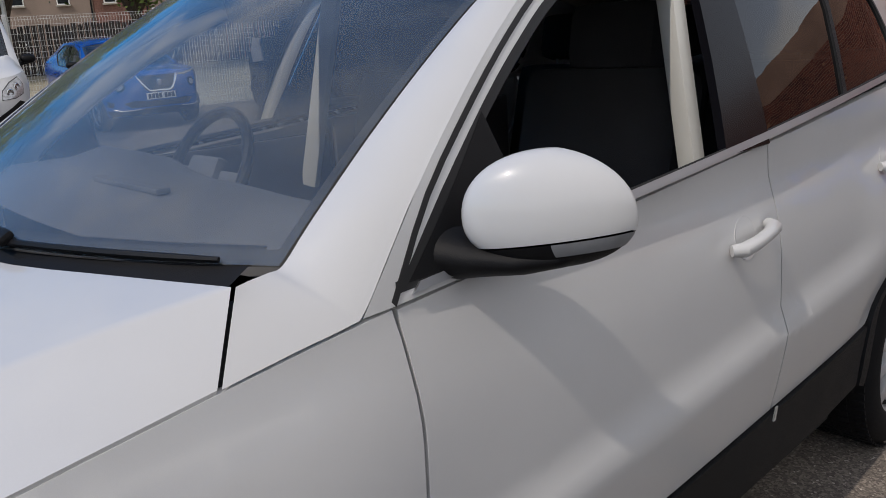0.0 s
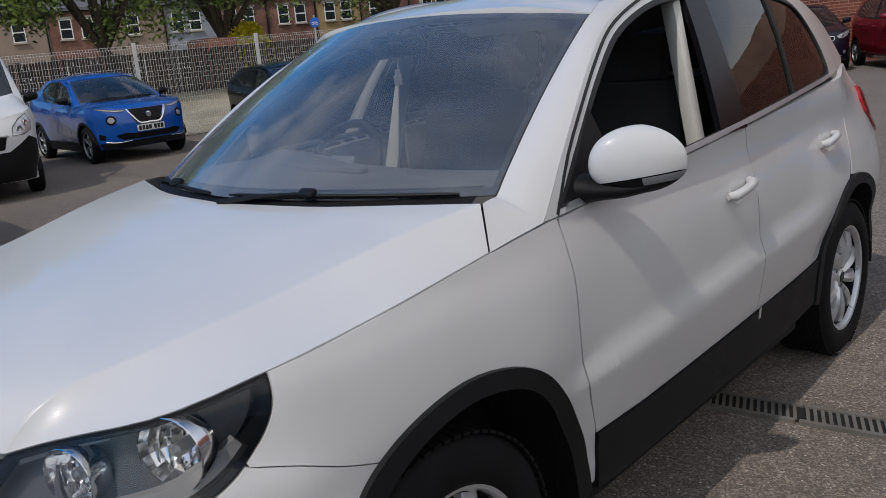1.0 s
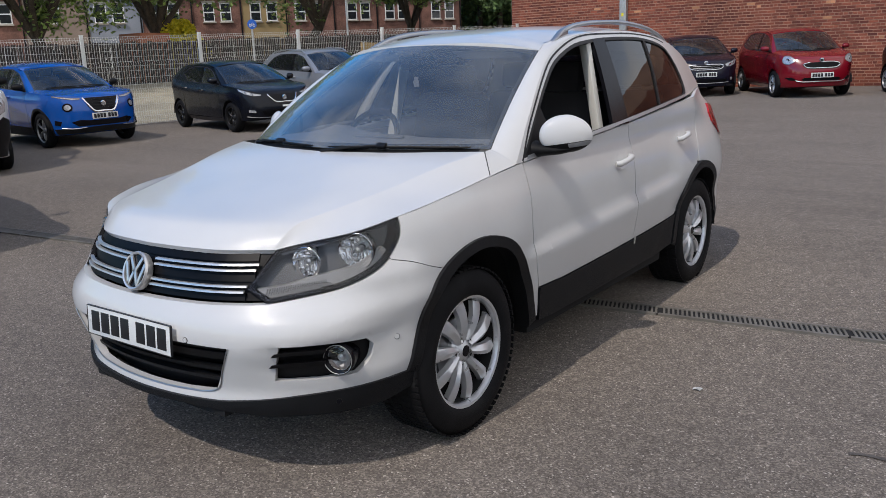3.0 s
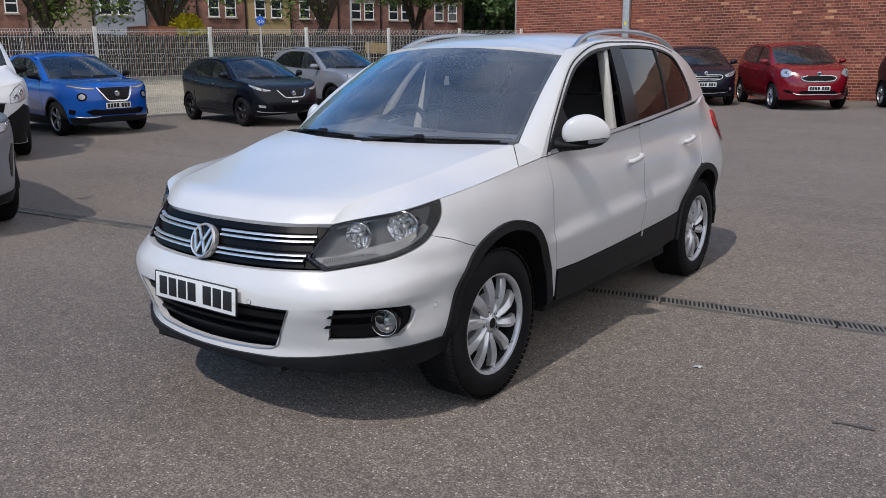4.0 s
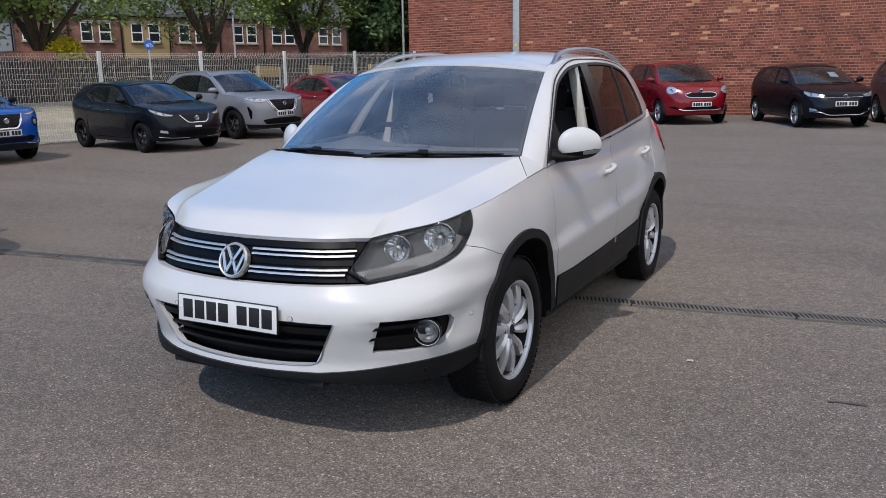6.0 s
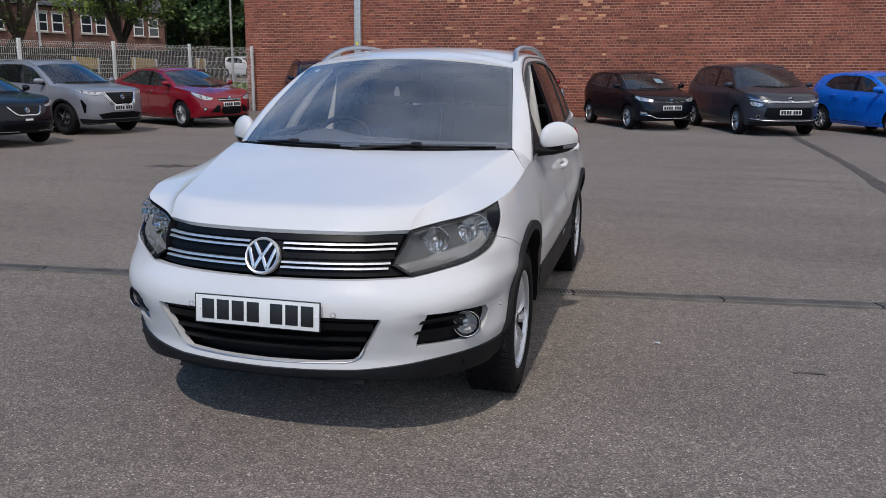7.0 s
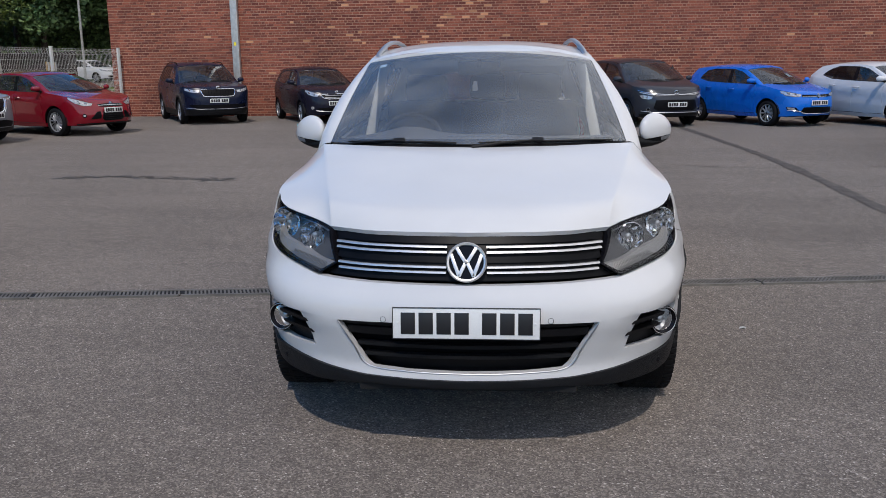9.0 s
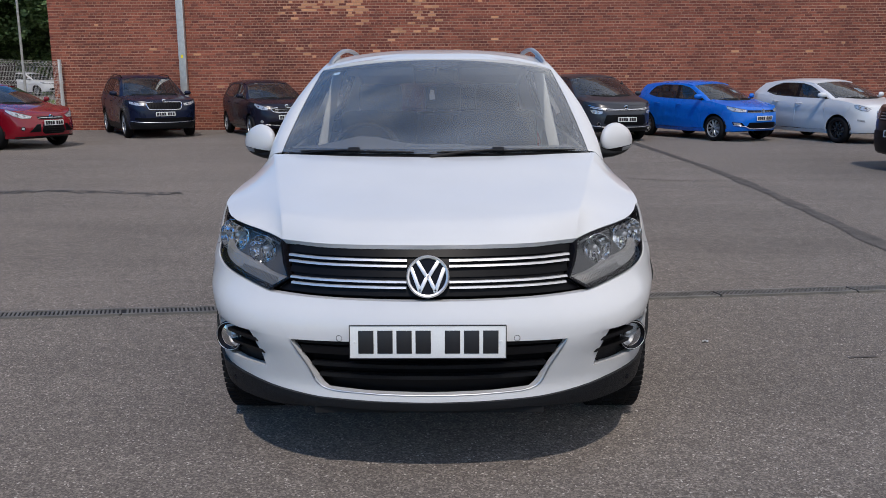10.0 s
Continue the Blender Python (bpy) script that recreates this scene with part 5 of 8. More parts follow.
for s in (1, -1):
    mirror = part("door_mirror", mirror_cut(1.109, True, s), WHITE, suv, "white door mirror on a black arm")
    part("mirror_base", mirror_cut(1.106, False, s, 0.985), BLACK_PLASTIC, mirror)
    bm = mirror_cut(1.106, False, s, 1.0)
    for co, no in (((s * (0.962 - MIRROR_IN[s]), 0, 0), (s, 0, 0)), ((s * (0.947 - MIRROR_IN[s]), 0.70, 1.087), (-s * 0.13, 0, 1))):
        bmesh.ops.bisect_plane(bm, geom=bm.verts[:] + bm.edges[:] + bm.faces[:], plane_co=co, plane_no=no, clear_inner=True)
    part("side_repeater", bm, LAMP_LIGHT, mirror, "clear side indicator")
    bm = bmesh.new()
    rings = []
    for x, y, z, ry, rz in ((0.795, 0.630, 1.088, 0.060, 0.046), (0.825, 0.628, 1.084, 0.050, 0.036), (0.865, 0.648, 1.080, 0.044, 0.026), (0.915, 0.680, 1.078, 0.042, 0.020), (0.960, 0.712, 1.083, 0.034, 0.014), (0.988, 0.728, 1.090, 0.015, 0.006)):
        rings.append([bm.verts.new((s * (x - (MIRROR_IN[s] if x > 0.85 else 0)), y + ry * math.cos(a), z + rz * math.sin(a))) for a in [2 * math.pi * k / 20 for k in range(20)]])
    for a, b in zip(rings, rings[1:]):
        for k in range(20):
            bm.faces.new((a[k - 1], a[k], b[k], b[k - 1]))
    bmesh.ops.recalc_face_normals(bm, faces=bm.faces[:])
    part("mirror_arm", bm, BLACK_PLASTIC, mirror, angle=60)
    part("mirror_glass", box((0.13, 0.004, 0.085), pose(s * 0.942, 0.743, 1.142, 0, 0, s * 24), 0.001), REFLECTOR, mirror)


# wheels: alloys with ten blades
def alloy_wheel(parent, at, radius=0.342, width=0.225, spokes=10, rim=0.226, metal=ALLOY, name="wheel", detail=True):
    bm = bmesh.new()
    w = width / 2
    seg = 72 if detail else 28
    prof = [(rim, -w + 0.02), (rim + 0.03, -w + 0.002), (radius - 0.05, -w), (radius - 0.012, -w + 0.022), (radius, -w + 0.05), (radius, w - 0.05), (radius - 0.010, w - 0.024), (radius - 0.035, w - 0.006), (radius - 0.07, w), (rim + 0.022, w - 0.002), (rim + 0.004, w - 0.012), (rim, w - 0.022)]
    add_lathe(bm, prof, seg)
    if detail:
        blocks = bmesh.new()
        for k in range(72):
            a = 2 * math.pi * k / 72
            for x0 in (-0.078, -0.026, 0.026, 0.078):
                add_box(blocks, (0.040, 0.020, 0.007), Matrix.Rotation(a + x0 * 0.4, 4, "X") @ Matrix.Translation((x0, 0, radius - 0.0012)))
            add_box(blocks, (0.022, 0.011, 0.016), Matrix.Rotation(a, 4, "X") @ Matrix.Translation((w - 0.034, 0, radius - 0.019)) @ Matrix.Rotation(radians(38), 4, "Y"))
    wheel = part(name, bmesh.new(), RUBBER, parent)
    me = wheel.data
    wheel.matrix_local = at
    part("tyre", bm, RUBBER, wheel, angle=45)
    if detail:
        tagged(part("tread", blocks, RUBBER, wheel), kind="stuff")
    bm = bmesh.new()
    add_lathe(bm, [(rim - 0.004, -w + 0.03), (rim - 0.014, 0.0), (rim - 0.012, w - 0.03), (rim - 0.006, w - 0.016), (rim + 0.005, w - 0.012), (rim + 0.005, w - 0.022)], seg)
    rim_part = part("rim", bm, metal, wheel)
    # dark disc behind the spokes: the wheel's inner shade put into colour
    bm = bmesh.new()
    add_lathe(bm, [(0.001, 0.0), (rim - 0.015, 0.0)], 32)
    part("brake", bm, DARK, wheel)
    # dark sleeve paints shade onto the inside of the silver rim
    bm = bmesh.new()
    add_lathe(bm, [(rim - 0.019, 0.0), (rim - 0.018, w - 0.034)], 36)
    part("barrel", bm, DARK, wheel)
    bm = bmesh.new()
    add_lathe(bm, [(0.040, w - 0.075), (0.135, w - 0.075), (0.137, w - 0.085)], 36)
    part("brake_disc", bm, SATIN, wheel)
    hub = w - 0.038
    blades = []
    for k in range(spokes):
        a = 2 * math.pi * k / spokes
        bm = bmesh.new()
        rows = []
        for q in range(7):
            t = q / 6
            r = 0.045 + (rim - 0.012 - 0.045) * t
            half_w = (0.013 + 0.0175 * t**0.75) * (1.0 if detail else 0.72 * 10 / max(spokes, 8))
            tw = a + 0.10 * t
            x = hub + 0.020 * math.sin(math.pi * t * 0.9) - 0.008 * t
            row = []
            for o, d in ((-1, -0.028), (-0.92, -0.004), (-0.15, 0.006), (0.92, -0.007), (1, -0.028)):
                off = o * half_w
                row.append(bm.verts.new((x + d, r * math.cos(tw) - off * math.sin(tw), r * math.sin(tw) + off * math.cos(tw))))
            rows.append(row)
        for p, q in zip(rows, rows[1:]):
            for i in range(4):
                bm.faces.new((p[i], p[i + 1], q[i + 1], q[i]))
        part("spoke", flip_out(bm, (1, 0, 0)), metal, rim_part, angle=50)
    bm = bmesh.new()
    add_lathe(bm, [(0.0005, hub + 0.006), (0.026, hub + 0.006), (0.030, hub + 0.002), (0.060, hub - 0.006), (0.072, hub - 0.02), (0.072, hub - 0.05)], 32)
    part("hub", bm, metal, rim_part)
    bm = bmesh.new()
    add_lathe(bm, [(0.0005, hub + 0.009), (0.022, hub + 0.009), (0.024, hub + 0.004)], 24)
    part("hub_cap", bm, GLOSS_BLACK, rim_part)
    for k in range(5):
        a = 2 * math.pi * k / 5 + 0.3
        bm = bmesh.new()
        add_lathe(bm, [(0.0005, hub - 0.008), (0.0085, hub - 0.008), (0.010, hub - 0.001), (0.012, hub - 0.006)], 12, Matrix.Translation((0.002, 0.047 * math.cos(a), 0.047 * math.sin(a))))
        part("bolt", bm, DARK, rim_part)
    return wheel


first = None
for x, y, turn in ((0.770, 0, 20), (0.772, 2.604, 55), (-0.770, 0, 200), (-0.772, 2.604, 10)):
    at = Matrix.Translation((x, y, 0.342)) @ Matrix.Rotation(0 if x > 0 else math.pi, 4, "Z") @ Matrix.Rotation(radians(turn), 4, "X")
    if first is None:
        first = alloy_wheel(suv, at)
    else:
        w2 = copy_thing(first, at)

# dark structure behind the panels: arch liners, floor pan, engine bay
for y0, y1, w, z0, z1 in ((-0.66, -0.36, 0.52, 0.26, 0.66), (-0.36, 0.52, 0.60, 0.24, 0.80), (0.52, 2.12, 0.83, 0.25, 0.42), (2.12, 3.10, 0.60, 0.26, 0.80), (3.10, 3.36, 0.62, 0.32, 0.80)):
    part("underbody", box((2 * w, y1 - y0, z1 - z0), pose(0, (y0 + y1) / 2, (z0 + z1) / 2), 0.02), DARK, suv)
for y in (0.07, 2.62):
    for s in (1, -1):
        bm = bmesh.new()
        rows = []
        for k in range(25):
            a = math.pi * (-0.02 + 1.04 * k / 24)
            rows.append([bm.verts.new((s * x, y + 0.415 * math.cos(a), 0.335 + 0.425 * math.sin(a))) for x in (0.60, 0.86)])
        for p, q in zip(rows, rows[1:]):
            bm.faces.new((p[0], p[1], q[1], q[0]))
        part("arch_liner", bm, DARK, suv)
# unseen plates added to block light between the skirt and the underbody
for y0, y1, w in ((-0.85, -0.70, 0.40), (-0.70, -0.52, 0.56), (-0.52, -0.38, 0.66)):
    part("undertray", box((2 * w, y1 - y0, 0.05), pose(0, (y0 + y1) / 2, 0.305)), DARK, suv)
part("bulkhead", box((1.50, 0.04, 0.50), pose(0, 0.50, 0.75)), DARK, suv)
part("front_beam", box((0.76, 0.05, 0.42), pose(0, -0.68, 0.58), 0.02), DARK, suv)

# cabin
bm = bmesh.new()
prof = [(0.36, 1.070), (0.45, 1.118), (0.62, 1.118), (0.76, 1.080), (0.83, 0.98), (0.82, 0.78), (0.76, 0.66)]
rows = []
for k in range(15):
    x = -0.70 + 0.10 * k
    hood = 0.055 * math.exp(-((x + 0.36) / 0.17)**2) + 0.012 * math.exp(-((x) / 0.16)**2)
    rows.append([bm.verts.new((x, y + 0.06 * (x / 0.7)**2 * (1 if i < 3 else 0), z + (hood if 1 < i < 4 else 0))) for i, (y, z) in enumerate(prof)])
for p, q in zip(rows, rows[1:]):
    for i in range(len(prof) - 1):
        bm.faces.new((p[i], p[i + 1], q[i + 1], q[i]))
dash = part("dashboard", flip_out(bm, (0, 0.1, 1)), DASH, suv, "dark grey dashboard")
bm = bmesh.new()
add_box(bm, (0.30, 0.03, 0.012), pose(0.0, 0.52, 1.128, 0), 0.004)
part("centre_vent", bm, DASH, dash)
wheel_turn = pose(-0.385, 0.89, 1.055, 62, 0, 0)
bm = bmesh.new()
add_tube(bm, [wheel_turn @ Vector((0.185 * math.cos(a), 0.185 * math.sin(a), 0)) for a in [2 * math.pi * k / 36 for k in range(36)]], 0.016, 10, closed=True)
steer = part("steering_wheel", bm, BLACK_PLASTIC, suv, "black steering wheel")
bm = bmesh.new()
add_box(bm, (0.15, 0.11, 0.05), wheel_turn, 0.02)
add_box(bm, (0.34, 0.035, 0.02), wheel_turn @ Matrix.Translation((0, 0.005, -0.005)), 0.008)
add_box(bm, (0.035, 0.17, 0.02), wheel_turn @ Matrix.Translation((0, -0.09, -0.005)), 0.008)
part("wheel_hub", bm, DASH, steer)


def seat(x, y, w=0.50, back=0.62, head=True):
    bm = bmesh.new()
    add_box(bm, (w, 0.52, 0.17), pose(x, y, 0.68, 6), 0.05)
    s = part("front_seat" if head else "rear_seat", bm, FABRIC, suv, "dark fabric seat")
    bm = bmesh.new()
    add_box(bm, (w, 0.13, back), pose(x, y + 0.33, 0.98, -14), 0.055)
    part("backrest", bm, FABRIC, s)
    if head:
        bm = bmesh.new()
        add_box(bm, (0.27, 0.09, 0.18), pose(x, y + 0.43, 1.36, -10), 0.04)
        part("headrest", bm, FABRIC, s)
        bm = bmesh.new()
        for o in (-0.06, 0.06):
            add_tube(bm, [(x + o, y + 0.40, 1.22), (x + o, y + 0.42, 1.36)], 0.006, 6)
        part("headrest_post", bm, SATIN, s)


for x in (-0.37, 0.37):
    seat(x, 1.28)
for x in (-0.42, 0.02, 0.44):
    seat(x, 2.15, 0.43, 0.56)
part("cabin_floor", box((1.56, 2.4, 0.03), pose(0, 1.75, 0.50)), FABRIC, suv)
part("load_floor", box((1.2, 0.7, 0.03), pose(0, 2.85, 0.82)), FABRIC, suv)
for s in (1, -1):
    bm = bmesh.new()
    add_box(bm, (0.03, 1.02, 0.60), pose(s * 0.775, 1.08, 0.78), 0.02)
    part("door_card", bm, DASH, suv, "dark inner door trim")
    bm = bmesh.new()
    add_box(bm, (0.03, 0.95, 0.62), pose(s * 0.765, 2.08, 0.82), 0.02)
    part("door_card", bm, DASH, suv)
both("pillar_trim", [FRAME_FRONT[:7] + [(y + 0.014, z - 0.010) for y, z in DLO_FRONT[6::-1]]], CREAM, place=glass_side, step=0.06, thick=0.012, out=-0.032, label="pale grey pillar trim")
for s in (1, -1):
    a, b = Vector((s * 0.750, 1.475, 0.90)), Vector((s * 0.603, 1.535, 1.555))
    bm = bmesh.new()
    add_box(bm, (0.035, 0.062, (b - a).length), Matrix.Translation((a + b) / 2) @ (b - a).to_track_quat("Z", "Y").to_matrix().to_4x4(), 0.012)
    part("pillar_trim", bm, CREAM, suv, "pale grey pillar trim")
bm = bmesh.new()
rows = []
for k in range(9):
    y = 1.0 + 0.26 * k
    rows.append([bm.verts.new((x * (RX(y) - 0.03), y, roof_at(x * (RX(y) - 0.03), y)[2] - 0.035)) for x in (-1, -0.6, 0, 0.6, 1)])
for p, q in zip(rows, rows[1:]):
    for i in range(4):
        bm.faces.new((p[i], p[i + 1], q[i + 1], q[i]))
part("headliner", bm, HEADLINER, suv, "pale headliner")
bm = bmesh.new()
add_box(bm, (0.23, 0.03, 0.075), pose(0, 0.86, 1.475, 12), 0.012)
add_tube(bm, [(0, 0.84, 1.48), (0, 0.83, 1.535)], 0.012, 8)
part("rear_view_mirror", bm, BLACK_PLASTIC, suv, "black interior mirror")
for s in (1, -1):
    bm = bmesh.new()
    add_box(bm, (0.36, 0.012, 0.10), pose(s * 0.31, 1.03, 1.505, 70), 0.005)
    part("sun_visor", bm, HEADLINER, suv)

# scented card that hangs from the interior mirror
card = thing("air_freshener", "small pale card air freshener hanging from the interior mirror", "air freshener")
bm = bmesh.new()
add_tube(bm, [(-0.02, 0.862, 1.437), (-0.021, 0.863, 1.405)], 0.0012, 5)
part("string", bm, RUBBER_SEAL, card)
bm = bmesh.new()
add_box(bm, (0.022, 0.004, 0.022), pose(-0.021, 0.863, 1.392, 0, 8, 20), 0.0015)
add_box(bm, (0.030, 0.004, 0.032), pose(-0.022, 0.863, 1.368, 0, -6, 20), 0.0015)
part("scented_card", bm, LAMP_LIGHT, card)

# small sticker in the windscreen's upper corner
panel("sticker", [[(-0.875, 0.895), (-0.815, 0.895), (-0.815, 0.935), (-0.875, 0.935)]], lambda a, b, o: screen_at(a, b, o - 0.006), surface("pale blue sticker", (0.45, 0.60, 0.72), 0.6, vary=0.2, scale=60), suv, step=0.05, thick=0)

# ---- the other cars ----
PANE_CLEAR = glass("car window glass", (0.70, 0.74, 0.74), 1.7, haze=0.03)
PANE_DARK = glass("dark car window glass", (0.10, 0.105, 0.11), 1.0, haze=0.01)
CLEAR_LAMP = surface("clear headlamp", (0.46, 0.47, 0.49), 0.14, 0.35, coat=1.0, vary=0.35, scale=28)
CABIN = surface("dark cabin trim", (0.016, 0.016, 0.017), 0.85, vary=0.2)
DASH_TOP = surface("grey dashboard top", (0.13, 0.135, 0.14), 0.6, vary=0.15, scale=6)


def circle(u, z, ru, rz=None, n=18):
    rz = ru if rz is None else rz
    return [(u + ru * math.cos(2 * math.pi * k / n), z + rz * math.sin(2 * math.pi * k / n)) for k in range(n)]


class CarForm:
    """The surfaces of a parked car: front axle over the origin, nose towards -y, x to its left."""

    def __init__(self, L, W, H, wb, fo, nose, lamp, wing, cowl, cowl_side, header, rear, belt, wheel=0.315, tumble=0.70, rake=1.0, lamp_in=0.50, lamp_out=1.05,
                 lift=0.04, bulge=0.025, drop=0.05, sweep=0.15, dip=0.07, snub=1.0, crease=0.012, doors=(0.45, 1.40, 2.30)):
        self.L, self.W, self.H, self.wb, self.fo, self.wheel, self.doors = L, W, H, wb, fo, wheel, doors
        self.nose, self.wing, self.cowl, self.cowl_side, self.header = nose, wing, cowl, cowl_side, header
        self.rear, self.drop, self.sweep, self.crease, self.bulge, self.lift = rear, drop, sweep, crease, bulge, lift
        hw = self.hw = W / 2
        end = self.end = L - fo
        s = snub
        self.plan, self.arc = plan_curve([(0, -fo), (0.30 * hw, -fo + 0.020 * s), (0.55 * hw, -fo + 0.075 * s), (0.75 * hw, -fo + 0.180 * s), (0.89 * hw, -fo + 0.34 * s), (0.962 * hw, -fo + 0.53 * s), (0.990 * hw, -fo + 0.74 * s),
                                          (0.998 * hw, 0.35), (hw, wb / 2), (0.998 * hw, wb - 0.3), (0.985 * hw, wb + 0.2), (0.94 * hw, end - 0.30), (0.83 * hw, end - 0.10), (0.5 * hw, end - 0.02), (0, end)], 12)
        self.tail = self.arc[-1]
        self.front_in = table((0.15, 0.15), (0.25, 0.06), (0.36, 0.015), (0.44, 0.0), (nose - 0.24, 0.004), (nose - 0.14, 0.025 * rake), (nose - 0.05, 0.065 * rake), (nose, 0.10 * rake), (lamp + 0.005, 0.10 * rake + 0.6 * (lamp + 0.005 - nose)), (lamp + 0.2, 0.3))
        self.side_in = table((-0.85, 0.10), (-0.72, 0.045), (-0.55, 0.024), (-0.38, 0.016), (-0.22, 0.0), (-0.11, 0.012), (0.0, 0.048), (0.2, 0.10))
        self.rear_in = table((0.2, 0.10), (0.4, 0.02), (0.65, 0.0), (0.9, 0.05), (1.2, 0.14))
        self.belt = table((cowl_side, wing), ((cowl_side + rear[1]) / 2, belt[0]), (rear[1], belt[1]))
        self.lamp_in, self.lamp_out, self.u_cowl = lamp_in, lamp_out, self.A(cowl_side)
        mid = (lamp_in + lamp_out) / 2
        self.edge = table((0, nose), (lamp_in * 0.6, nose + 0.003), (lamp_in, nose + 0.010), (mid, (nose + lamp) / 2 + 0.012), (lamp_out, lamp), ((lamp_out + self.u_cowl) / 2, (lamp + wing) / 2 + 0.008), (self.u_cowl, wing))
        # roof
        hy, hz = header
        self.xs, self.xt = 0.835 * hw, tumble * hw
        y1, ym, yr = hy + sweep, (hy + rear[0]) / 2 + 0.1, rear[0]
        self.roof_x = table((y1, self.xt + 0.012), (y1 + 0.35, self.xt + 0.020), (ym + 0.2, self.xt + 0.024), (yr, self.xt - 0.015), (end, self.xt - 0.08))
        self.roof_z = table((y1, hz - drop - 0.006), (y1 + 0.30, H - 0.075), (ym + 0.2, H - 0.060), (yr, H - dip - 0.050), (end, H - dip - 0.16))
        self.crown = table((hy, hz), (hy + 0.12, hz + 0.55 * (H - hz)), (y1 + 0.30, H - 0.006), (ym + 0.2, H), (yr, H - dip), (end, H - dip - 0.10))

    def A(self, y):
        P, R = self.plan, self.arc
        for i in range(len(P) - 1):
            if P[i][1] <= y <= P[i + 1][1]:
                return R[i] + (y - P[i][1]) / max(P[i + 1][1] - P[i][1], 1e-9) * (R[i + 1] - R[i])
        return R[-1]

    def shell(self, u, z, out=0.0):
        x, y, nx, ny = plan_at(u, self.plan, self.arc)
        f, r = max(-ny, 0)**2, max(ny, 0)**2
        d = z - self.belt(y)
        inset = f * self.front_in(z) + r * self.rear_in(z) + (1 - f - r) * self.side_in(d) + 4 * f * (1 - f) * 0.015
        if self.crease and 0.3 < y < self.wb - 0.2:
            k = ease((y - 0.3) / 0.3) * (1 - ease((y - self.wb + 0.6) / 0.4))
            c = z - 0.52 - 0.05 * (y - 0.3)
            inset -= k * self.crease * (max(0.0, 1 + c / 0.16) if c < 0 else max(0.0, 1 - c / 0.05))
        return (x - nx * (inset - out), y - ny * (inset - out), z)

    def side(self, y, z, out=0.0):
        return self.shell(self.A(y), z, out)

    def glass_side(self, y, z, out=0.0):
        yb = min(max(y, self.cowl_side), self.rear[1])
        zb, zr = self.belt(yb), self.roof_z(y)
        bx = self.shell(self.A(yb), zb)[0] - 0.004
        q = (z - zb) / (zr - zb)
        return (bx + (self.roof_x(y) - bx) * (q * 0.80 + 0.20 * q * abs(q)) + 0.9 * out, y, z + 0.4 * out)

    def screen(self, a, b, out=0.0):
        cy, cz = self.cowl
        hy, hz = self.header
        p = Vector((self.xs * a, cy + (self.cowl_side - 0.02 - cy) * a * a, cz + 0.004 - 0.02 * a * a)).lerp(Vector((self.xt * a, hy + self.sweep * a * a, hz - self.drop * a * a)), b)
        n = Vector((0, -(hz - cz), hy - cy)).normalized()
        return tuple(p + n * (0.018 * 4 * b * (1 - b) + out))

    def roof(self, x, y, out=0.0):
        hy, hz = self.header
        c = self.crown(y)
        if y < hy + self.sweep + 0.004:
            return (x, y, c - (c - (hz - self.drop)) * min(abs(x) / self.xt, 1.0)**2.2 + out)
        return (x, y, c - (c - self.roof_z(y)) * min(abs(x) / self.roof_x(y), 1.0)**2.6 + out)

    def frame_front(self):
        rows = [self.screen(1, b) for b in (0, 0.06, 0.16, 0.3, 0.45, 0.6, 0.75, 0.88, 1.0)]
        return [(y + 0.050, z - 0.014) for x, y, z in rows]

    def bonnet_rows(self):
        """Grid of the right half of the bonnet, from the nose back to the scuttle."""
        us = [self.lamp_in * k / 6 for k in range(7)]
        us2 = [self.lamp_in + (self.u_cowl - 0.004 - self.lamp_in) * k / 12 for k in range(13)]
        nose = along([self.shell(u, self.edge(u) + 0.003) for u in us])
        flank = along([self.shell(u, self.edge(u) + 0.003) for u in us2])
        cy, cz = self.cowl
        y0 = self.shell(0, self.nose)[1]

        def top(y):
            t = (y - y0) / (cy - y0)
            return self.nose + self.lift + (cz - 0.012 - self.nose - self.lift) * t + self.bulge * 4 * max(t, 0.0) * max(1 - t, 0.0)
        xc = self.xs * 0.97
        rows = []
        for v in (0, 0.01, 0.03, 0.06, 0.10, 0.16, 0.25, 0.4, 0.55, 0.7, 0.85, 1.0):
            def mid(p):
                a = nose(p)
                bx = xc * p
                by = cy - 0.03 + (self.cowl_side - 0.03 - cy) * (bx / self.xs)**2
                x, y = a.x + (bx - a.x) * v, a.y + (by - a.y) * v
                return Vector((x, y, top(y) - 0.02 * p * p - (top(a.y) - 0.02 * p * p - a.z) * max(0.0, 1 - v / 0.16)**2.4))
            a, b = mid(1.0), flank(v)
            row = [mid(p) for p in (0, 0.2, 0.4, 0.6, 0.8, 0.93, 1.0)]
            for q in (0.04, 0.12, 0.3, 0.5, 0.7, 0.88, 1.0):
                p = a.lerp(b, q)
                p.z = b.z + (a.z - b.z) * (1 - q) * (1 + 0.35 * q)
                row.append(p)
            rows.append(row)
        return rows


def two_sided(bm, rows):
    made = [[bm.verts.new((-p.x, p.y, p.z)) for p in r[:0:-1]] + [bm.verts.new(p) for p in r] for r in rows]
    for a, b in zip(made, made[1:]):
        for k in range(len(a) - 1):
            bm.faces.new((a[k], a[k + 1], b[k + 1], b[k]))
    bmesh.ops.remove_doubles(bm, verts=bm.verts[:], dist=1e-4)
    return bm


WHEELS = {}


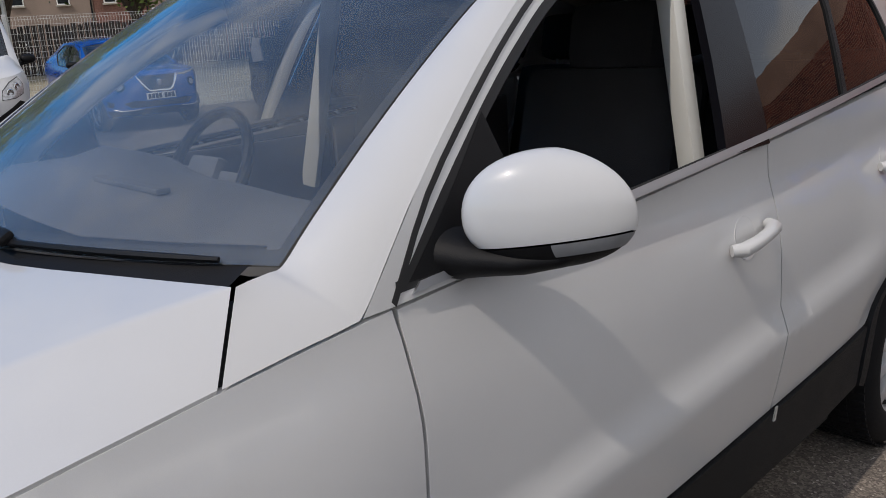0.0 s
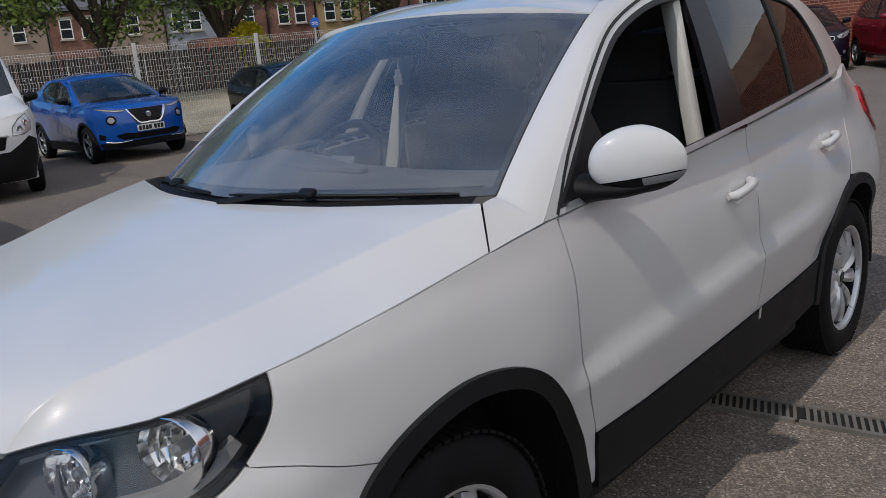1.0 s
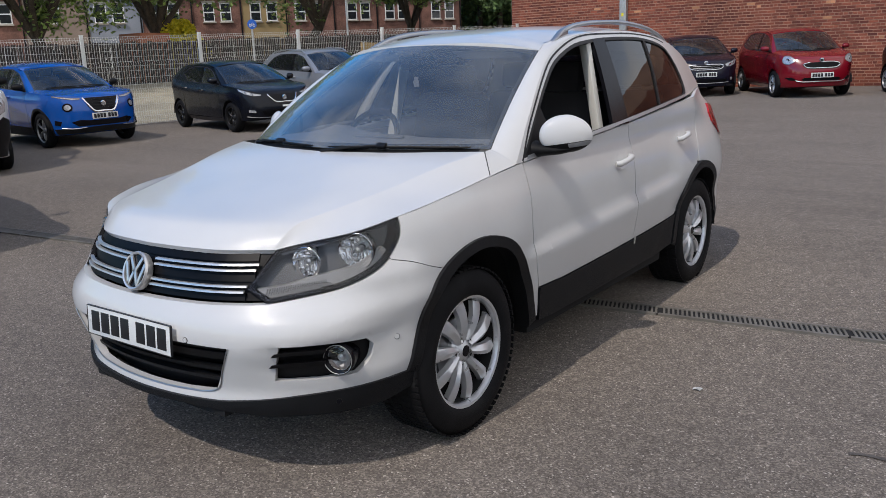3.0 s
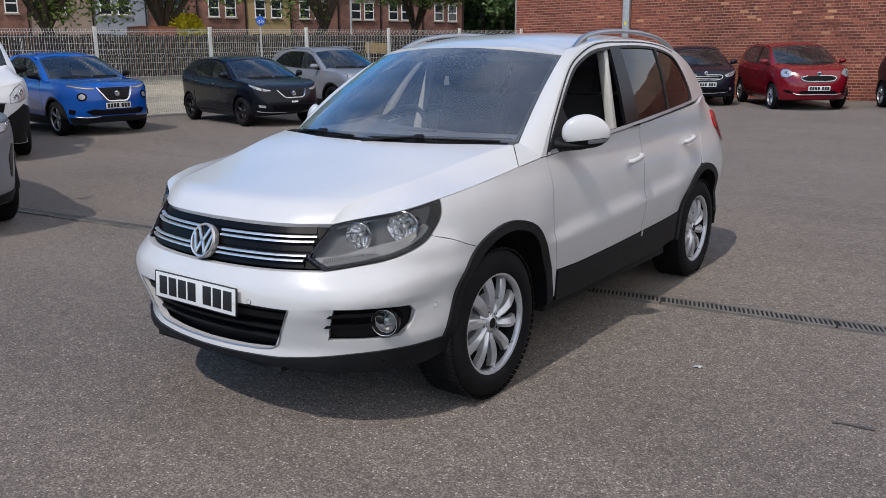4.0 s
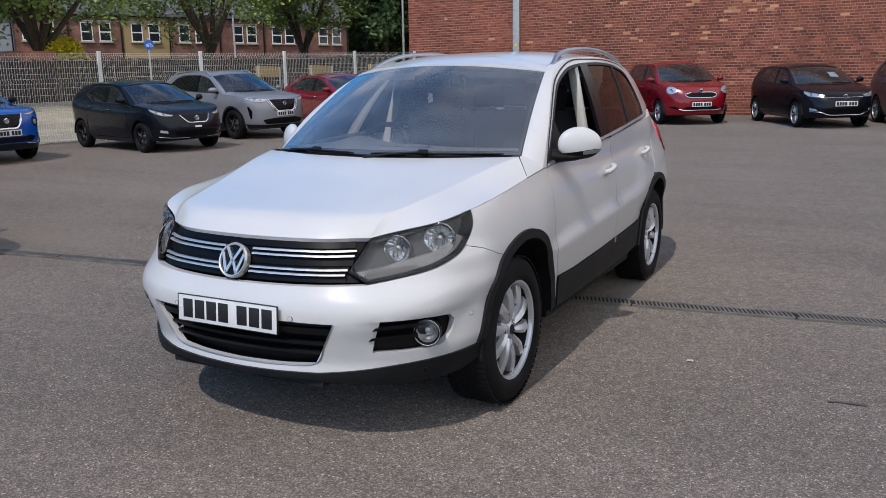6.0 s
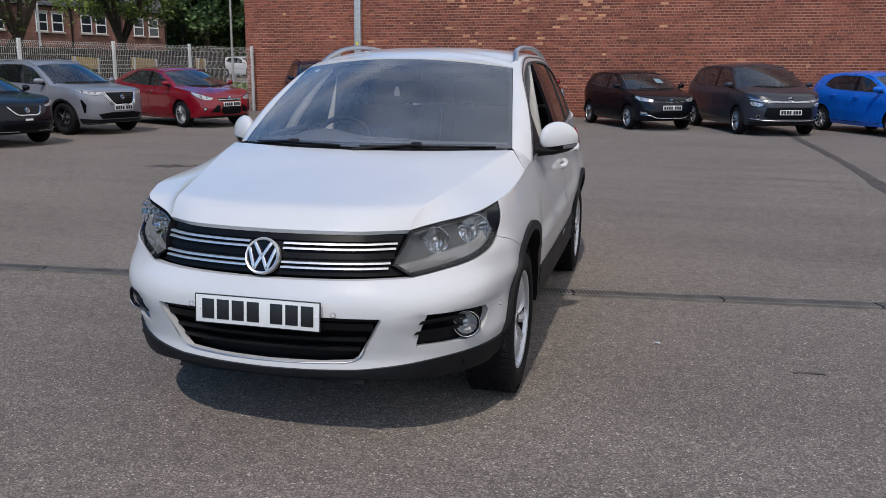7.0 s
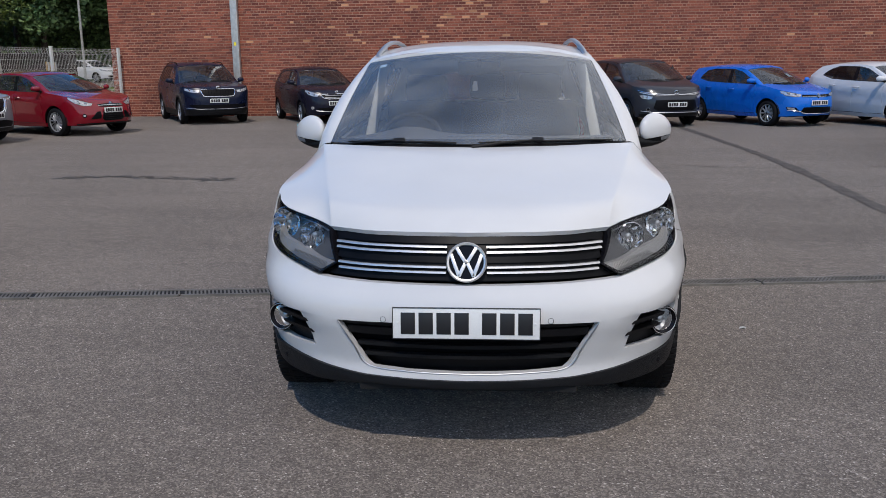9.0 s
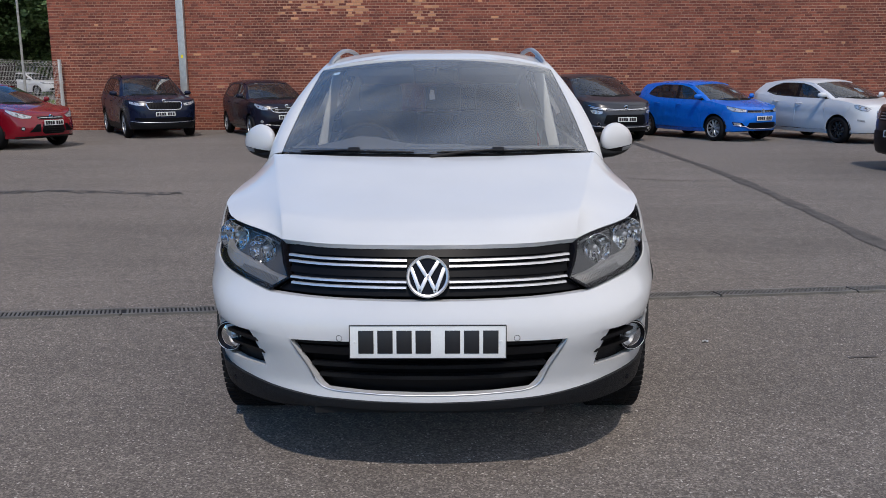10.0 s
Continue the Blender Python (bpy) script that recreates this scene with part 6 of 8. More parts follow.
def parked_car(name, label, at, F, colour, dlo_rear, fronts=(), strips=(), lamp=None, bowls=(), plate=0.56, badge=None, trim=None, alloy=None, spokes=10, rails=None, mirror=None, privacy=False, sill=None, posts=(), group="", sticker=None, plate_bars=7):
    """fronts: (name, outline, material, out, both sides) laid on the nose; strips: (name, path, radius, material, both sides)."""
    root = thing(name, label, "car", at, group)
    A, R = F.A, F.wheel
    alloy = alloy or PARKED_ALLOY
    low = 0.245
    arch_r = R + 0.045

    def arch(yc, a0, a1, n=12, r=arch_r):
        return [(A(yc - r * math.cos(a0 + (a1 - a0) * k / n)), R + r * math.sin(a0 + (a1 - a0) * k / n)) for k in range(n + 1)]
    dip = -math.asin((R - low) / arch_r)
    meet = radians(52)

    def pair(nm, loops, material, place, step=0.08, thick=0.012, out=0.0, label=""):
        made = [panel(nm, loops, f, material, root, step=step, thick=thick, out=out, label=label) for f in (place, mirrored(place))]
        return made
    d1, d2, d3 = F.doors
    # nose and bumper in one cover, wings, doors, quarters
    us = [F.lamp_out * k / 9 for k in range(10)]
    half = [(u, F.edge(u)) for u in us] + arch(0, meet, dip) + [(A(-F.fo + 0.25), low + 0.01), (0.5, low + 0.02), (0.25, low + 0.025), (0, low + 0.025)]
    panel("front_bumper", [half + [(-u, z) for u, z in half[::-1]][1:-1]], F.shell, colour, root, step=0.06, thick=0.02)
    tops = [F.lamp_out + 0.004 + (F.u_cowl - F.lamp_out - 0.004) * k / 6 for k in range(7)]
    belts = lambda a, b, n: [(A(a + (b - a) * k / n), F.belt(a + (b - a) * k / n)) for k in range(n + 1)]
    back = arch(0, meet + 0.012, math.pi - dip, 16)
    pair("front_wing", [[(u, F.edge(u)) for u in tops] + belts(F.cowl_side + 0.02, d1 - 0.004, 2) + [(A(d1 - 0.006), 0.7), (A(d1 - 0.004), low + 0.06)] + back[::-1]], colour, F.shell)
    pair("front_door", [belts(d1 + 0.004, d2 - 0.004, 5) + [(A(d2), 0.7), (A(d2 - 0.004), low + 0.06), (A((d1 + d2) / 2), low + 0.05), (A(d1 + 0.004), low + 0.06), (A(d1 + 0.002), 0.7)]], colour, F.shell)
    cut = [p for p in arch(F.wb, dip, math.pi - dip, 24) if p[0] < A(d3) - 0.01]
    pair("rear_door", [belts(d2 + 0.004, d3 - 0.004, 5) + [(A(d3 - 0.01), F.belt(d3) - 0.18)] + [p for p in cut[::-1] if p[1] > low + 0.08] + [(A(F.wb - arch_r) - 0.012, low + 0.06), (A(d2 + 0.004), low + 0.06), (A(d2 + 0.008), 0.7)]], colour, F.shell)
    rest = [p for p in arch(F.wb, dip, math.pi - dip, 24) if p[0] > A(d3) + 0.002]
    pair("rear_quarter", [belts(d3 + 0.004, F.rear[1], 4) + [(F.tail - 0.5, F.belt(F.rear[1])), (F.tail, F.belt(F.rear[1])), (F.tail, 0.32), (F.tail - 0.5, 0.30)] + rest[::-1] + [(A(d3 - 0.004), F.belt(d3) - 0.18)]], colour, F.shell)
    pair("sill", [[(A(arch_r) - 0.01, low - 0.03), (A(arch_r) + 0.004, low + (0.13 if trim else 0.05)), (A(1.0), low + (0.14 if trim else 0.045)), (A(F.wb - arch_r) - 0.004, low + (0.14 if trim else 0.05)), (A(F.wb - arch_r) + 0.01, low - 0.03), (A(1.0), low - 0.04)]], trim or sill or colour, F.shell, step=0.2, thick=0.05, out=0.008 if trim else 0.0)
    if trim:
        for yc in (0.0, F.wb):
            pair("arch_trim", [arch(yc, dip, math.pi - dip, 18, arch_r + 0.040) + arch(yc, dip, math.pi - dip, 18, arch_r - 0.006)[::-1]], trim, F.shell, step=0.3, thick=0.04, out=0.010)
    bm = flip_out(two_sided(bmesh.new(), F.bonnet_rows()), (0, -0.2, 1))
    turned = bmesh.ops.extrude_edge_only(bm, edges=[e for e in bm.edges if len(e.link_faces) == 1])
    for v in [g for g in turned["geom"] if isinstance(g, bmesh.types.BMVert)]:
        v.co += Vector((-0.006 if v.co.x > 0.3 else 0.006 if v.co.x < -0.3 else 0, 0.006 if v.co.y < 0 else -0.004, -0.02))
    part("bonnet", bm, colour, root, angle=50)
    # greenhouse
    front = F.frame_front()
    y0, z0 = front[-1]
    yr, yt = F.rear
    edge = [(y0 + (yr - y0) * k / 7, F.roof_z(y0 + (yr - y0) * k / 7)) for k in range(1, 8)]
    zt = F.belt(yt)
    tail_line = [(yr + (yt - yr) * q, edge[-1][1] + (zt - edge[-1][1]) * (0.75 * q + 0.25 * q * q)) for q in (0.25, 0.5, 0.75, 1.0)]
    b0 = front[0][0]
    belt_up = [(yt + (b0 - yt) * k / 9, F.belt(yt + (b0 - yt) * k / 9) - 0.004) for k in range(1, 9)]
    frame_loop = [(b0, F.belt(b0) - 0.004)] + [p for p in front if p[1] > F.belt(b0) + 0.01] + edge + tail_line + belt_up
    top_y, top_drop, bot_y, bot_up = dlo_rear
    rim = 0.042
    inner = [(y + 0.062, z - 0.022) for y, z in front if z - 0.022 > F.belt(y) + 0.05]
    i0 = b0 + 0.10
    dlo = [(i0, F.belt(i0) + 0.012)] + inner
    ys = [inner[-1][0] + (top_y - inner[-1][0]) * k / 5 for k in range(1, 6)]
    dlo += [(y, F.roof_z(y) - rim - (top_drop if k == 5 else 0)) for k, y in enumerate(ys, 1)]
    mid_y, mid_z = (top_y + bot_y) / 2 + 0.05, (dlo[-1][1] + F.belt(bot_y) + bot_up) / 2
    dlo += [(mid_y, mid_z), (bot_y, F.belt(bot_y) + 0.012 + bot_up)]
    dlo += [(bot_y + (i0 - bot_y) * k / 6, F.belt(bot_y + (i0 - bot_y) * k / 6) + 0.012) for k in range(1, 6)]
    pair("window_frame", [frame_loop, dlo], colour, F.glass_side, thick=0.02, out=0.0)
    pair("window_seal", [dlo, shrink(dlo, 0.014)], RUBBER_SEAL, F.glass_side, thick=0.015, out=0.002)
    for s, f in ((1, F.glass_side), (-1, mirrored(F.glass_side))):
        panel("side_window", [shrink(dlo, 0.010)], f, PANE_DARK if privacy == "all" else PANE_CLEAR, root, step=0.12, thick=0, out=-0.006).visible_shadow = False
        for y, w, m in ((d2, 0.055, GLOSS_BLACK),) + tuple(posts):
            za, zb2 = F.belt(y) + 0.010, F.roof_z(y) - rim - 0.004
            panel("window_post", [[(y - w, za), (y + w, za), (y + w * 0.8 + 0.06, zb2), (y - w * 0.8 + 0.06, zb2)]], f, m, root, step=0.2, thick=0.015, out=-0.001)
        if privacy:
            y = d2 + 0.05
            panel("dark_window", [[p for p in [(y, F.belt(y) + 0.02), (bot_y - 0.02, F.belt(bot_y) + 0.03 + bot_up), (mid_y - 0.03, mid_z), (top_y - 0.01, F.roof_z(top_y) - rim - top_drop - 0.012), ((top_y + y) / 2, F.roof_z((top_y + y) / 2) - rim - 0.010), (y + 0.05, F.roof_z(y) - rim - 0.010)]]], f, PANE_DARK, root, step=0.12, thick=0, out=-0.004).visible_shadow = False
    a_line = [F.glass_side(y, max(z, F.belt(max(y, F.cowl_side)) - 0.002)) for y, z in front]
    b_line = [F.screen(1, b) for b in (0, 0.06, 0.16, 0.3, 0.45, 0.6, 0.75, 0.88, 1.0)]
    a_line.insert(0, F.side(F.cowl_side - 0.004, F.wing + 0.003))
    b_line.insert(0, (F.xs, F.cowl_side - 0.035, F.cowl[1] - 0.028))
    for s in (1, -1):
        bm = ruled([(s * x, y, z) for x, y, z in a_line], [(s * x, y, z) for x, y, z in b_line], 4, 0.006, (s * 0.4, -0.45, 0.6))
        part("front_pillar", flip_out(bm, (s, -0.5, 0.5)), colour, root, angle=60)
    whole = [(-1, 0), (-0.5, 0), (0, 0), (0.5, 0), (1, 0), (1, 0.5), (1, 1), (0.5, 1), (0, 1), (-0.5, 1), (-1, 1), (-1, 0.5)]
    panel("windscreen", [whole], lambda a, b, o: F.screen(a * 0.995, b * 0.995, o), PANE_CLEAR, root, step=0.16, thick=0).visible_shadow = False
    panel("screen_border", [whole, [(-0.95, 0.06), (0, 0.06), (0.95, 0.06), (0.94, 0.94), (0, 0.95), (-0.94, 0.94)]], lambda a, b, o: F.screen(a, b, o - 0.003), RUBBER_SEAL, root, step=0.3, thick=0)
    hy = F.header[0]
    roof_plan = [(F.xt * a, hy + F.sweep * a * a + 0.002) for a in (0, 0.25, 0.5, 0.75, 1.0)] + [(F.roof_x(y), y) for y, z in edge] + [(0.6 * F.xt, yr + 0.05), (0, yr + 0.07)]
    panel("roof", [roof_plan + [(-x, y) for x, y in roof_plan[::-1]][1:-1]], F.roof, colour, root, step=0.10, thick=0.02, angle=50)
    tail_pts = [F.glass_side(*edge[-1])] + [F.glass_side(y, z) for y, z in tail_line]
    swell = [0.09 + (F.end - 0.14 - yt - 0.09) * k / 4 for k in range(5)]
    for nm, sl, m in (("rear_screen", slice(0, 4), PANE_DARK), ("tailgate", slice(3, 5), colour)):
        bm = ruled([(-x, y, z) for x, y, z in tail_pts[sl]], [(x, y, z) for x, y, z in tail_pts[sl]], 8, swell[sl], (0, 1, 0))
        part(nm, flip_out(bm, (0, 1, 0.2)), m, root)
    # scuttle, wipers, cabin
    bm = ruled([(x, F.cowl[0] - 0.05 + (F.cowl_side - F.cowl[0]) * (x / F.xs)**2, F.cowl[1] - 0.035) for x in [F.xs * (-1 + 0.25 * k) for k in range(9)]], [F.screen(-1 + 0.25 * k, 0.04, -0.004) for k in range(9)], 1)
    part("scuttle", flip_out(bm, (0, -0.2, 1)), BLACK_PLASTIC, root)
    for a0, a1 in ((-0.75, -0.05), (0.05, 0.80)):
        bm = bmesh.new()
        add_tube(bm, [F.screen(a0 + (a1 - a0) * k / 4, 0.02 + 0.02 * math.sin(math.pi * k / 4), 0.012) for k in range(5)], 0.008, 5)
        part("wiper", bm, BLACK_PLASTIC, root)
    hw = F.hw
    cz = F.cowl[1]
    bm = ruled([(-0.9 * F.xs + 1.8 * F.xs * k / 8, F.cowl[0] + 0.06 + (F.cowl_side - F.cowl[0]) * (1.8 * (k / 8 - 0.5))**2, cz - 0.03) for k in range(9)], [(-0.9 * F.xs + 1.8 * F.xs * k / 8, F.cowl_side + 0.42, cz - 0.05 + 0.03 * math.exp(-((k - 2) / 1.2)**2)) for k in range(9)], 3, 0.02)
    part("dashboard", flip_out(bm, (0, 0, 1)), DASH_TOP, root)
    part("cabin_floor", box((1.72 * hw, yr - F.cowl_side, 0.06), pose(0, (yr + F.cowl_side) / 2 + 0.2, 0.62)), CABIN, root)
    ring = bmesh.new()
    add_tube(ring, [(-0.37 + 0.18 * math.cos(k * 0.3927), F.cowl_side + 0.48 + 0.07 * math.sin(k * 0.3927), cz - 0.02 + 0.165 * math.sin(k * 0.3927)) for k in range(16)], 0.016, 6, closed=True)
    part("steering_wheel", ring, CABIN, root)
    for x, y in ((-0.36, d2 - 0.12), (0.36, d2 - 0.12), (-0.36, d3 + 0.05), (0.36, d3 + 0.05)):
        bm = bmesh.new()
        add_box(bm, (0.46, 0.14, 0.58), pose(x, y, F.belt(y) - 0.15, -12), 0.05)
        add_box(bm, (0.25, 0.09, 0.17), pose(x, y + 0.09, F.belt(y) + 0.23, -8), 0.04)
        part("seat", bm, CABIN, root)
    bm = bmesh.new()
    add_box(bm, (0.22, 0.03, 0.07), pose(0, hy + 0.02, F.header[1] - 0.12), 0.02)
    part("rear_view_mirror", bm, CABIN, root)
    # nose: lamps, grilles, strips
    if lamp:
        for f in (F.shell, mirrored(F.shell)):
            h = panel("headlamp", [lamp], f, LAMP_SMOKE, root, step=0.08, thick=0.012, out=0.004, label="clear headlamp")
            panel("lens", [shrink(lamp, 0.010)], f, CLEAR_LAMP, h, step=0.06, thick=0.003, out=0.007)
            for u, z, r in bowls:
                c = Vector(f(u, z, 0.006))
                n1 = (Vector(f(u, z, 0.1)) - Vector(f(u, z, 0))).normalized()
                turn = Matrix.Translation(c) @ n1.to_track_quat("X", "Z").to_matrix().to_4x4()
                bm = bmesh.new()
                add_lathe(bm, [(0.001, -0.002), (r * 0.35, 0.001), (r * 0.45, 0.006), (r * 0.9, 0.006), (r, 0.001)], 20, turn)
                part("reflector", bm, REFLECTOR, h)
    for nm, loop, m, out, two in fronts:
        for f in (F.shell, mirrored(F.shell))[:2 if two else 1]:
            panel(nm, [loop if two else loop + [(-u, z) for u, z in loop[::-1] if u > 1e-6]], f, m, root, step=0.08, thick=0.014, out=out)
    for nm, path, r, m, two in strips:
        for s in (1, -1)[:2 if two else 1]:
            bm = bmesh.new()
            full = path if two else [(-u, z) for u, z in path[::-1] if u > 1e-6] + path
            add_tube(bm, [(s * x, y, z) for x, y, z in (F.shell(u, z, 0.012) for u, z in spline(full, 3))], r, 6)
            part(nm, bm, m, root)
    py = min(F.shell(u, plate + o)[1] for u in (0.0, 0.12, 0.22) for o in (-0.055, 0.0, 0.055)) - 0.010
    if plate_bars:
        number_plate("number_plate", pose(0, py, plate), root, w=0.50, bars=plate_bars)
    if badge:
        bm = bmesh.new()
        add_lathe(bm, [(0.0005, 0.010), (0.030, 0.010), (0.034, 0.016), (0.050, 0.014), (0.055, 0.0)], 20, Matrix.Translation(F.shell(0, badge, 0.018)) @ Matrix.Rotation(radians(-90), 4, "Z"))
        part("badge", bm, CHROME, root)
    # handles, mirrors, rails, sticker
    for y in (d2 - 0.14, d3 - 0.14):
        for s in (1, -1):
            bm = bmesh.new()
            zz = F.belt(y) - 0.125
            add_tube(bm, [(s * x, yy, z) for x, yy, z in (F.side(y - 0.09, zz, 0.006), F.side(y - 0.07, zz, 0.030), F.side(y + 0.07, zz + 0.006, 0.030), F.side(y + 0.09, zz + 0.006, 0.006))], 0.014, 6)
            part("door_handle", bm, colour, root)
    my = b0 + 0.17
    p = F.glass_side(my, F.belt(my) + 0.03)
    for s in (1, -1):
        bm = bmesh.new()
        bmesh.ops.create_uvsphere(bm, u_segments=20, v_segments=12, radius=1.0)
        for v in bm.verts:
            x, y, z = v.co
            yy = y if y < 0 else 0.3 * y
            v.co = (s * (p[0] + 0.125 + 0.098 * math.copysign(abs(x)**0.85, x)), my + 0.02 + 0.075 * yy + 0.03 * x, p[2] + 0.068 + 0.062 * math.copysign(abs(z)**0.85, z))
        if s < 0:
            bmesh.ops.reverse_faces(bm, faces=bm.faces[:])
        m = part("door_mirror", bm, mirror or colour, root)
        bm = bmesh.new()
        add_tube(bm, [(s * (p[0] - 0.02), my + 0.01, p[2] - 0.005), (s * (p[0] + 0.05), my + 0.01, p[2] + 0.012), (s * (p[0] + 0.12), my + 0.02, p[2] + 0.02)], [0.035, 0.024, 0.02], 8)
        part("mirror_arm", bm, BLACK_PLASTIC, m)
    if rails:
        for s in (1, -1):
            bm = bmesh.new()
            ya, yb = hy + F.sweep + 0.12, yr - 0.05
            add_tube(bm, [(s * (F.roof_x(y) - 0.05), y, F.roof(F.roof_x(y) - 0.05, y)[2] + h) for y, h in ((ya, 0.0), (ya + 0.15, 0.04), ((ya + yb) / 2, 0.05), (yb - 0.15, 0.04), (yb, 0.0))], 0.016, 6)
            part("roof_rail", bm, rails, root)
    if sticker:
        a, b, w, h, m = sticker
        panel("screen_sticker", [[(a - w, b - h), (a + w, b - h), (a + w, b + h), (a - w, b + h)]], lambda aa, bb, o: F.screen(aa, bb, o - 0.006), m, root, step=0.2, thick=0)
    # underside and wheels
    part("underbody", box((F.W * 0.70, F.L * 0.84, 0.34), pose(0, F.wb / 2 - 0.02, 0.40)), DARK, root)
    part("bulkhead", box((F.W * 0.84, 0.05, 0.48), pose(0, F.cowl_side + 0.02, 0.70)), DARK, root)
    for yc in (0.0, F.wb):
        for s in (1, -1):
            bm = bmesh.new()
            rows = [[bm.verts.new((s * x, yc - (arch_r + 0.02) * math.cos(a), R + (arch_r + 0.02) * math.sin(a))) for x in (0.35 * F.W, 0.475 * F.W)] for a in [math.pi * k / 16 for k in range(17)]]
            for a, b in zip(rows, rows[1:]):
                bm.faces.new((a[0], a[1], b[1], b[0]))
            part("arch_liner", bm, DARK, root)
    key = (round(R, 3), spokes, alloy.name)
    half_track = F.hw - 0.125
    for x, y, turn in ((half_track, 0, 15), (half_track, F.wb, 40), (-half_track, 0, 70), (-half_track, F.wb, 5)):
        place = Matrix.Translation((x, y, R)) @ Matrix.Rotation(0 if x > 0 else math.pi, 4, "Z") @ Matrix.Rotation(radians(turn), 4, "X")
        if key in WHEELS:
            w = copy_thing(WHEELS[key], place)
            w.parent = root
        else:
            WHEELS[key] = alloy_wheel(root, place, R, 0.20, spokes, R * 0.68, alloy, detail=False)
    return root


def parked(x, y, fx, fy):
    """A pose on the ground by the front axle's middle and the way that the nose looks, tilted with the slope."""
    a = math.atan2(fx, -fy)
    back = (x - fx * 2.6, y - fy * 2.6)
    h0, h1 = ground_height(x, y), ground_height(*back)
    left = (x + math.cos(a) * 0.7, y + math.sin(a) * 0.7)
    right = (x - math.cos(a) * 0.7, y - math.sin(a) * 0.7)
    roll = math.atan2(ground_height(*left) - ground_height(*right), 1.4)
    return Matrix.Translation((x, y, h0)) @ Matrix.Rotation(a, 4, "Z") @ Matrix.Rotation(math.atan2(h1 - h0, 2.6), 4, "X") @ Matrix.Rotation(-roll, 4, "Y")


BLUE = paint("bright blue paint", (0.003, 0.075, 0.36), 0.24, coat=0.9)
BLUE_FLAT = paint("clear blue paint", (0.002, 0.135, 0.58), 0.28, coat=0.5)
BLACK_PAINT = paint("black paint", (0.005, 0.006, 0.010), 0.24, coat=0.15)
GREY_PAINT = paint("silver grey paint", (0.24, 0.25, 0.28), 0.35, 0.3)
RED_PAINT = paint("deep red paint", (0.19, 0.004, 0.012), 0.24, coat=1.0)
NAVY = paint("dark navy paint", (0.007, 0.011, 0.030), 0.28, coat=0.2)
PURPLE = paint("dark purple-grey paint", (0.011, 0.011, 0.022), 0.25, coat=0.2)
CHARCOAL = paint("charcoal paint", (0.026, 0.030, 0.040), 0.3, coat=0.45)
VAN_WHITE = paint("van white paint", (0.66, 0.67, 0.68))
DARK_RED = paint("maroon paint", (0.022, 0.009, 0.009), 0.3)
DARK_ALLOY = surface("dark alloy", (0.03, 0.03, 0.032), 0.3, 0.6, vary=0.1)
PARKED_ALLOY = surface("weathered silver alloy", (0.36, 0.365, 0.375), 0.34, 0.6, vary=0.1, scale=20)
PALE_STICKER = surface("pale blue price sticker", (0.35, 0.55, 0.68), 0.6, vary=0.1)
row_a, row_b = "cars parked along the fence", "cars parked along the brick wall"


def v_grille(z0, z1, w0, w1, frame=0.020):
    """A V-shaped grille, its bright frame and a thin bar: (fronts, strips)."""
    return [("grille", [(0, z0), (w0, z0), (w1, z1), (0, z1)], GLOSS_BLACK, 0.005, False)], [("chrome_frame", [(0, z0), (w0 * 0.9, z0 + 0.004), (w0 + (w1 - w0) * 0.5, (z0 + z1) / 2), (w1, z1)], frame, CHROME, False)]


def mesh_bars(z0, z1, w, n, m=SATIN, r=0.004):
    return [("grille_bar", [(0, z0 + (z1 - z0) * (k + 0.5) / n), (w * 0.5, z0 + (z1 - z0) * (k + 0.5) / n), (w, z0 + (z1 - z0) * (k + 0.5) / n)], r, m, False) for k in range(n)]


# along the fence
F = CarForm(4.21, 1.80, 1.595, 2.636, 0.86, nose=0.93, lamp=0.985, wing=1.04, cowl=(0.12, 1.09), cowl_side=0.36, header=(0.86, 1.50), rear=(2.72, 3.10), dip=0.10, belt=(1.11, 1.23), wheel=0.335, doors=(0.50, 1.45, 2.25), lamp_in=0.42, lamp_out=1.0)
g, st = v_grille(0.66, 0.915, 0.20, 0.36, 0.022)
parked_car("hatchback_car", "bright blue compact crossover parked nose out by the fence", parked(-12.6, 6.30, 0.995, -0.098), F, BLUE, (2.15, 0.05, 2.28, 0.16),
           fronts=g + [("lamp_pod", circle(0.66, 0.755, 0.098, 0.080), GLOSS_BLACK, 0.006, True), ("lamp_lens", circle(0.66, 0.755, 0.064, 0.050), CLEAR_LAMP, 0.010, True), ("intake", [(0, 0.40), (0.50, 0.40), (0.62, 0.48), (0.46, 0.52), (0.30, 0.50), (0, 0.50)], GLOSS_BLACK, 0.004, False), ("lower_skirt", [(0, 0.275), (0.5, 0.27), (0.95, 0.26), (1.0, 0.36), (0.6, 0.37), (0, 0.385)], CLADDING, 0.010, False), ("side_intake", [(0.80, 0.50), (0.95, 0.53), (0.97, 0.44), (0.84, 0.42)], GLOSS_BLACK, 0.004, True)],
           strips=st + [("skirt_strip", [(0.36, 0.375), (0.62, 0.36), (0.82, 0.385)], 0.007, SATIN, True)] + mesh_bars(0.70, 0.90, 0.20, 4, BLACK_PLASTIC), lamp=[(0.40, 0.915), (0.56, 0.925), (0.80, 0.955), (0.98, 0.982), (0.96, 0.955), (0.78, 0.920), (0.56, 0.885), (0.42, 0.885)], plate=0.575, badge=0.80, trim=CLADDING, spokes=5, mirror=BLACK_PLASTIC, group=row_a)
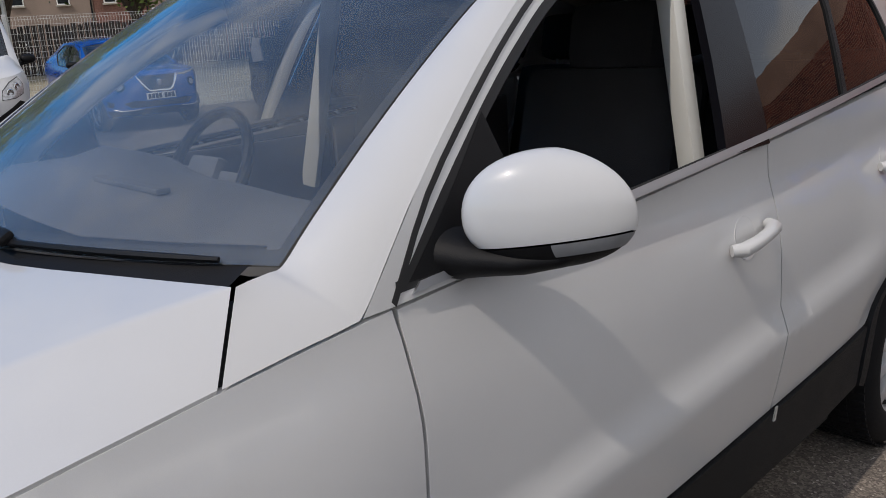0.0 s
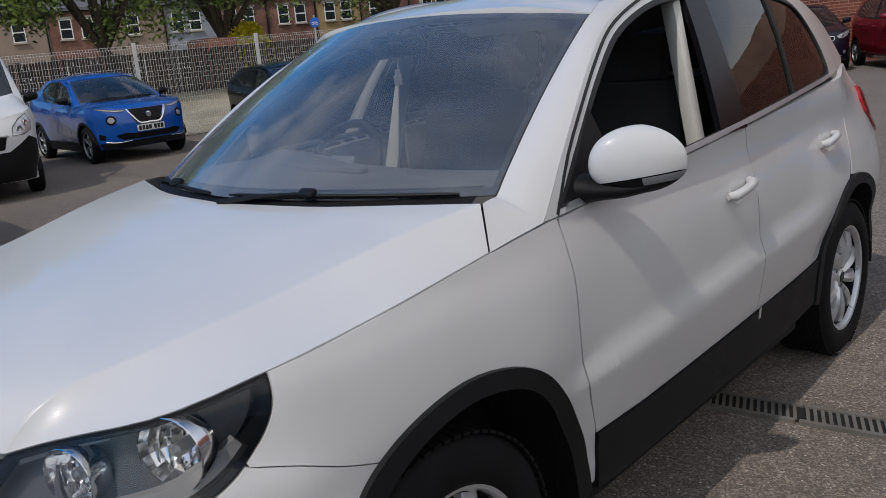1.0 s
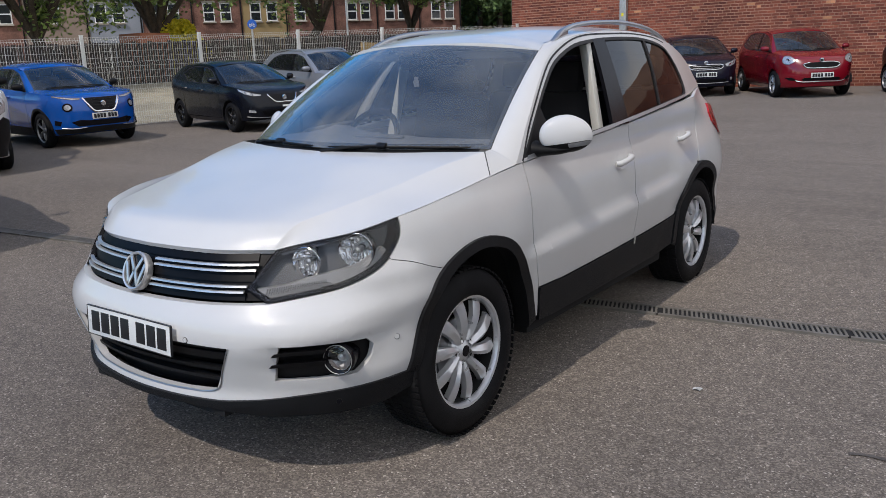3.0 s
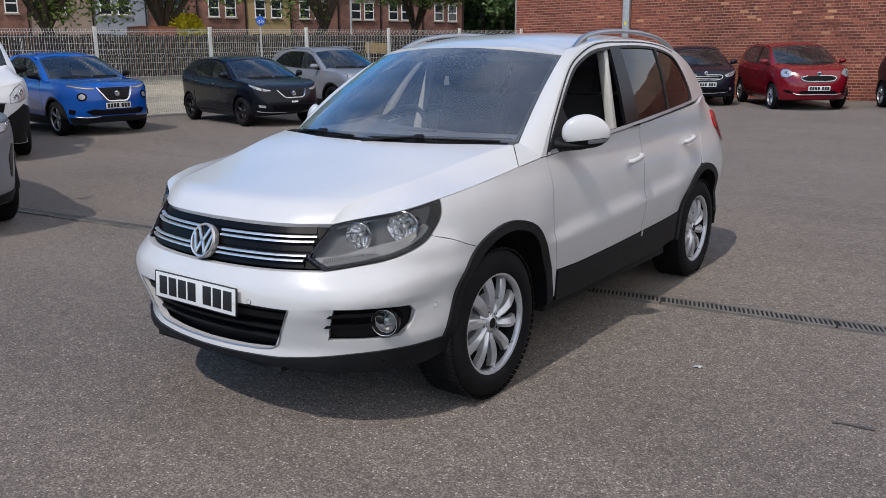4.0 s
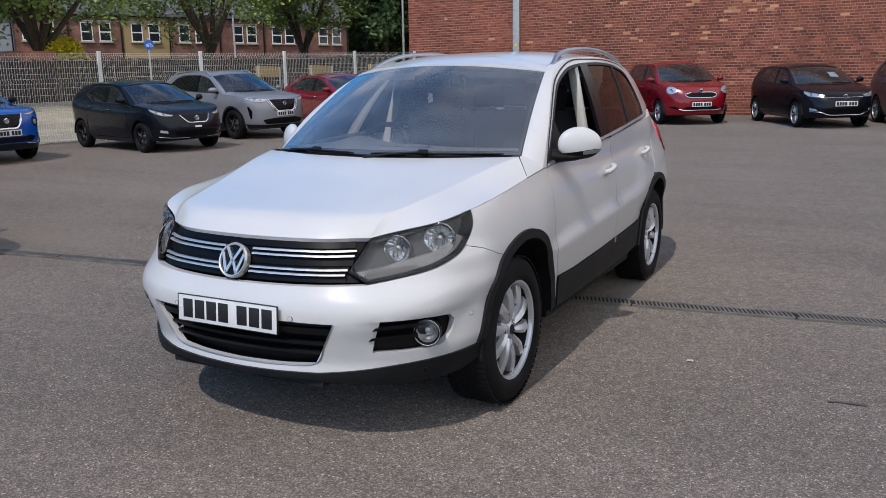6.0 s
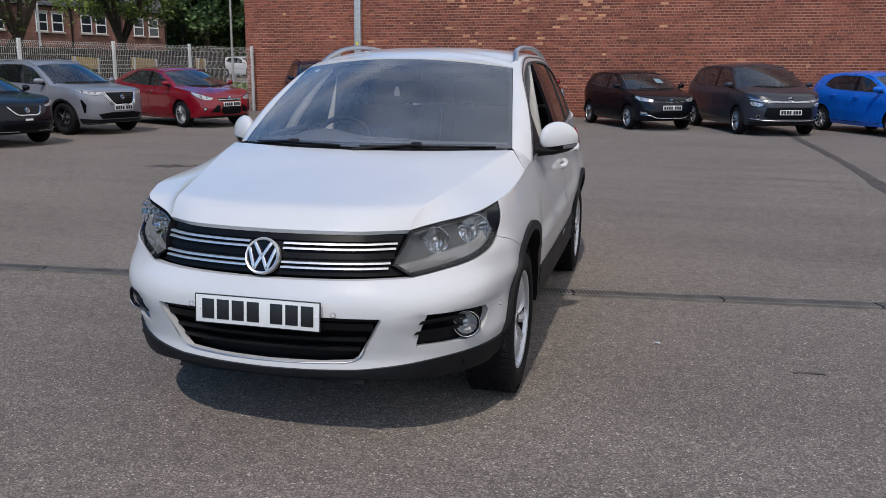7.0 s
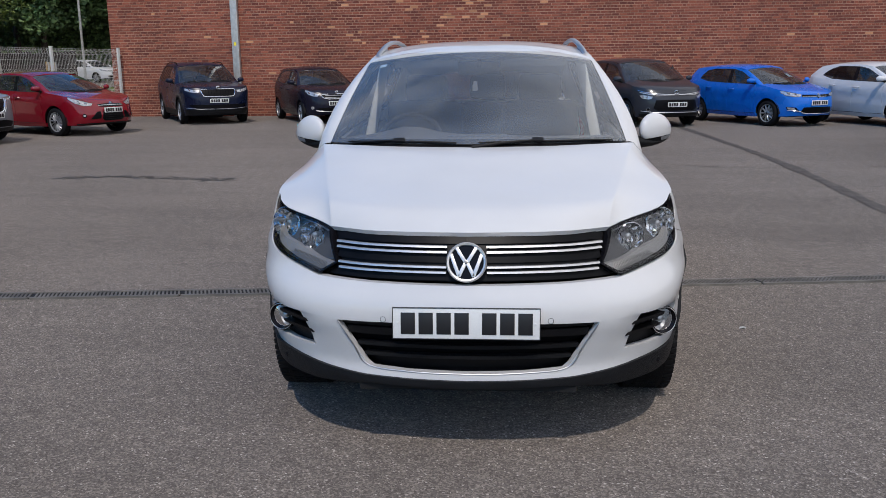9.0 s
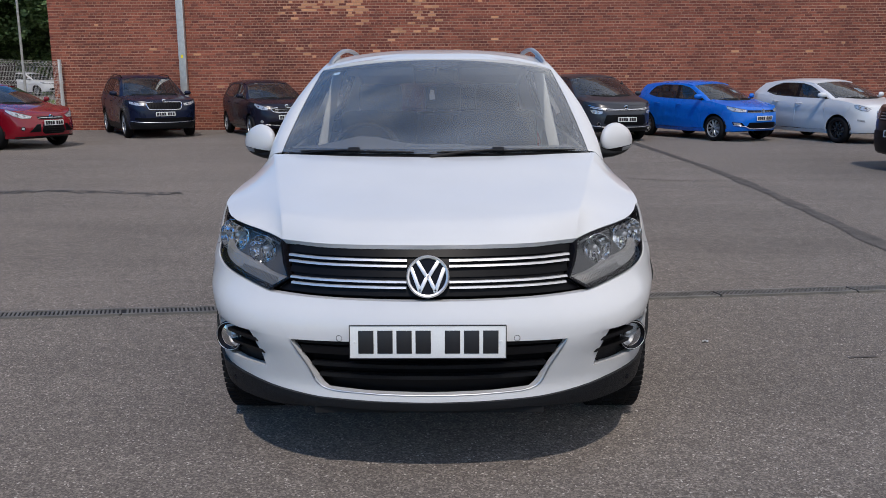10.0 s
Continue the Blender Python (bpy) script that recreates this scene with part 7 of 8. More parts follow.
F = CarForm(3.99, 1.74, 1.455, 2.525, 0.83, nose=0.765, lamp=0.90, wing=0.96, cowl=(0.02, 0.985), cowl_side=0.28, header=(0.80, 1.375), rear=(2.66, 2.98), dip=0.06, belt=(1.00, 1.12), wheel=0.31, doors=(0.42, 1.36, 2.18), rake=1.2)
g, st = v_grille(0.60, 0.755, 0.22, 0.36, 0.014)
parked_car("hatchback_car", "black small hatchback with dark wheels by the fence", parked(-10.75, 9.35, 0.975, -0.223), F, BLACK_PAINT, (2.12, 0.04, 2.28, 0.12),
           fronts=g + [("plate_tag", [(0, 0.50), (0.075, 0.50), (0.075, 0.535), (0, 0.535)], PLATE, 0.006, False), ("intake", [(0, 0.33), (0.46, 0.34), (0.52, 0.44), (0, 0.46)], GRILLE_BLACK, 0.004, False), ("fog_lamp", [(0.64, 0.40), (0.80, 0.42), (0.80, 0.47), (0.64, 0.45)], CLEAR_LAMP, 0.006, True)],
           strips=st + [("lip_strip", [(0.20, 0.30), (0.55, 0.305), (0.85, 0.33)], 0.008, LAMP_GREY, True)], lamp=[(0.50, 0.765), (0.70, 0.80), (0.88, 0.85), (1.05, 0.895), (1.03, 0.85), (0.86, 0.775), (0.68, 0.735), (0.53, 0.735)], bowls=((0.72, 0.772, 0.028), (0.88, 0.812, 0.03)), plate_bars=0, badge=0.685, alloy=DARK_ALLOY, spokes=5, mirror=BLACK_PAINT, privacy=True, group=row_a)
CROSSOVER = CarForm(4.425, 1.835, 1.625, 2.665, 0.90, nose=0.945, lamp=0.995, wing=1.06, cowl=(0.10, 1.115), cowl_side=0.38, header=(0.92, 1.54), rear=(2.95, 3.30), dip=0.06, belt=(1.11, 1.19), wheel=0.355, doors=(0.50, 1.50, 2.36), lamp_in=0.48, lamp_out=1.06)
CROSSOVER_LAMP = [(0.46, 0.945), (0.66, 0.955), (0.90, 0.975), (1.06, 0.992), (1.04, 0.945), (0.84, 0.885), (0.62, 0.865), (0.50, 0.875)]
g, st = v_grille(0.66, 0.925, 0.24, 0.42, 0.016)
crossover_fronts = g + [("intake", [(0, 0.36), (0.52, 0.36), (0.60, 0.46), (0.30, 0.50), (0, 0.50)], GRILLE_BLACK, 0.004, False), ("lower_skirt", [(0, 0.275), (0.5, 0.27), (1.0, 0.26), (1.04, 0.37), (0.6, 0.345), (0, 0.345)], CLADDING, 0.010, False), ("side_intake", [(0.84, 0.66), (0.93, 0.78), (0.965, 0.77), (0.93, 0.60), (0.90, 0.48), (0.86, 0.50)], GLOSS_BLACK, 0.005, True)]
parked_car("suv_car", "silver-grey family crossover with black arches by the fence", parked(-11.05, 12.50, 0.972, -0.235), CROSSOVER, GREY_PAINT, (2.55, 0.05, 2.88, 0.03),
           fronts=crossover_fronts, strips=st + [("chrome_line", [(0.29, 0.66), (0.38, 0.79), (0.475, 0.925)], 0.012, CHROME, True)] + mesh_bars(0.70, 0.91, 0.25, 5, BLACK_PLASTIC), lamp=CROSSOVER_LAMP, bowls=((0.64, 0.912, 0.024), (0.78, 0.925, 0.024), (0.92, 0.945, 0.022)), plate=0.595, badge=0.83, trim=CLADDING, alloy=DARK_ALLOY, spokes=5, rails=SATIN, privacy=True, posts=((2.38, 0.02, BLACK_PLASTIC),), group=row_a)
F = CarForm(4.36, 1.82, 1.48, 2.648, 0.92, nose=0.745, lamp=0.885, wing=0.975, cowl=(-0.05, 1.00), cowl_side=0.24, header=(0.86, 1.395), rear=(2.70, 3.22), belt=(1.01, 1.10), wheel=0.325, doors=(0.42, 1.40, 2.28), rake=1.2, dip=0.085)
parked_car("hatchback_car", "red family hatchback with silver alloys by the fence", parked(-9.72, 15.19, 0.909, -0.417), F, RED_PAINT, (2.36, 0.05, 2.82, 0.03),
           fronts=[("grille", [(0, 0.345), (0.24, 0.345), (0.30, 0.40), (0.26, 0.56), (0, 0.57)], GRILLE_BLACK, 0.005, False), ("side_intake", [(0.33, 0.40), (0.58, 0.385), (0.40, 0.56), (0.32, 0.56)], GRILLE_BLACK, 0.005, True), ("upper_grille", [(0, 0.655), (0.32, 0.665), (0.36, 0.725), (0, 0.735)], GLOSS_BLACK, 0.005, False), ("fog_pod", circle(0.70, 0.47, 0.050, 0.042, 14), GLOSS_BLACK, 0.006, True), ("fog_lens", circle(0.70, 0.47, 0.030, 0.025, 14), CLEAR_LAMP, 0.010, True), ("lip", [(0, 0.272), (0.55, 0.268), (0.9, 0.262), (0.9, 0.29), (0.55, 0.30), (0, 0.305)], BLACK_PLASTIC, 0.008, False)],
           strips=[("chrome_bar", [(0, 0.698), (0.2, 0.696), (0.35, 0.690)], 0.010, CHROME, False)] + mesh_bars(0.36, 0.54, 0.23, 4, BLACK_PLASTIC), lamp=[(0.47, 0.740), (0.64, 0.780), (0.84, 0.832), (1.07, 0.895), (1.06, 0.845), (0.90, 0.745), (0.70, 0.684), (0.52, 0.684)], bowls=((0.65, 0.732, 0.032), (0.82, 0.768, 0.040)), plate=0.585, badge=0.72, spokes=15, group=row_a)

# along the brick wall
F = CarForm(4.697, 1.88, 1.68, 2.791, 0.92, nose=0.965, lamp=1.005, wing=1.07, cowl=(0.16, 1.13), cowl_side=0.43, header=(0.94, 1.585), rear=(3.22, 3.55), belt=(1.11, 1.15), wheel=0.355, doors=(0.55, 1.58, 2.55), tumble=0.72, snub=0.85, lamp_in=0.52)
parked_car("suv_car", "dark navy large SUV with chrome grille by the wall", parked(-7.95, 18.77, 0.530, -0.848), F, NAVY, (3.05, 0.04, 3.22, 0.05),
           fronts=[("grille", [(0, 0.755), (0.36, 0.760), (0.42, 0.80), (0.46, 0.935), (0, 0.945)], GRILLE_BLACK, 0.005, False), ("intake", [(0, 0.44), (0.55, 0.45), (0.80, 0.50), (0.80, 0.55), (0, 0.54)], GRILLE_BLACK, 0.004, False), ("lower_skirt", [(0, 0.275), (0.5, 0.27), (1.0, 0.26), (1.02, 0.42), (0.6, 0.41), (0, 0.40)], CLADDING, 0.008, False)],
           strips=[("chrome_frame", [(0, 0.755), (0.36, 0.760), (0.42, 0.80), (0.47, 0.935), (0.30, 0.95), (0, 0.952)], 0.013, CHROME, False), ("bumper_line", [(0, 0.425), (0.5, 0.43), (0.95, 0.46)], 0.006, SATIN, False)] + [("grille_slat", [(0.05 + 0.07 * k, 0.77), (0.05 + 0.072 * k, 0.85), (0.05 + 0.074 * k, 0.93)], 0.007, GLOSS_BLACK, True) for k in range(6)], lamp=[(0.52, 0.925), (0.72, 0.945), (0.98, 0.985), (0.96, 0.915), (0.76, 0.865), (0.54, 0.850)], bowls=((0.66, 0.900, 0.030), (0.82, 0.925, 0.030)), plate=0.645, badge=0.985, trim=CLADDING, rails=GLOSS_BLACK, privacy=True, posts=((2.60, 0.03, BLACK_PLASTIC),), mirror=NAVY, group=row_b)
F = CarForm(3.95, 1.72, 1.53, 2.50, 0.80, nose=0.83, lamp=0.925, wing=1.00, cowl=(0.0, 1.03), cowl_side=0.26, header=(0.74, 1.44), rear=(2.76, 2.98), dip=0.05, belt=(1.03, 1.09), wheel=0.30, doors=(0.40, 1.32, 2.15))
parked_car("hatchback_car", "dark purple-grey small hatchback by the wall", parked(-4.62, 18.70, 0.486, -0.874), F, PURPLE, (2.40, 0.04, 2.54, 0.05),
           fronts=[("grille", [(0, 0.675), (0.34, 0.685), (0.42, 0.775), (0, 0.795)], GRILLE_BLACK, 0.005, False), ("intake", [(0, 0.36), (0.50, 0.37), (0.56, 0.44), (0, 0.46)], GRILLE_BLACK, 0.004, False), ("fog_lamp", circle(0.70, 0.44, 0.05, 0.04, 12), CLEAR_LAMP, 0.008, True)],
           strips=[("chrome_frame", [(0, 0.675), (0.34, 0.685), (0.43, 0.78), (0.25, 0.800), (0, 0.802)], 0.013, CHROME, False), ("lip_strip", [(0, 0.345), (0.4, 0.352), (0.6, 0.37)], 0.007, SATIN, False)] + mesh_bars(0.69, 0.785, 0.33, 2, SATIN, 0.005), lamp=[(0.50, 0.80), (0.70, 0.855), (0.95, 0.915), (0.98, 0.885), (0.84, 0.785), (0.66, 0.735), (0.54, 0.735)], bowls=((0.66, 0.785, 0.034), (0.82, 0.835, 0.034)), plate=0.56, badge=0.84, group=row_b)
F = CarForm(4.07, 1.765, 1.60, 2.615, 0.80, nose=0.865, lamp=0.985, wing=1.03, cowl=(-0.12, 1.07), cowl_side=0.16, header=(0.72, 1.515), rear=(2.86, 3.08), dip=0.05, belt=(1.07, 1.13), wheel=0.315, doors=(0.36, 1.32, 2.20), tumble=0.72)
parked_car("hatchback_car", "bright red tall hatchback with clear headlamps by the wall", parked(-1.94, 18.49, 0.533, -0.846), F, RED_PAINT, (2.48, 0.04, 2.62, 0.06),
           fronts=[("grille", [(0, 0.690), (0.28, 0.695), (0.38, 0.735), (0.40, 0.775), (0.26, 0.810), (0, 0.815)], GRILLE_BLACK, 0.006, False), ("intake", [(0, 0.405), (0.40, 0.400), (0.44, 0.43), (0.38, 0.47), (0, 0.475)], GRILLE_BLACK, 0.005, False), ("side_intake", [(0.50, 0.40), (0.72, 0.42), (0.86, 0.475), (0.66, 0.485)], GRILLE_BLACK, 0.005, True)],
           strips=[("chrome_frame", [(0, 0.686), (0.28, 0.690), (0.39, 0.735), (0.41, 0.777), (0.27, 0.815), (0, 0.820)], 0.013, CHROME, False), ("lip_strip", [(0, 0.385), (0.40, 0.378), (0.56, 0.41)], 0.008, SATIN, False)], lamp=spline([(0.60, 0.855), (0.72, 0.945), (0.84, 0.978), (0.93, 0.955), (0.945, 0.87), (0.89, 0.795), (0.75, 0.775)], 2, True), bowls=((0.80, 0.875, 0.045),), plate=0.525, badge=0.855, group=row_b)
SMALL = dict(nose=0.755, lamp=0.865, wing=0.965, cowl=(0.0, 0.985), cowl_side=0.26, header=(0.80, 1.375), rear=(2.76, 2.98), dip=0.05, belt=(1.00, 1.07), wheel=0.31, doors=(0.42, 1.34, 2.16), tumble=0.71)
HATCH = CarForm(3.97, 1.68, 1.455, 2.47, 0.82, **SMALL)
HATCH_LAMP = [(0.46, 0.765), (0.64, 0.79), (0.84, 0.825), (1.00, 0.855), (0.98, 0.79), (0.84, 0.725), (0.66, 0.705), (0.50, 0.705)]
hatch_fronts = [("grille", [(0, 0.695), (0.30, 0.695), (0.47, 0.70), (0.45, 0.755), (0, 0.750)], GLOSS_BLACK, 0.005, False), ("intake", [(0, 0.325), (0.38, 0.325), (0.48, 0.36), (0.42, 0.465), (0, 0.47)], GRILLE_BLACK, 0.005, False), ("fog_pod", [(0.52, 0.385), (0.80, 0.41), (0.84, 0.475), (0.60, 0.465)], GLOSS_BLACK, 0.005, True), ("fog_lens", [(0.60, 0.405), (0.78, 0.42), (0.80, 0.465), (0.64, 0.455)], CLEAR_LAMP, 0.009, True)]
hatch_strips = [("chrome_line", [(0, 0.315), (0.36, 0.318), (0.52, 0.375), (0.80, 0.395)], 0.009, CHROME, False), ("grille_bar", [(0, 0.705), (0.3, 0.706), (0.46, 0.71)], 0.005, CHROME, False)]
hatch_bowls = ((0.62, 0.748, 0.030), (0.80, 0.778, 0.034))
parked_car("hatchback_car", "black small hatchback with silver wheels by the wall", parked(1.37, 17.83, 0.460, -0.888), HATCH, BLACK_PAINT, (2.28, 0.04, 2.46, 0.05), fronts=hatch_fronts, strips=hatch_strips, lamp=HATCH_LAMP, bowls=hatch_bowls, plate=0.565, badge=0.725, sticker=(0.35, 0.52, 0.16, 0.14, PALE_STICKER), group=row_b)
F = CarForm(4.60, 1.83, 1.64, 2.84, 0.90, nose=0.865, lamp=0.955, wing=1.04, cowl=(-0.20, 1.09), cowl_side=0.12, header=(0.74, 1.555), rear=(3.10, 3.48), belt=(1.07, 1.11), wheel=0.325, doors=(0.42, 1.46, 2.45), tumble=0.72, rake=1.2)
parked_car("people_carrier", "dark charcoal people carrier by the brick wall", parked(4.02, 16.94, 0.301, -0.954), F, CHARCOAL, (2.90, 0.04, 3.10, 0.06),
           fronts=[("intake", [(0, 0.41), (0.48, 0.41), (0.58, 0.47), (0.52, 0.655), (0, 0.665)], GRILLE_BLACK, 0.005, False), ("day_lamp", [(0.56, 0.790), (0.95, 0.845), (0.95, 0.825), (0.56, 0.765)], CLEAR_LAMP, 0.006, True), ("fog_pod", circle(0.70, 0.44, 0.05, 0.042, 14), CHROME, 0.006, True), ("fog_lens", circle(0.70, 0.44, 0.036, 0.030, 14), GLOSS_BLACK, 0.014, True), ("lower_skirt", [(0, 0.275), (0.5, 0.27), (0.95, 0.262), (0.97, 0.33), (0, 0.34)], BLACK_PLASTIC, 0.008, False)],
           strips=[("chrome_line", [(0, 0.815), (0.08, 0.785), (0.40, 0.795), (0.75, 0.83), (1.0, 0.885)], 0.009, CHROME, False), ("chrome_line", [(0, 0.770), (0.40, 0.768), (0.60, 0.785)], 0.007, CHROME, False), ("lip_strip", [(0, 0.365), (0.45, 0.365), (0.90, 0.40)], 0.009, SATIN, False)], lamp=[(0.60, 0.745), (0.86, 0.785), (0.95, 0.765), (0.88, 0.690), (0.70, 0.665), (0.62, 0.69)], bowls=((0.74, 0.722, 0.028), (0.84, 0.738, 0.026)), plate=0.55, badge=0.835, spokes=10, posts=((0.62, 0.025, CHARCOAL), (2.48, 0.03, CHARCOAL)), group=row_b)
parked_car("hatchback_car", "vivid blue small hatchback with silver alloys by the wall", parked(7.19, 16.81, 0.451, -0.893), HATCH, BLUE_FLAT, (2.28, 0.04, 2.46, 0.05), fronts=hatch_fronts, strips=hatch_strips, lamp=HATCH_LAMP, bowls=hatch_bowls, plate=0.565, badge=0.725, sticker=(0.35, 0.50, 0.12, 0.10, PALE_STICKER), group=row_b)
F = CarForm(4.06, 1.69, 1.49, 2.51, 0.88, nose=0.80, lamp=0.925, wing=1.00, cowl=(-0.05, 1.03), cowl_side=0.22, header=(0.84, 1.415), rear=(2.72, 3.00), dip=0.06, belt=(1.04, 1.13), wheel=0.31, doors=(0.42, 1.36, 2.16), tumble=0.70, rake=1.2)
parked_car("hatchback_car", "white hatchback with dark wheels by the brick wall", parked(9.85, 15.91, 0.340, -0.940), F, VAN_WHITE, (2.25, 0.05, 2.48, 0.06),
           fronts=[("intake", [(0, 0.35), (0.42, 0.36), (0.50, 0.44), (0.42, 0.53), (0, 0.54)], GRILLE_BLACK, 0.005, False), ("fog_pod", [(0.72, 0.50), (0.90, 0.53), (0.90, 0.57), (0.74, 0.55)], CLEAR_LAMP, 0.005, True)], lamp=[(0.60, 0.80), (0.74, 0.85), (0.92, 0.895), (1.0, 0.885), (0.98, 0.82), (0.84, 0.765), (0.68, 0.745)], bowls=((0.74, 0.800, 0.036), (0.88, 0.835, 0.036)), plate=0.62, badge=0.74, alloy=DARK_ALLOY, privacy=True, sticker=(0.2, 0.45, 0.14, 0.12, PALE_STICKER), group=row_b)

# near the edges of the yard
parked_car("suv_car", "steel-grey crossover standing near the drain channel", parked(-5.37, -0.03, 0.985, -0.17), CROSSOVER, GREY_PAINT, (2.55, 0.05, 2.88, 0.03),
           fronts=crossover_fronts, strips=st, lamp=CROSSOVER_LAMP, bowls=((0.64, 0.912, 0.024), (0.78, 0.925, 0.024), (0.92, 0.945, 0.022)), plate=0.595, badge=0.83, trim=CLADDING, alloy=DARK_ALLOY, spokes=5, privacy=True)
F = CarForm(4.5, 1.86, 1.75, 2.7, 0.85, nose=1.00, lamp=1.05, wing=1.10, cowl=(0.22, 1.16), cowl_side=0.42, header=(0.85, 1.66), rear=(3.30, 3.45), belt=(1.14, 1.17), wheel=0.37, doors=(0.55, 1.52, 2.45), tumble=0.76, snub=0.75, rake=0.7)
parked_car("suv_car", "dark maroon off-roader with black bumpers", parked(7.98, 9.65, -0.99, -0.14), F, DARK_RED, (3.05, 0.03, 3.20, 0.04),
           fronts=[("grille", [(0, 0.80), (0.44, 0.80), (0.48, 0.95), (0, 0.96)], GRILLE_BLACK, 0.005, False), ("bumper_face", [(0, 0.30), (0.5, 0.29), (1.0, 0.28), (1.05, 0.60), (0.6, 0.64), (0, 0.64)], BLACK_PLASTIC, 0.012, False)], strips=mesh_bars(0.81, 0.95, 0.43, 3, SATIN, 0.008), lamp=[(0.54, 0.82), (0.56, 0.965), (0.74, 0.985), (0.92, 0.985), (0.90, 0.86), (0.72, 0.825)], bowls=((0.70, 0.90, 0.055),), plate=0.60, trim=BLACK_PLASTIC, spokes=5, rails=BLACK_PLASTIC, privacy=True)

# white panel van
F = CarForm(5.4, 2.02, 2.30, 3.45, 0.95, nose=1.06, lamp=1.16, wing=1.24, cowl=(-0.28, 1.36), cowl_side=-0.02, header=(0.52, 2.08), rear=(4.30, 4.40), belt=(1.30, 1.34), wheel=0.345, doors=(0.25, 1.30, 2.6), tumble=0.80, snub=0.8, dip=0.02, lift=0.05, rake=1.3)
parked_car("panel_van", "white panel van with a large black bumper", parked(-10.56, 2.70, 0.965, -0.26), F, VAN_WHITE, (1.10, 0.05, 1.18, 0.0),
           fronts=[("bumper_face", [(0, 0.275), (0.5, 0.27), (1.0, 0.265), (1.10, 0.36), (1.12, 0.78), (0.92, 0.84), (0.64, 0.70), (0.58, 0.665), (0, 0.66)], BLACK_PLASTIC, 0.012, False), ("grille", [(0, 0.70), (0.52, 0.70), (0.58, 0.86), (0, 0.87)], GRILLE_BLACK, 0.006, False)], strips=[("chrome_bar", [(0, 0.885), (0.3, 0.884), (0.60, 0.875)], 0.016, SATIN, False)] + mesh_bars(0.71, 0.86, 0.50, 3, BLACK_PLASTIC, 0.008), lamp=[(0.66, 0.86), (0.70, 0.98), (0.86, 1.08), (1.02, 1.14), (1.06, 1.04), (1.02, 0.92), (0.86, 0.87)], bowls=((0.80, 0.945, 0.05), (0.94, 1.01, 0.05)), plate=0.46, alloy=DARK_ALLOY, mirror=BLACK_PLASTIC)

# ---- beyond the fence: verge, boards, terrace, trees ----
RENDER_CREAM = surface("cream render", (0.25, 0.19, 0.155), 0.9, vary=0.12, scale=0.8, grain=0.08, grain_scale=30)
RENDER_GREY = surface("blue-grey render", (0.24, 0.26, 0.30), 0.9, vary=0.12, scale=0.8, grain=0.08, grain_scale=30)
RENDER_YELLOW = surface("ochre render", (0.32, 0.23, 0.11), 0.9, vary=0.12, scale=0.8, grain=0.08, grain_scale=30)
HOUSE_BRICK = surface("terrace brick", (0.135, 0.066, 0.052), 0.9, vary=0.35, scale=1.4, grain=0.3, grain_scale=14, other=(0.21, 0.105, 0.078))
SLATE = surface("slate roof", (0.10, 0.10, 0.11), 0.7, vary=0.2, scale=1.5, grain=0.2, grain_scale=20)
UPVC = surface("white window frame", (0.75, 0.75, 0.74), 0.4, vary=0.05)
PANE = surface("dark house window", (0.02, 0.023, 0.028), 0.05, spec=0.7, vary=0.2)
STONE = surface("stone sill", (0.36, 0.33, 0.28), 0.9, vary=0.15, scale=5)
BOARDS = surface("dark timber boards", (0.045, 0.038, 0.034), 0.9, vary=0.3, scale=3, grain=0.2, grain_scale=40, by_object=0.3)
SIGN_BLUE = surface("sign blue", (0.012, 0.12, 0.55), 0.4, vary=0.05)
HOARDING = surface("yellow hoarding", (0.50, 0.34, 0.12), 0.7, vary=0.15, scale=2)
TERRACOTTA = surface("terracotta render", (0.42, 0.15, 0.08), 0.9, vary=0.15, scale=2)

ROW_AT = Matrix.Translation((-41.6, 24.4, 1.0)) @ Matrix.Rotation(math.atan2(0.8685, 0.4957), 4, "Z")


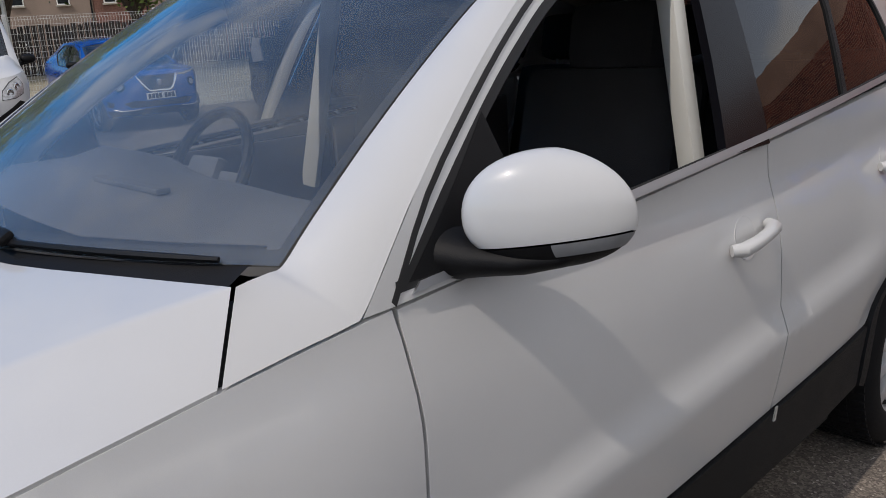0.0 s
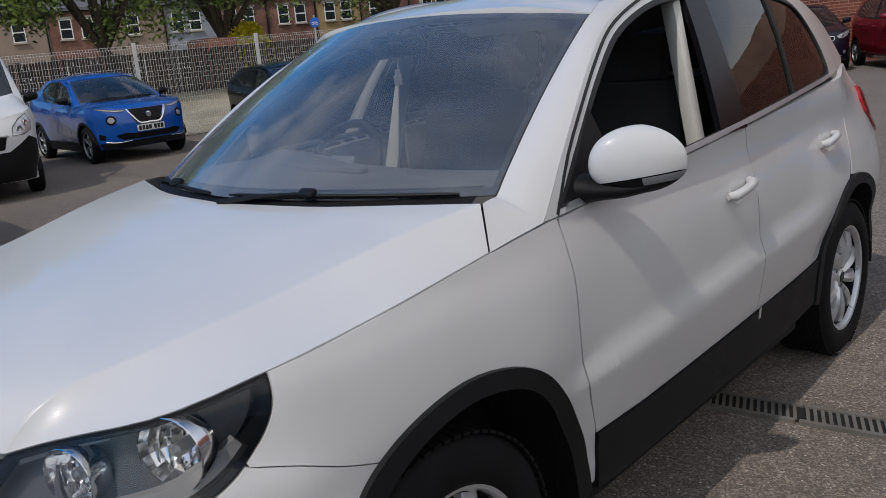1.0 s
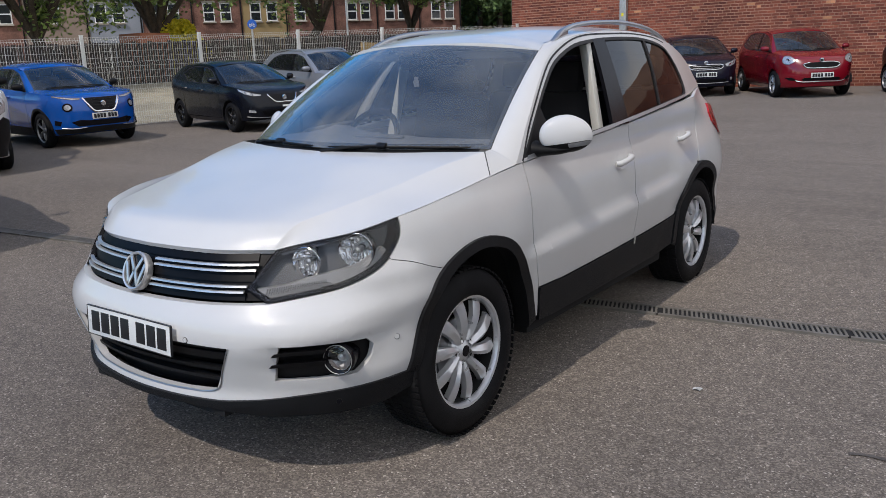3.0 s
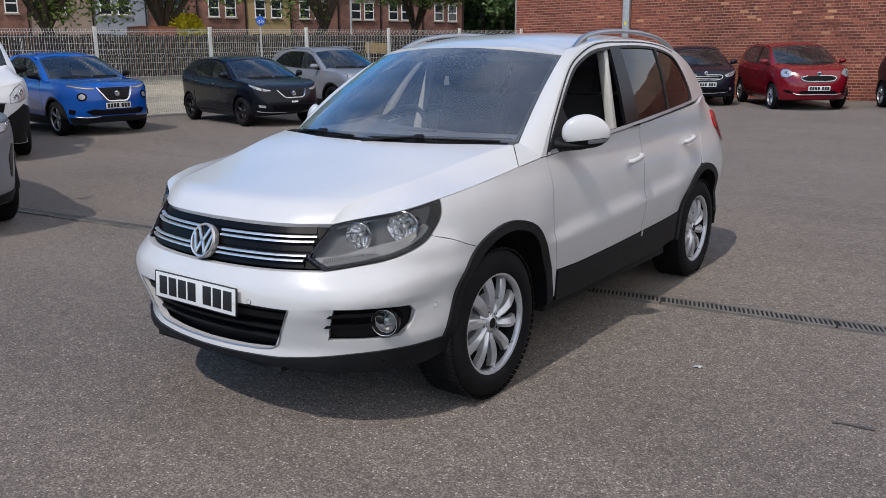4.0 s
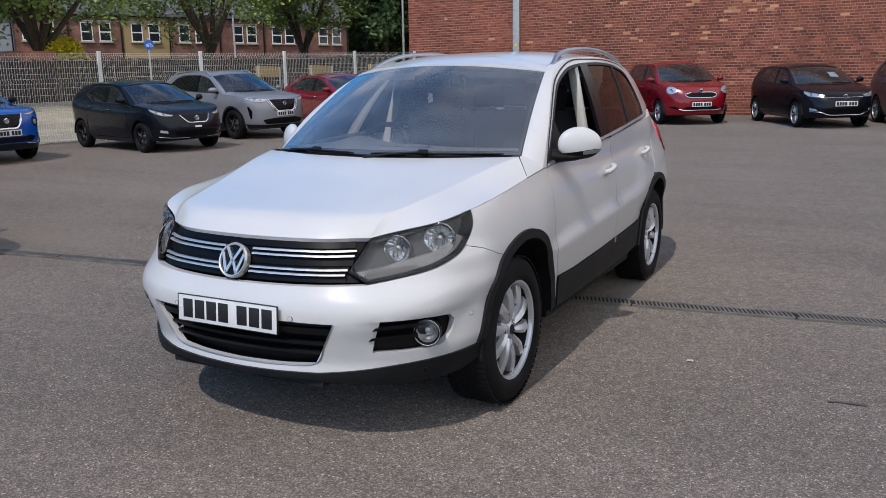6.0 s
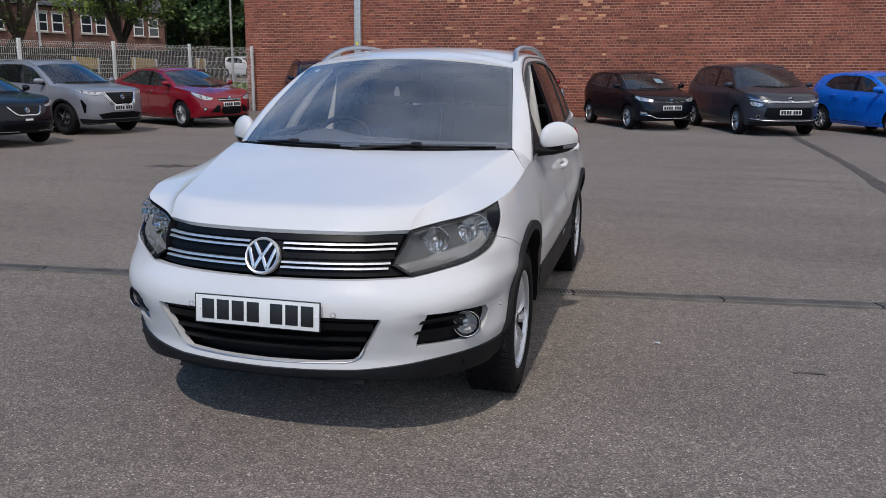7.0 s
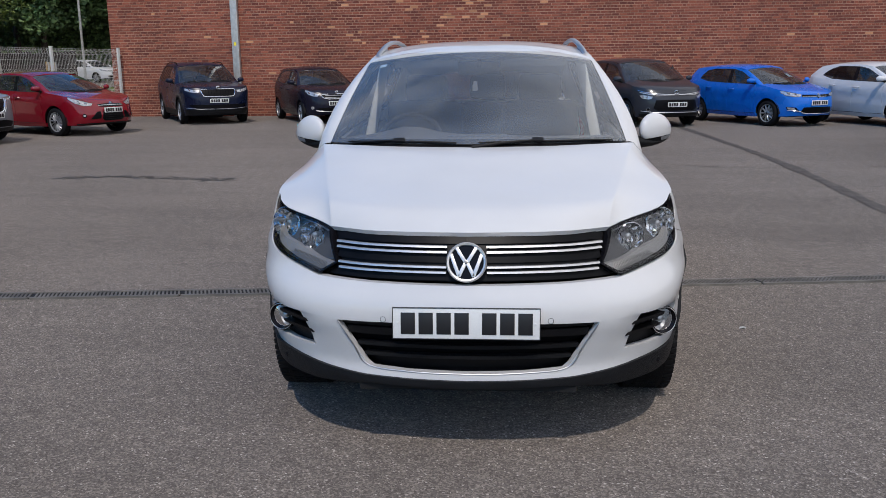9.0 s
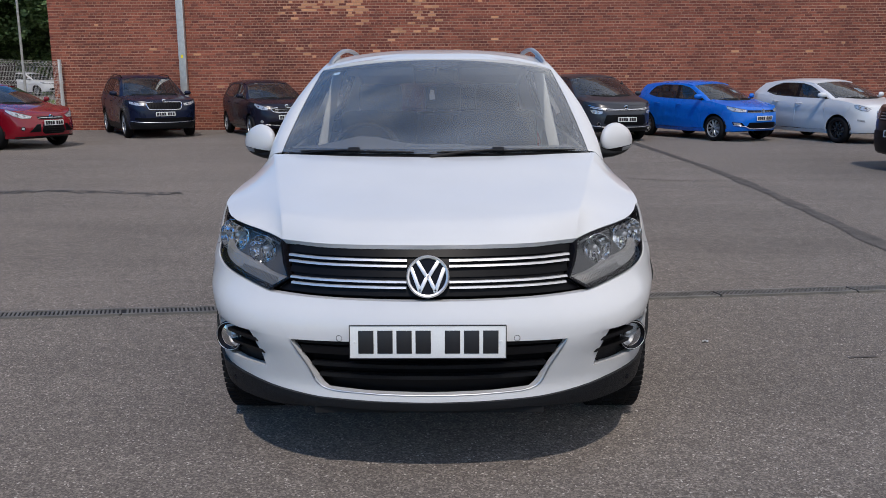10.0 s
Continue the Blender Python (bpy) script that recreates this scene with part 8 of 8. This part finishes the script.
def terraced_house(s0, s1, material, label, windows_at, eaves=4.75):
    """One house of the row; along x from s0 to s1, front towards -y."""
    root = thing("terraced_house", label, "house", ROW_AT, "houses of the terrace")
    w, mid = s1 - s0, (s0 + s1) / 2
    part("wall", box((w - 0.01, 7.0, eaves + 0.9), pose(mid, 3.5, eaves / 2 - 0.45)), material, root)
    bm = bmesh.new()
    pts = [(-0.25, eaves - 0.05), (3.5, eaves + 2.3), (7.25, eaves - 0.05), (7.25, eaves + 0.12), (3.5, eaves + 2.48), (-0.25, eaves + 0.12)]
    rows = [[bm.verts.new((x, y, z)) for y, z in pts] for x in (s0, s1)]
    for k in range(6):
        bm.faces.new((rows[0][k], rows[1][k], rows[1][(k + 1) % 6], rows[0][(k + 1) % 6]))
    bm.faces.new(rows[0][::-1])
    bm.faces.new(rows[1])
    roof = part("roof", bm, SLATE, root)
    part("gutter", box((w, 0.12, 0.10), pose(mid, -0.10, eaves - 0.06), 0.02), BLACK_PLASTIC, root)
    part("drainpipe", box((0.08, 0.08, eaves), pose(s1 - 0.1, -0.05, eaves / 2), 0.02), BLACK_PLASTIC, root)
    part("chimney", box((0.5, 0.9, 1.2), pose(s1 - 0.3, 3.5, eaves + 2.7), 0.02), HOUSE_BRICK, roof)
    for s in windows_at:
        for z, h in ((3.75, 1.05), (1.2, 1.25)):
            win = part("window", box((0.66, 0.06, h), pose(s, -0.005, z)), UPVC, root)
            for dz, hh in ((h * 0.25, h * 0.42), (-h * 0.24, h * 0.42)):
                part("pane", box((0.54, 0.03, hh), pose(s, -0.028, z + dz)), PANE, win)
            part("sill", box((0.78, 0.16, 0.09), pose(s, -0.06, z - h / 2 - 0.05), 0.01), STONE, win)
            part("lintel", box((0.80, 0.05, 0.14), pose(s, -0.01, z + h / 2 + 0.08), 0.01), STONE, win)


def terrace():
    brick = "red-brown brick terraced house with white windows"
    for s0, s1, m, label, ws in ((-30, -24, HOUSE_BRICK, brick, (-28.5, -26)), (-24, -17.5, RENDER_CREAM, "cream rendered terraced house", (-22.5, -19.5)), (-17.5, -11.5, HOUSE_BRICK, brick, (-16, -13.2)),
                                 (-11.5, -6.5, RENDER_CREAM, "pinkish cream rendered terraced house", (-10.3, -8.0)), (-6.5, -3.6, HOUSE_BRICK, brick, (-5.6, -4.5)), (-3.6, -0.3, RENDER_CREAM, "cream rendered terraced house with white windows", (-2.1,)), (-0.3, 2.6, RENDER_GREY, "blue-grey rendered terraced house", (0.35, 1.3)),
                                 (2.6, 5.5, HOUSE_BRICK, brick, (3.35, 4.35)), (5.5, 8.4, HOUSE_BRICK, brick, (6.4, 7.4)), (8.4, 11.2, RENDER_YELLOW, "ochre rendered terraced house", (9.2, 10.2)), (11.2, 14.3, HOUSE_BRICK, brick, (12.0, 13.0)),
                                 (14.3, 17.2, HOUSE_BRICK, brick, (15.4, 16.3)), (17.2, 20.2, HOUSE_BRICK, brick, (18.0, 18.9)), (20.2, 23.2, HOUSE_BRICK, brick, (21.3, 22.3))):
        terraced_house(s0, s1, m, label, ws)


def board_fence():
    root = thing("board_fence", "dark weathered close-board timber fence", "fence")
    rng = random.Random(8)
    me = bpy.data.meshes.new("board")
    bm = box((0.03, 0.150, 1.64))
    bm.to_mesh(me)
    bm.free()
    me.materials.append(BOARDS)
    for k in range(290):
        y = -19 + k * 0.175
        x = fence_x(y) - 9.0
        ob = new("board", me)
        ob.parent = root
        ob.matrix_local = pose(x, y, verge_height(x, y) + 0.56 + rng.uniform(-0.04, 0.04), 0, 0, -13.3)


def verge_height(x, y):
    """The rough bank behind the fence."""
    d = min(max((fence_x(y) - 0.6 - x) / 8.0, 0.0), 1.1)
    return ground_height(x, y) + 0.03 + 0.68 * d


def add_leaf(verts, faces, p, size, rng):
    a, b = rng.uniform(0, 6.283), rng.uniform(-0.9, 0.9)
    u = Vector((math.cos(a) * math.cos(b), math.sin(a) * math.cos(b), math.sin(b)))
    v = u.cross(Vector((rng.uniform(-1, 1), rng.uniform(-1, 1), rng.uniform(-1, 1)))).normalized()
    i = len(verts)
    s = size * rng.uniform(0.6, 1.25)
    verts.extend([tuple(p - u * s), tuple(p - v * s * 0.55 + u * s * 0.1), tuple(p + u * s), tuple(p + v * s * 0.55 + u * s * 0.1)])
    faces.append((i, i + 1, i + 2, i + 3))


def street_tree(x, y, height, radius, seed, lean=0.0, material=None, label="broad green street tree with a dark trunk", clumps=130, per=150, low=0.30, leaf=0.090, mid=0.60, tall=0.40):
    rng = random.Random(seed)
    z0 = verge_height(x, y) - 0.05
    root = thing("tree", label, "tree", group="trees behind the fence")
    bm = bmesh.new()
    fork = height * low
    top = Vector((x + lean, y + lean * 0.4, z0 + fork))
    add_tube(bm, [(x, y, z0), (x + lean * 0.3, y, z0 + fork * 0.5), tuple(top)], [0.26, 0.20, 0.17], 10)
    ends = []
    for k in range(8):
        a = 6.283 * k / 8 + rng.uniform(-0.3, 0.3)
        r = radius * rng.uniform(0.45, 0.8)
        e = Vector((x + lean + r * math.cos(a), y + r * math.sin(a), z0 + height * rng.uniform(0.55, 0.85)))
        m = top.lerp(e, 0.5) + Vector((rng.uniform(-0.3, 0.3), rng.uniform(-0.3, 0.3), 0.35))
        add_tube(bm, [tuple(top - Vector((0, 0, 0.15))), tuple(m), tuple(e)], [0.12, 0.075, 0.025], 6)
        ends += [m, e]
        for q in range(2):
            t = m.lerp(e, rng.uniform(0.2, 0.8))
            e2 = t + Vector((rng.uniform(-1, 1), rng.uniform(-1, 1), rng.uniform(-0.2, 0.8))) * radius * 0.35
            add_tube(bm, [tuple(t), tuple(e2)], [0.045, 0.015], 5)
            ends.append(e2)
    part("trunk", bm, BARK, root)
    verts, faces = [], []
    c0 = Vector((x + lean, y, z0 + height * mid))
    centres = list(ends)
    while len(centres) < clumps:
        d = Vector((rng.gauss(0, 1), rng.gauss(0, 1), rng.gauss(0, 0.75)))
        d = d.normalized() * rng.uniform(0.35, 1.0)**0.6
        centres.append(c0 + Vector((d.x * radius, d.y * radius, d.z * height * tall)))
    for c in centres:
        s = radius * rng.uniform(0.13, 0.27)
        for k in range(per):
            d = Vector((rng.gauss(0, 1), rng.gauss(0, 1), rng.gauss(0, 0.7)))
            add_leaf(verts, faces, c + d.normalized() * s * rng.random()**0.45, leaf, rng)
    me = bpy.data.meshes.new("crown")
    me.from_pydata(verts, [], faces)
    me.materials.append(material or LEAF)
    ob = new("crown", me)
    ob.parent = root
    tagged(ob, kind="stuff")


def shrub(name, label, x, y, w, h, material, seed, pointed=False, z=None):
    rng = random.Random(seed)
    z0 = verge_height(x, y) - 0.02 if z is None else z
    root = thing(name, label, "shrub")
    bm = bmesh.new()
    add_tube(bm, [(x, y, z0), (x, y, z0 + h * 0.5)], [0.05, 0.02], 6)
    part("stem", bm, BARK, root)
    verts, faces = [], []
    for k in range(9000):
        q = rng.random()
        r = w / 2 * ((1 - q)**0.6 if pointed else math.sqrt(max(0, 1 - (q * 1.05 - 0.1)**2))) * rng.uniform(0.55, 1.03)
        a = rng.uniform(0, 6.283)
        r *= 1 + 0.15 * math.sin(5 * a + q * 9)
        add_leaf(verts, faces, Vector((x + r * math.cos(a), y + r * math.sin(a), z0 + q * h)), 0.07, rng)
    me = bpy.data.meshes.new("foliage")
    me.from_pydata(verts, [], faces)
    me.materials.append(material)
    ob = new("foliage", me)
    ob.parent = root
    tagged(ob, kind="stuff")


terrace()
board_fence()
for x, y, h, r, seed, lean in ((-24.2, 7.6, 8.0, 3.6, 1, 0.2), (-23.5, 11.6, 8.0, 3.8, 2, -0.3), (-24.2, 15.8, 8.0, 4.1, 3, 0.4), (-23.2, 22.5, 8.4, 4.6, 4, 0.9), (-22.4, 29.2, 8.0, 3.2, 5, 0.0), (-26.0, 2.5, 9.0, 3.8, 6, 0.0), (-28.0, -4.0, 9.0, 4.0, 7, 0.0)):
    street_tree(x, y, h + 0.1, r, seed, lean, low=0.21, mid=0.61, tall=0.37)
for x, y, h, r, seed in ((-23.5, 54.5, 14.4, 5.3, 21), (-30.6, 50.3, 14.0, 5.8, 22), (-15.8, 38.5, 11.0, 4.2, 23), (-34.5, 55.0, 14.5, 5.6, 24), (-28.5, 66.0, 18.0, 8.0, 25), (-36.0, 60.0, 17.0, 7.0, 26), (-28.0, 55.5, 14.0, 5.0, 27), (-33.5, 52.0, 15.0, 6.0, 28)):
    street_tree(x, y, h, r, seed, 0, LEAF_DARK, "dense dark green tree beside the brick building", clumps=270, per=150, low=0.27, leaf=0.16 if y < 50 else 0.19, mid=0.56, tall=0.39)


def hedge():
    rng = random.Random(77)
    a, b = Vector((-50.0, 47.0, 0)), Vector((-12.0, 62.0, 0))
    verts, faces = [], []
    n = Vector((b.y - a.y, a.x - b.x, 0)).normalized()
    for k in range(80000):
        p = a.lerp(b, rng.random()) + n * rng.uniform(0, 0.9)
        p.z = ground_height(p.x, p.y) + 6.0 * rng.random()**0.9 * (0.86 + 0.14 * math.sin(p.x * 1.7) * math.sin(p.x * 0.6 + 1))
        add_leaf(verts, faces, p, 0.22, rng)
    me = bpy.data.meshes.new("hedge")
    me.from_pydata(verts, [], faces)
    me.materials.append(LEAF_DARK)
    tagged(new("hedge", me), "tall dark green screen of conifers behind the far cars", "hedge", kind="stuff")


hedge()
shrub("shrub", "golden-green conical garden shrub", -23.7, 16.75, 2.2, 2.15, LEAF_GOLD, 31)
shrub("weed_clump", "dry yellow-green weeds behind the mesh fence", -15.6, 27.6, 2.4, 0.8, LEAF, 33, z=ground_height(-15.6, 27.6) - 0.02)
shrub("hedge_plant", "dark green spiky garden plant", -21.0, 27.5, 1.4, 1.1, LEAF, 32)
wall_block = finish("garden_shed", box((1.3, 1.2, 1.7), pose(-23.6, 15.3, verge_height(-23.6, 15.3) + 0.80), 0.02), TERRACOTTA)
tagged(wall_block, "small terracotta rendered garden outbuilding", "shed")
for x, y, w in ((-19.9, 23.5, 2.2), (-19.2, 26.2, 2.6), (-18.3, 29.0, 1.2)):
    h = thing("hoarding", "yellow site hoarding panel beyond the fence", "hoarding", Matrix.Translation((x, y, verge_height(x, y))) @ Matrix.Rotation(radians(-76), 4, "Z"))
    part("board", box((w, 0.05, 0.42), pose(0, 0, 0.88), 0.01), HOARDING, h)
    for o in (-w / 2 + 0.1, w / 2 - 0.1):
        part("post", box((0.06, 0.06, 1.12), pose(o, 0.055, 0.53), 0.005), GALV, h)

sign = thing("cycle_sign", "round blue cycle-route sign on a grey pole", "sign", pose(-16.75, 14.35, ground_height(-16.75, 14.35), 0, 0, 62))
bm = bmesh.new()
add_tube(bm, [(0, 0, 0), (0, 0, 2.62)], 0.03, 10)
part("pole", bm, GALV, sign)
bm = bmesh.new()
add_lathe(bm, [(0.0005, 0.012), (0.135, 0.012), (0.14, 0.0), (0.0005, -0.004)], 32, Matrix.Translation((0, -0.045, 2.42)) @ Matrix.Rotation(radians(-90), 4, "Z"))
disc = part("disc", bm, SIGN_BLUE, sign)
bm = bmesh.new()
for o in (-0.053, 0.053):
    add_tube(bm, [(o + 0.036 * math.cos(6.283 * k / 16), -0.060, 2.39 + 0.036 * math.sin(6.283 * k / 16)) for k in range(16)], 0.007, 5, closed=True)
add_tube(bm, [(-0.053, -0.06, 2.39), (-0.014, -0.06, 2.45), (0.036, -0.06, 2.45), (0.053, -0.06, 2.39)], 0.007, 5)
part("symbol", bm, UPVC, disc)

for x, y, h in ((-18.9, 32.9, 8.0), (-30.5, 33.5, 7.5), (-22.6, 7.3, 7.0)):
    pole = thing("street_lamp", "tall slim grey lamp post", "lamp post")
    z = verge_height(x, y) - 0.05 if y < 30 else ground_height(x, y)
    bm = bmesh.new()
    add_tube(bm, [(x, y, z), (x, y, z + 1.2), (x, y, z + h)], [0.085, 0.06, 0.045], 10)
    part("column", bm, GALV, pole)
    bm = bmesh.new()
    add_tube(bm, [(x, y, z + h), (x + 0.3, y, z + h + 0.25), (x + 1.0, y, z + h + 0.3)], 0.03, 8)
    add_box(bm, (0.5, 0.2, 0.1), pose(x + 1.2, y, z + h + 0.3), 0.03)
    part("lamp_head", bm, GALV, pole)

# cars far behind the fence
for spot, colour, label in (((-25.7, 48.6, 0.93, -0.36), VAN_WHITE, "white hatchback parked far behind the fence"), ((-24.5, 40.2, 0.85, -0.52), CHARCOAL, "dark car parked far behind the fence"), ((-28.0, 39.6, 0.85, -0.52), NAVY, "dark blue car parked far behind the fence")):
    parked_car("hatchback_car", label, Matrix.Translation((0, 0, 0.02)) @ parked(*spot), HATCH, colour, (2.28, 0.04, 2.46, 0.05), fronts=hatch_fronts[:2], lamp=HATCH_LAMP, plate=0.60, group="cars beyond the fence")

# showroom behind the camera, seen only in the white car's glass and paint
def showroom():
    x = 18.0
    wall = finish("wall_east", box((0.3, 34, 1.2), pose(x + 0.15, 3, 0.60)), surface("dark plinth brick", (0.075, 0.030, 0.025), 0.9, vary=0.2, scale=3), smooth=False)
    tagged(wall, "low red brick plinth of the showroom", "wall", kind="structure")
    top = finish("wall_showroom", box((0.3, 34, 1.3), pose(x + 0.15, 3, 3.85)), surface("showroom cladding", (0.72, 0.74, 0.76), 0.5, vary=0.1), smooth=False)
    tagged(top, "pale grey clad showroom fascia", "wall", kind="structure")
    for k in range(9):
        y = -14 + 3.8 * k
        post = finish("showroom_mullion", box((0.2, 0.14, 2.0), pose(x + 0.15, y, 2.2)), GALV, smooth=False)
        tagged(post, "grey showroom window post", "post", kind="structure")
    for k in range(8):
        y = -12.1 + 3.8 * k
        p = finish("window_1" if k == 0 else "window_%d" % (k + 1), box((0.04, 3.64, 2.0), pose(x + 0.15, y, 2.2)), PANE, smooth=False)
        tagged(p, "large dark showroom window", "window", kind="structure")


showroom()

# a paper scrap and a dark stain on the asphalt
scrap = thing("paper_scrap", "small white paper scrap on the asphalt", "litter")
bm = bmesh.new()
rows = [[bm.verts.new((1.505 + 0.018 * i + 0.005 * j, 0.87 + 0.014 * j, 0.006 + 0.006 * ((i + j) % 2))) for i in (-1, 0, 1)] for j in (-1, 0, 1)]
for a, b in zip(rows, rows[1:]):
    for k in range(2):
        bm.faces.new((a[k], a[k + 1], b[k + 1], b[k]))
bmesh.ops.solidify(bm, geom=bm.faces[:], thickness=0.001)
part("sheet", bm, UPVC, scrap)
tar_strip("tar_spot", "small dark stain on the asphalt", [(2.17, 0.58), (2.22, 0.60), (2.28, 0.60), (2.33, 0.61)], 0.075)

build_verge()
brick_wall()
mesh_fence()
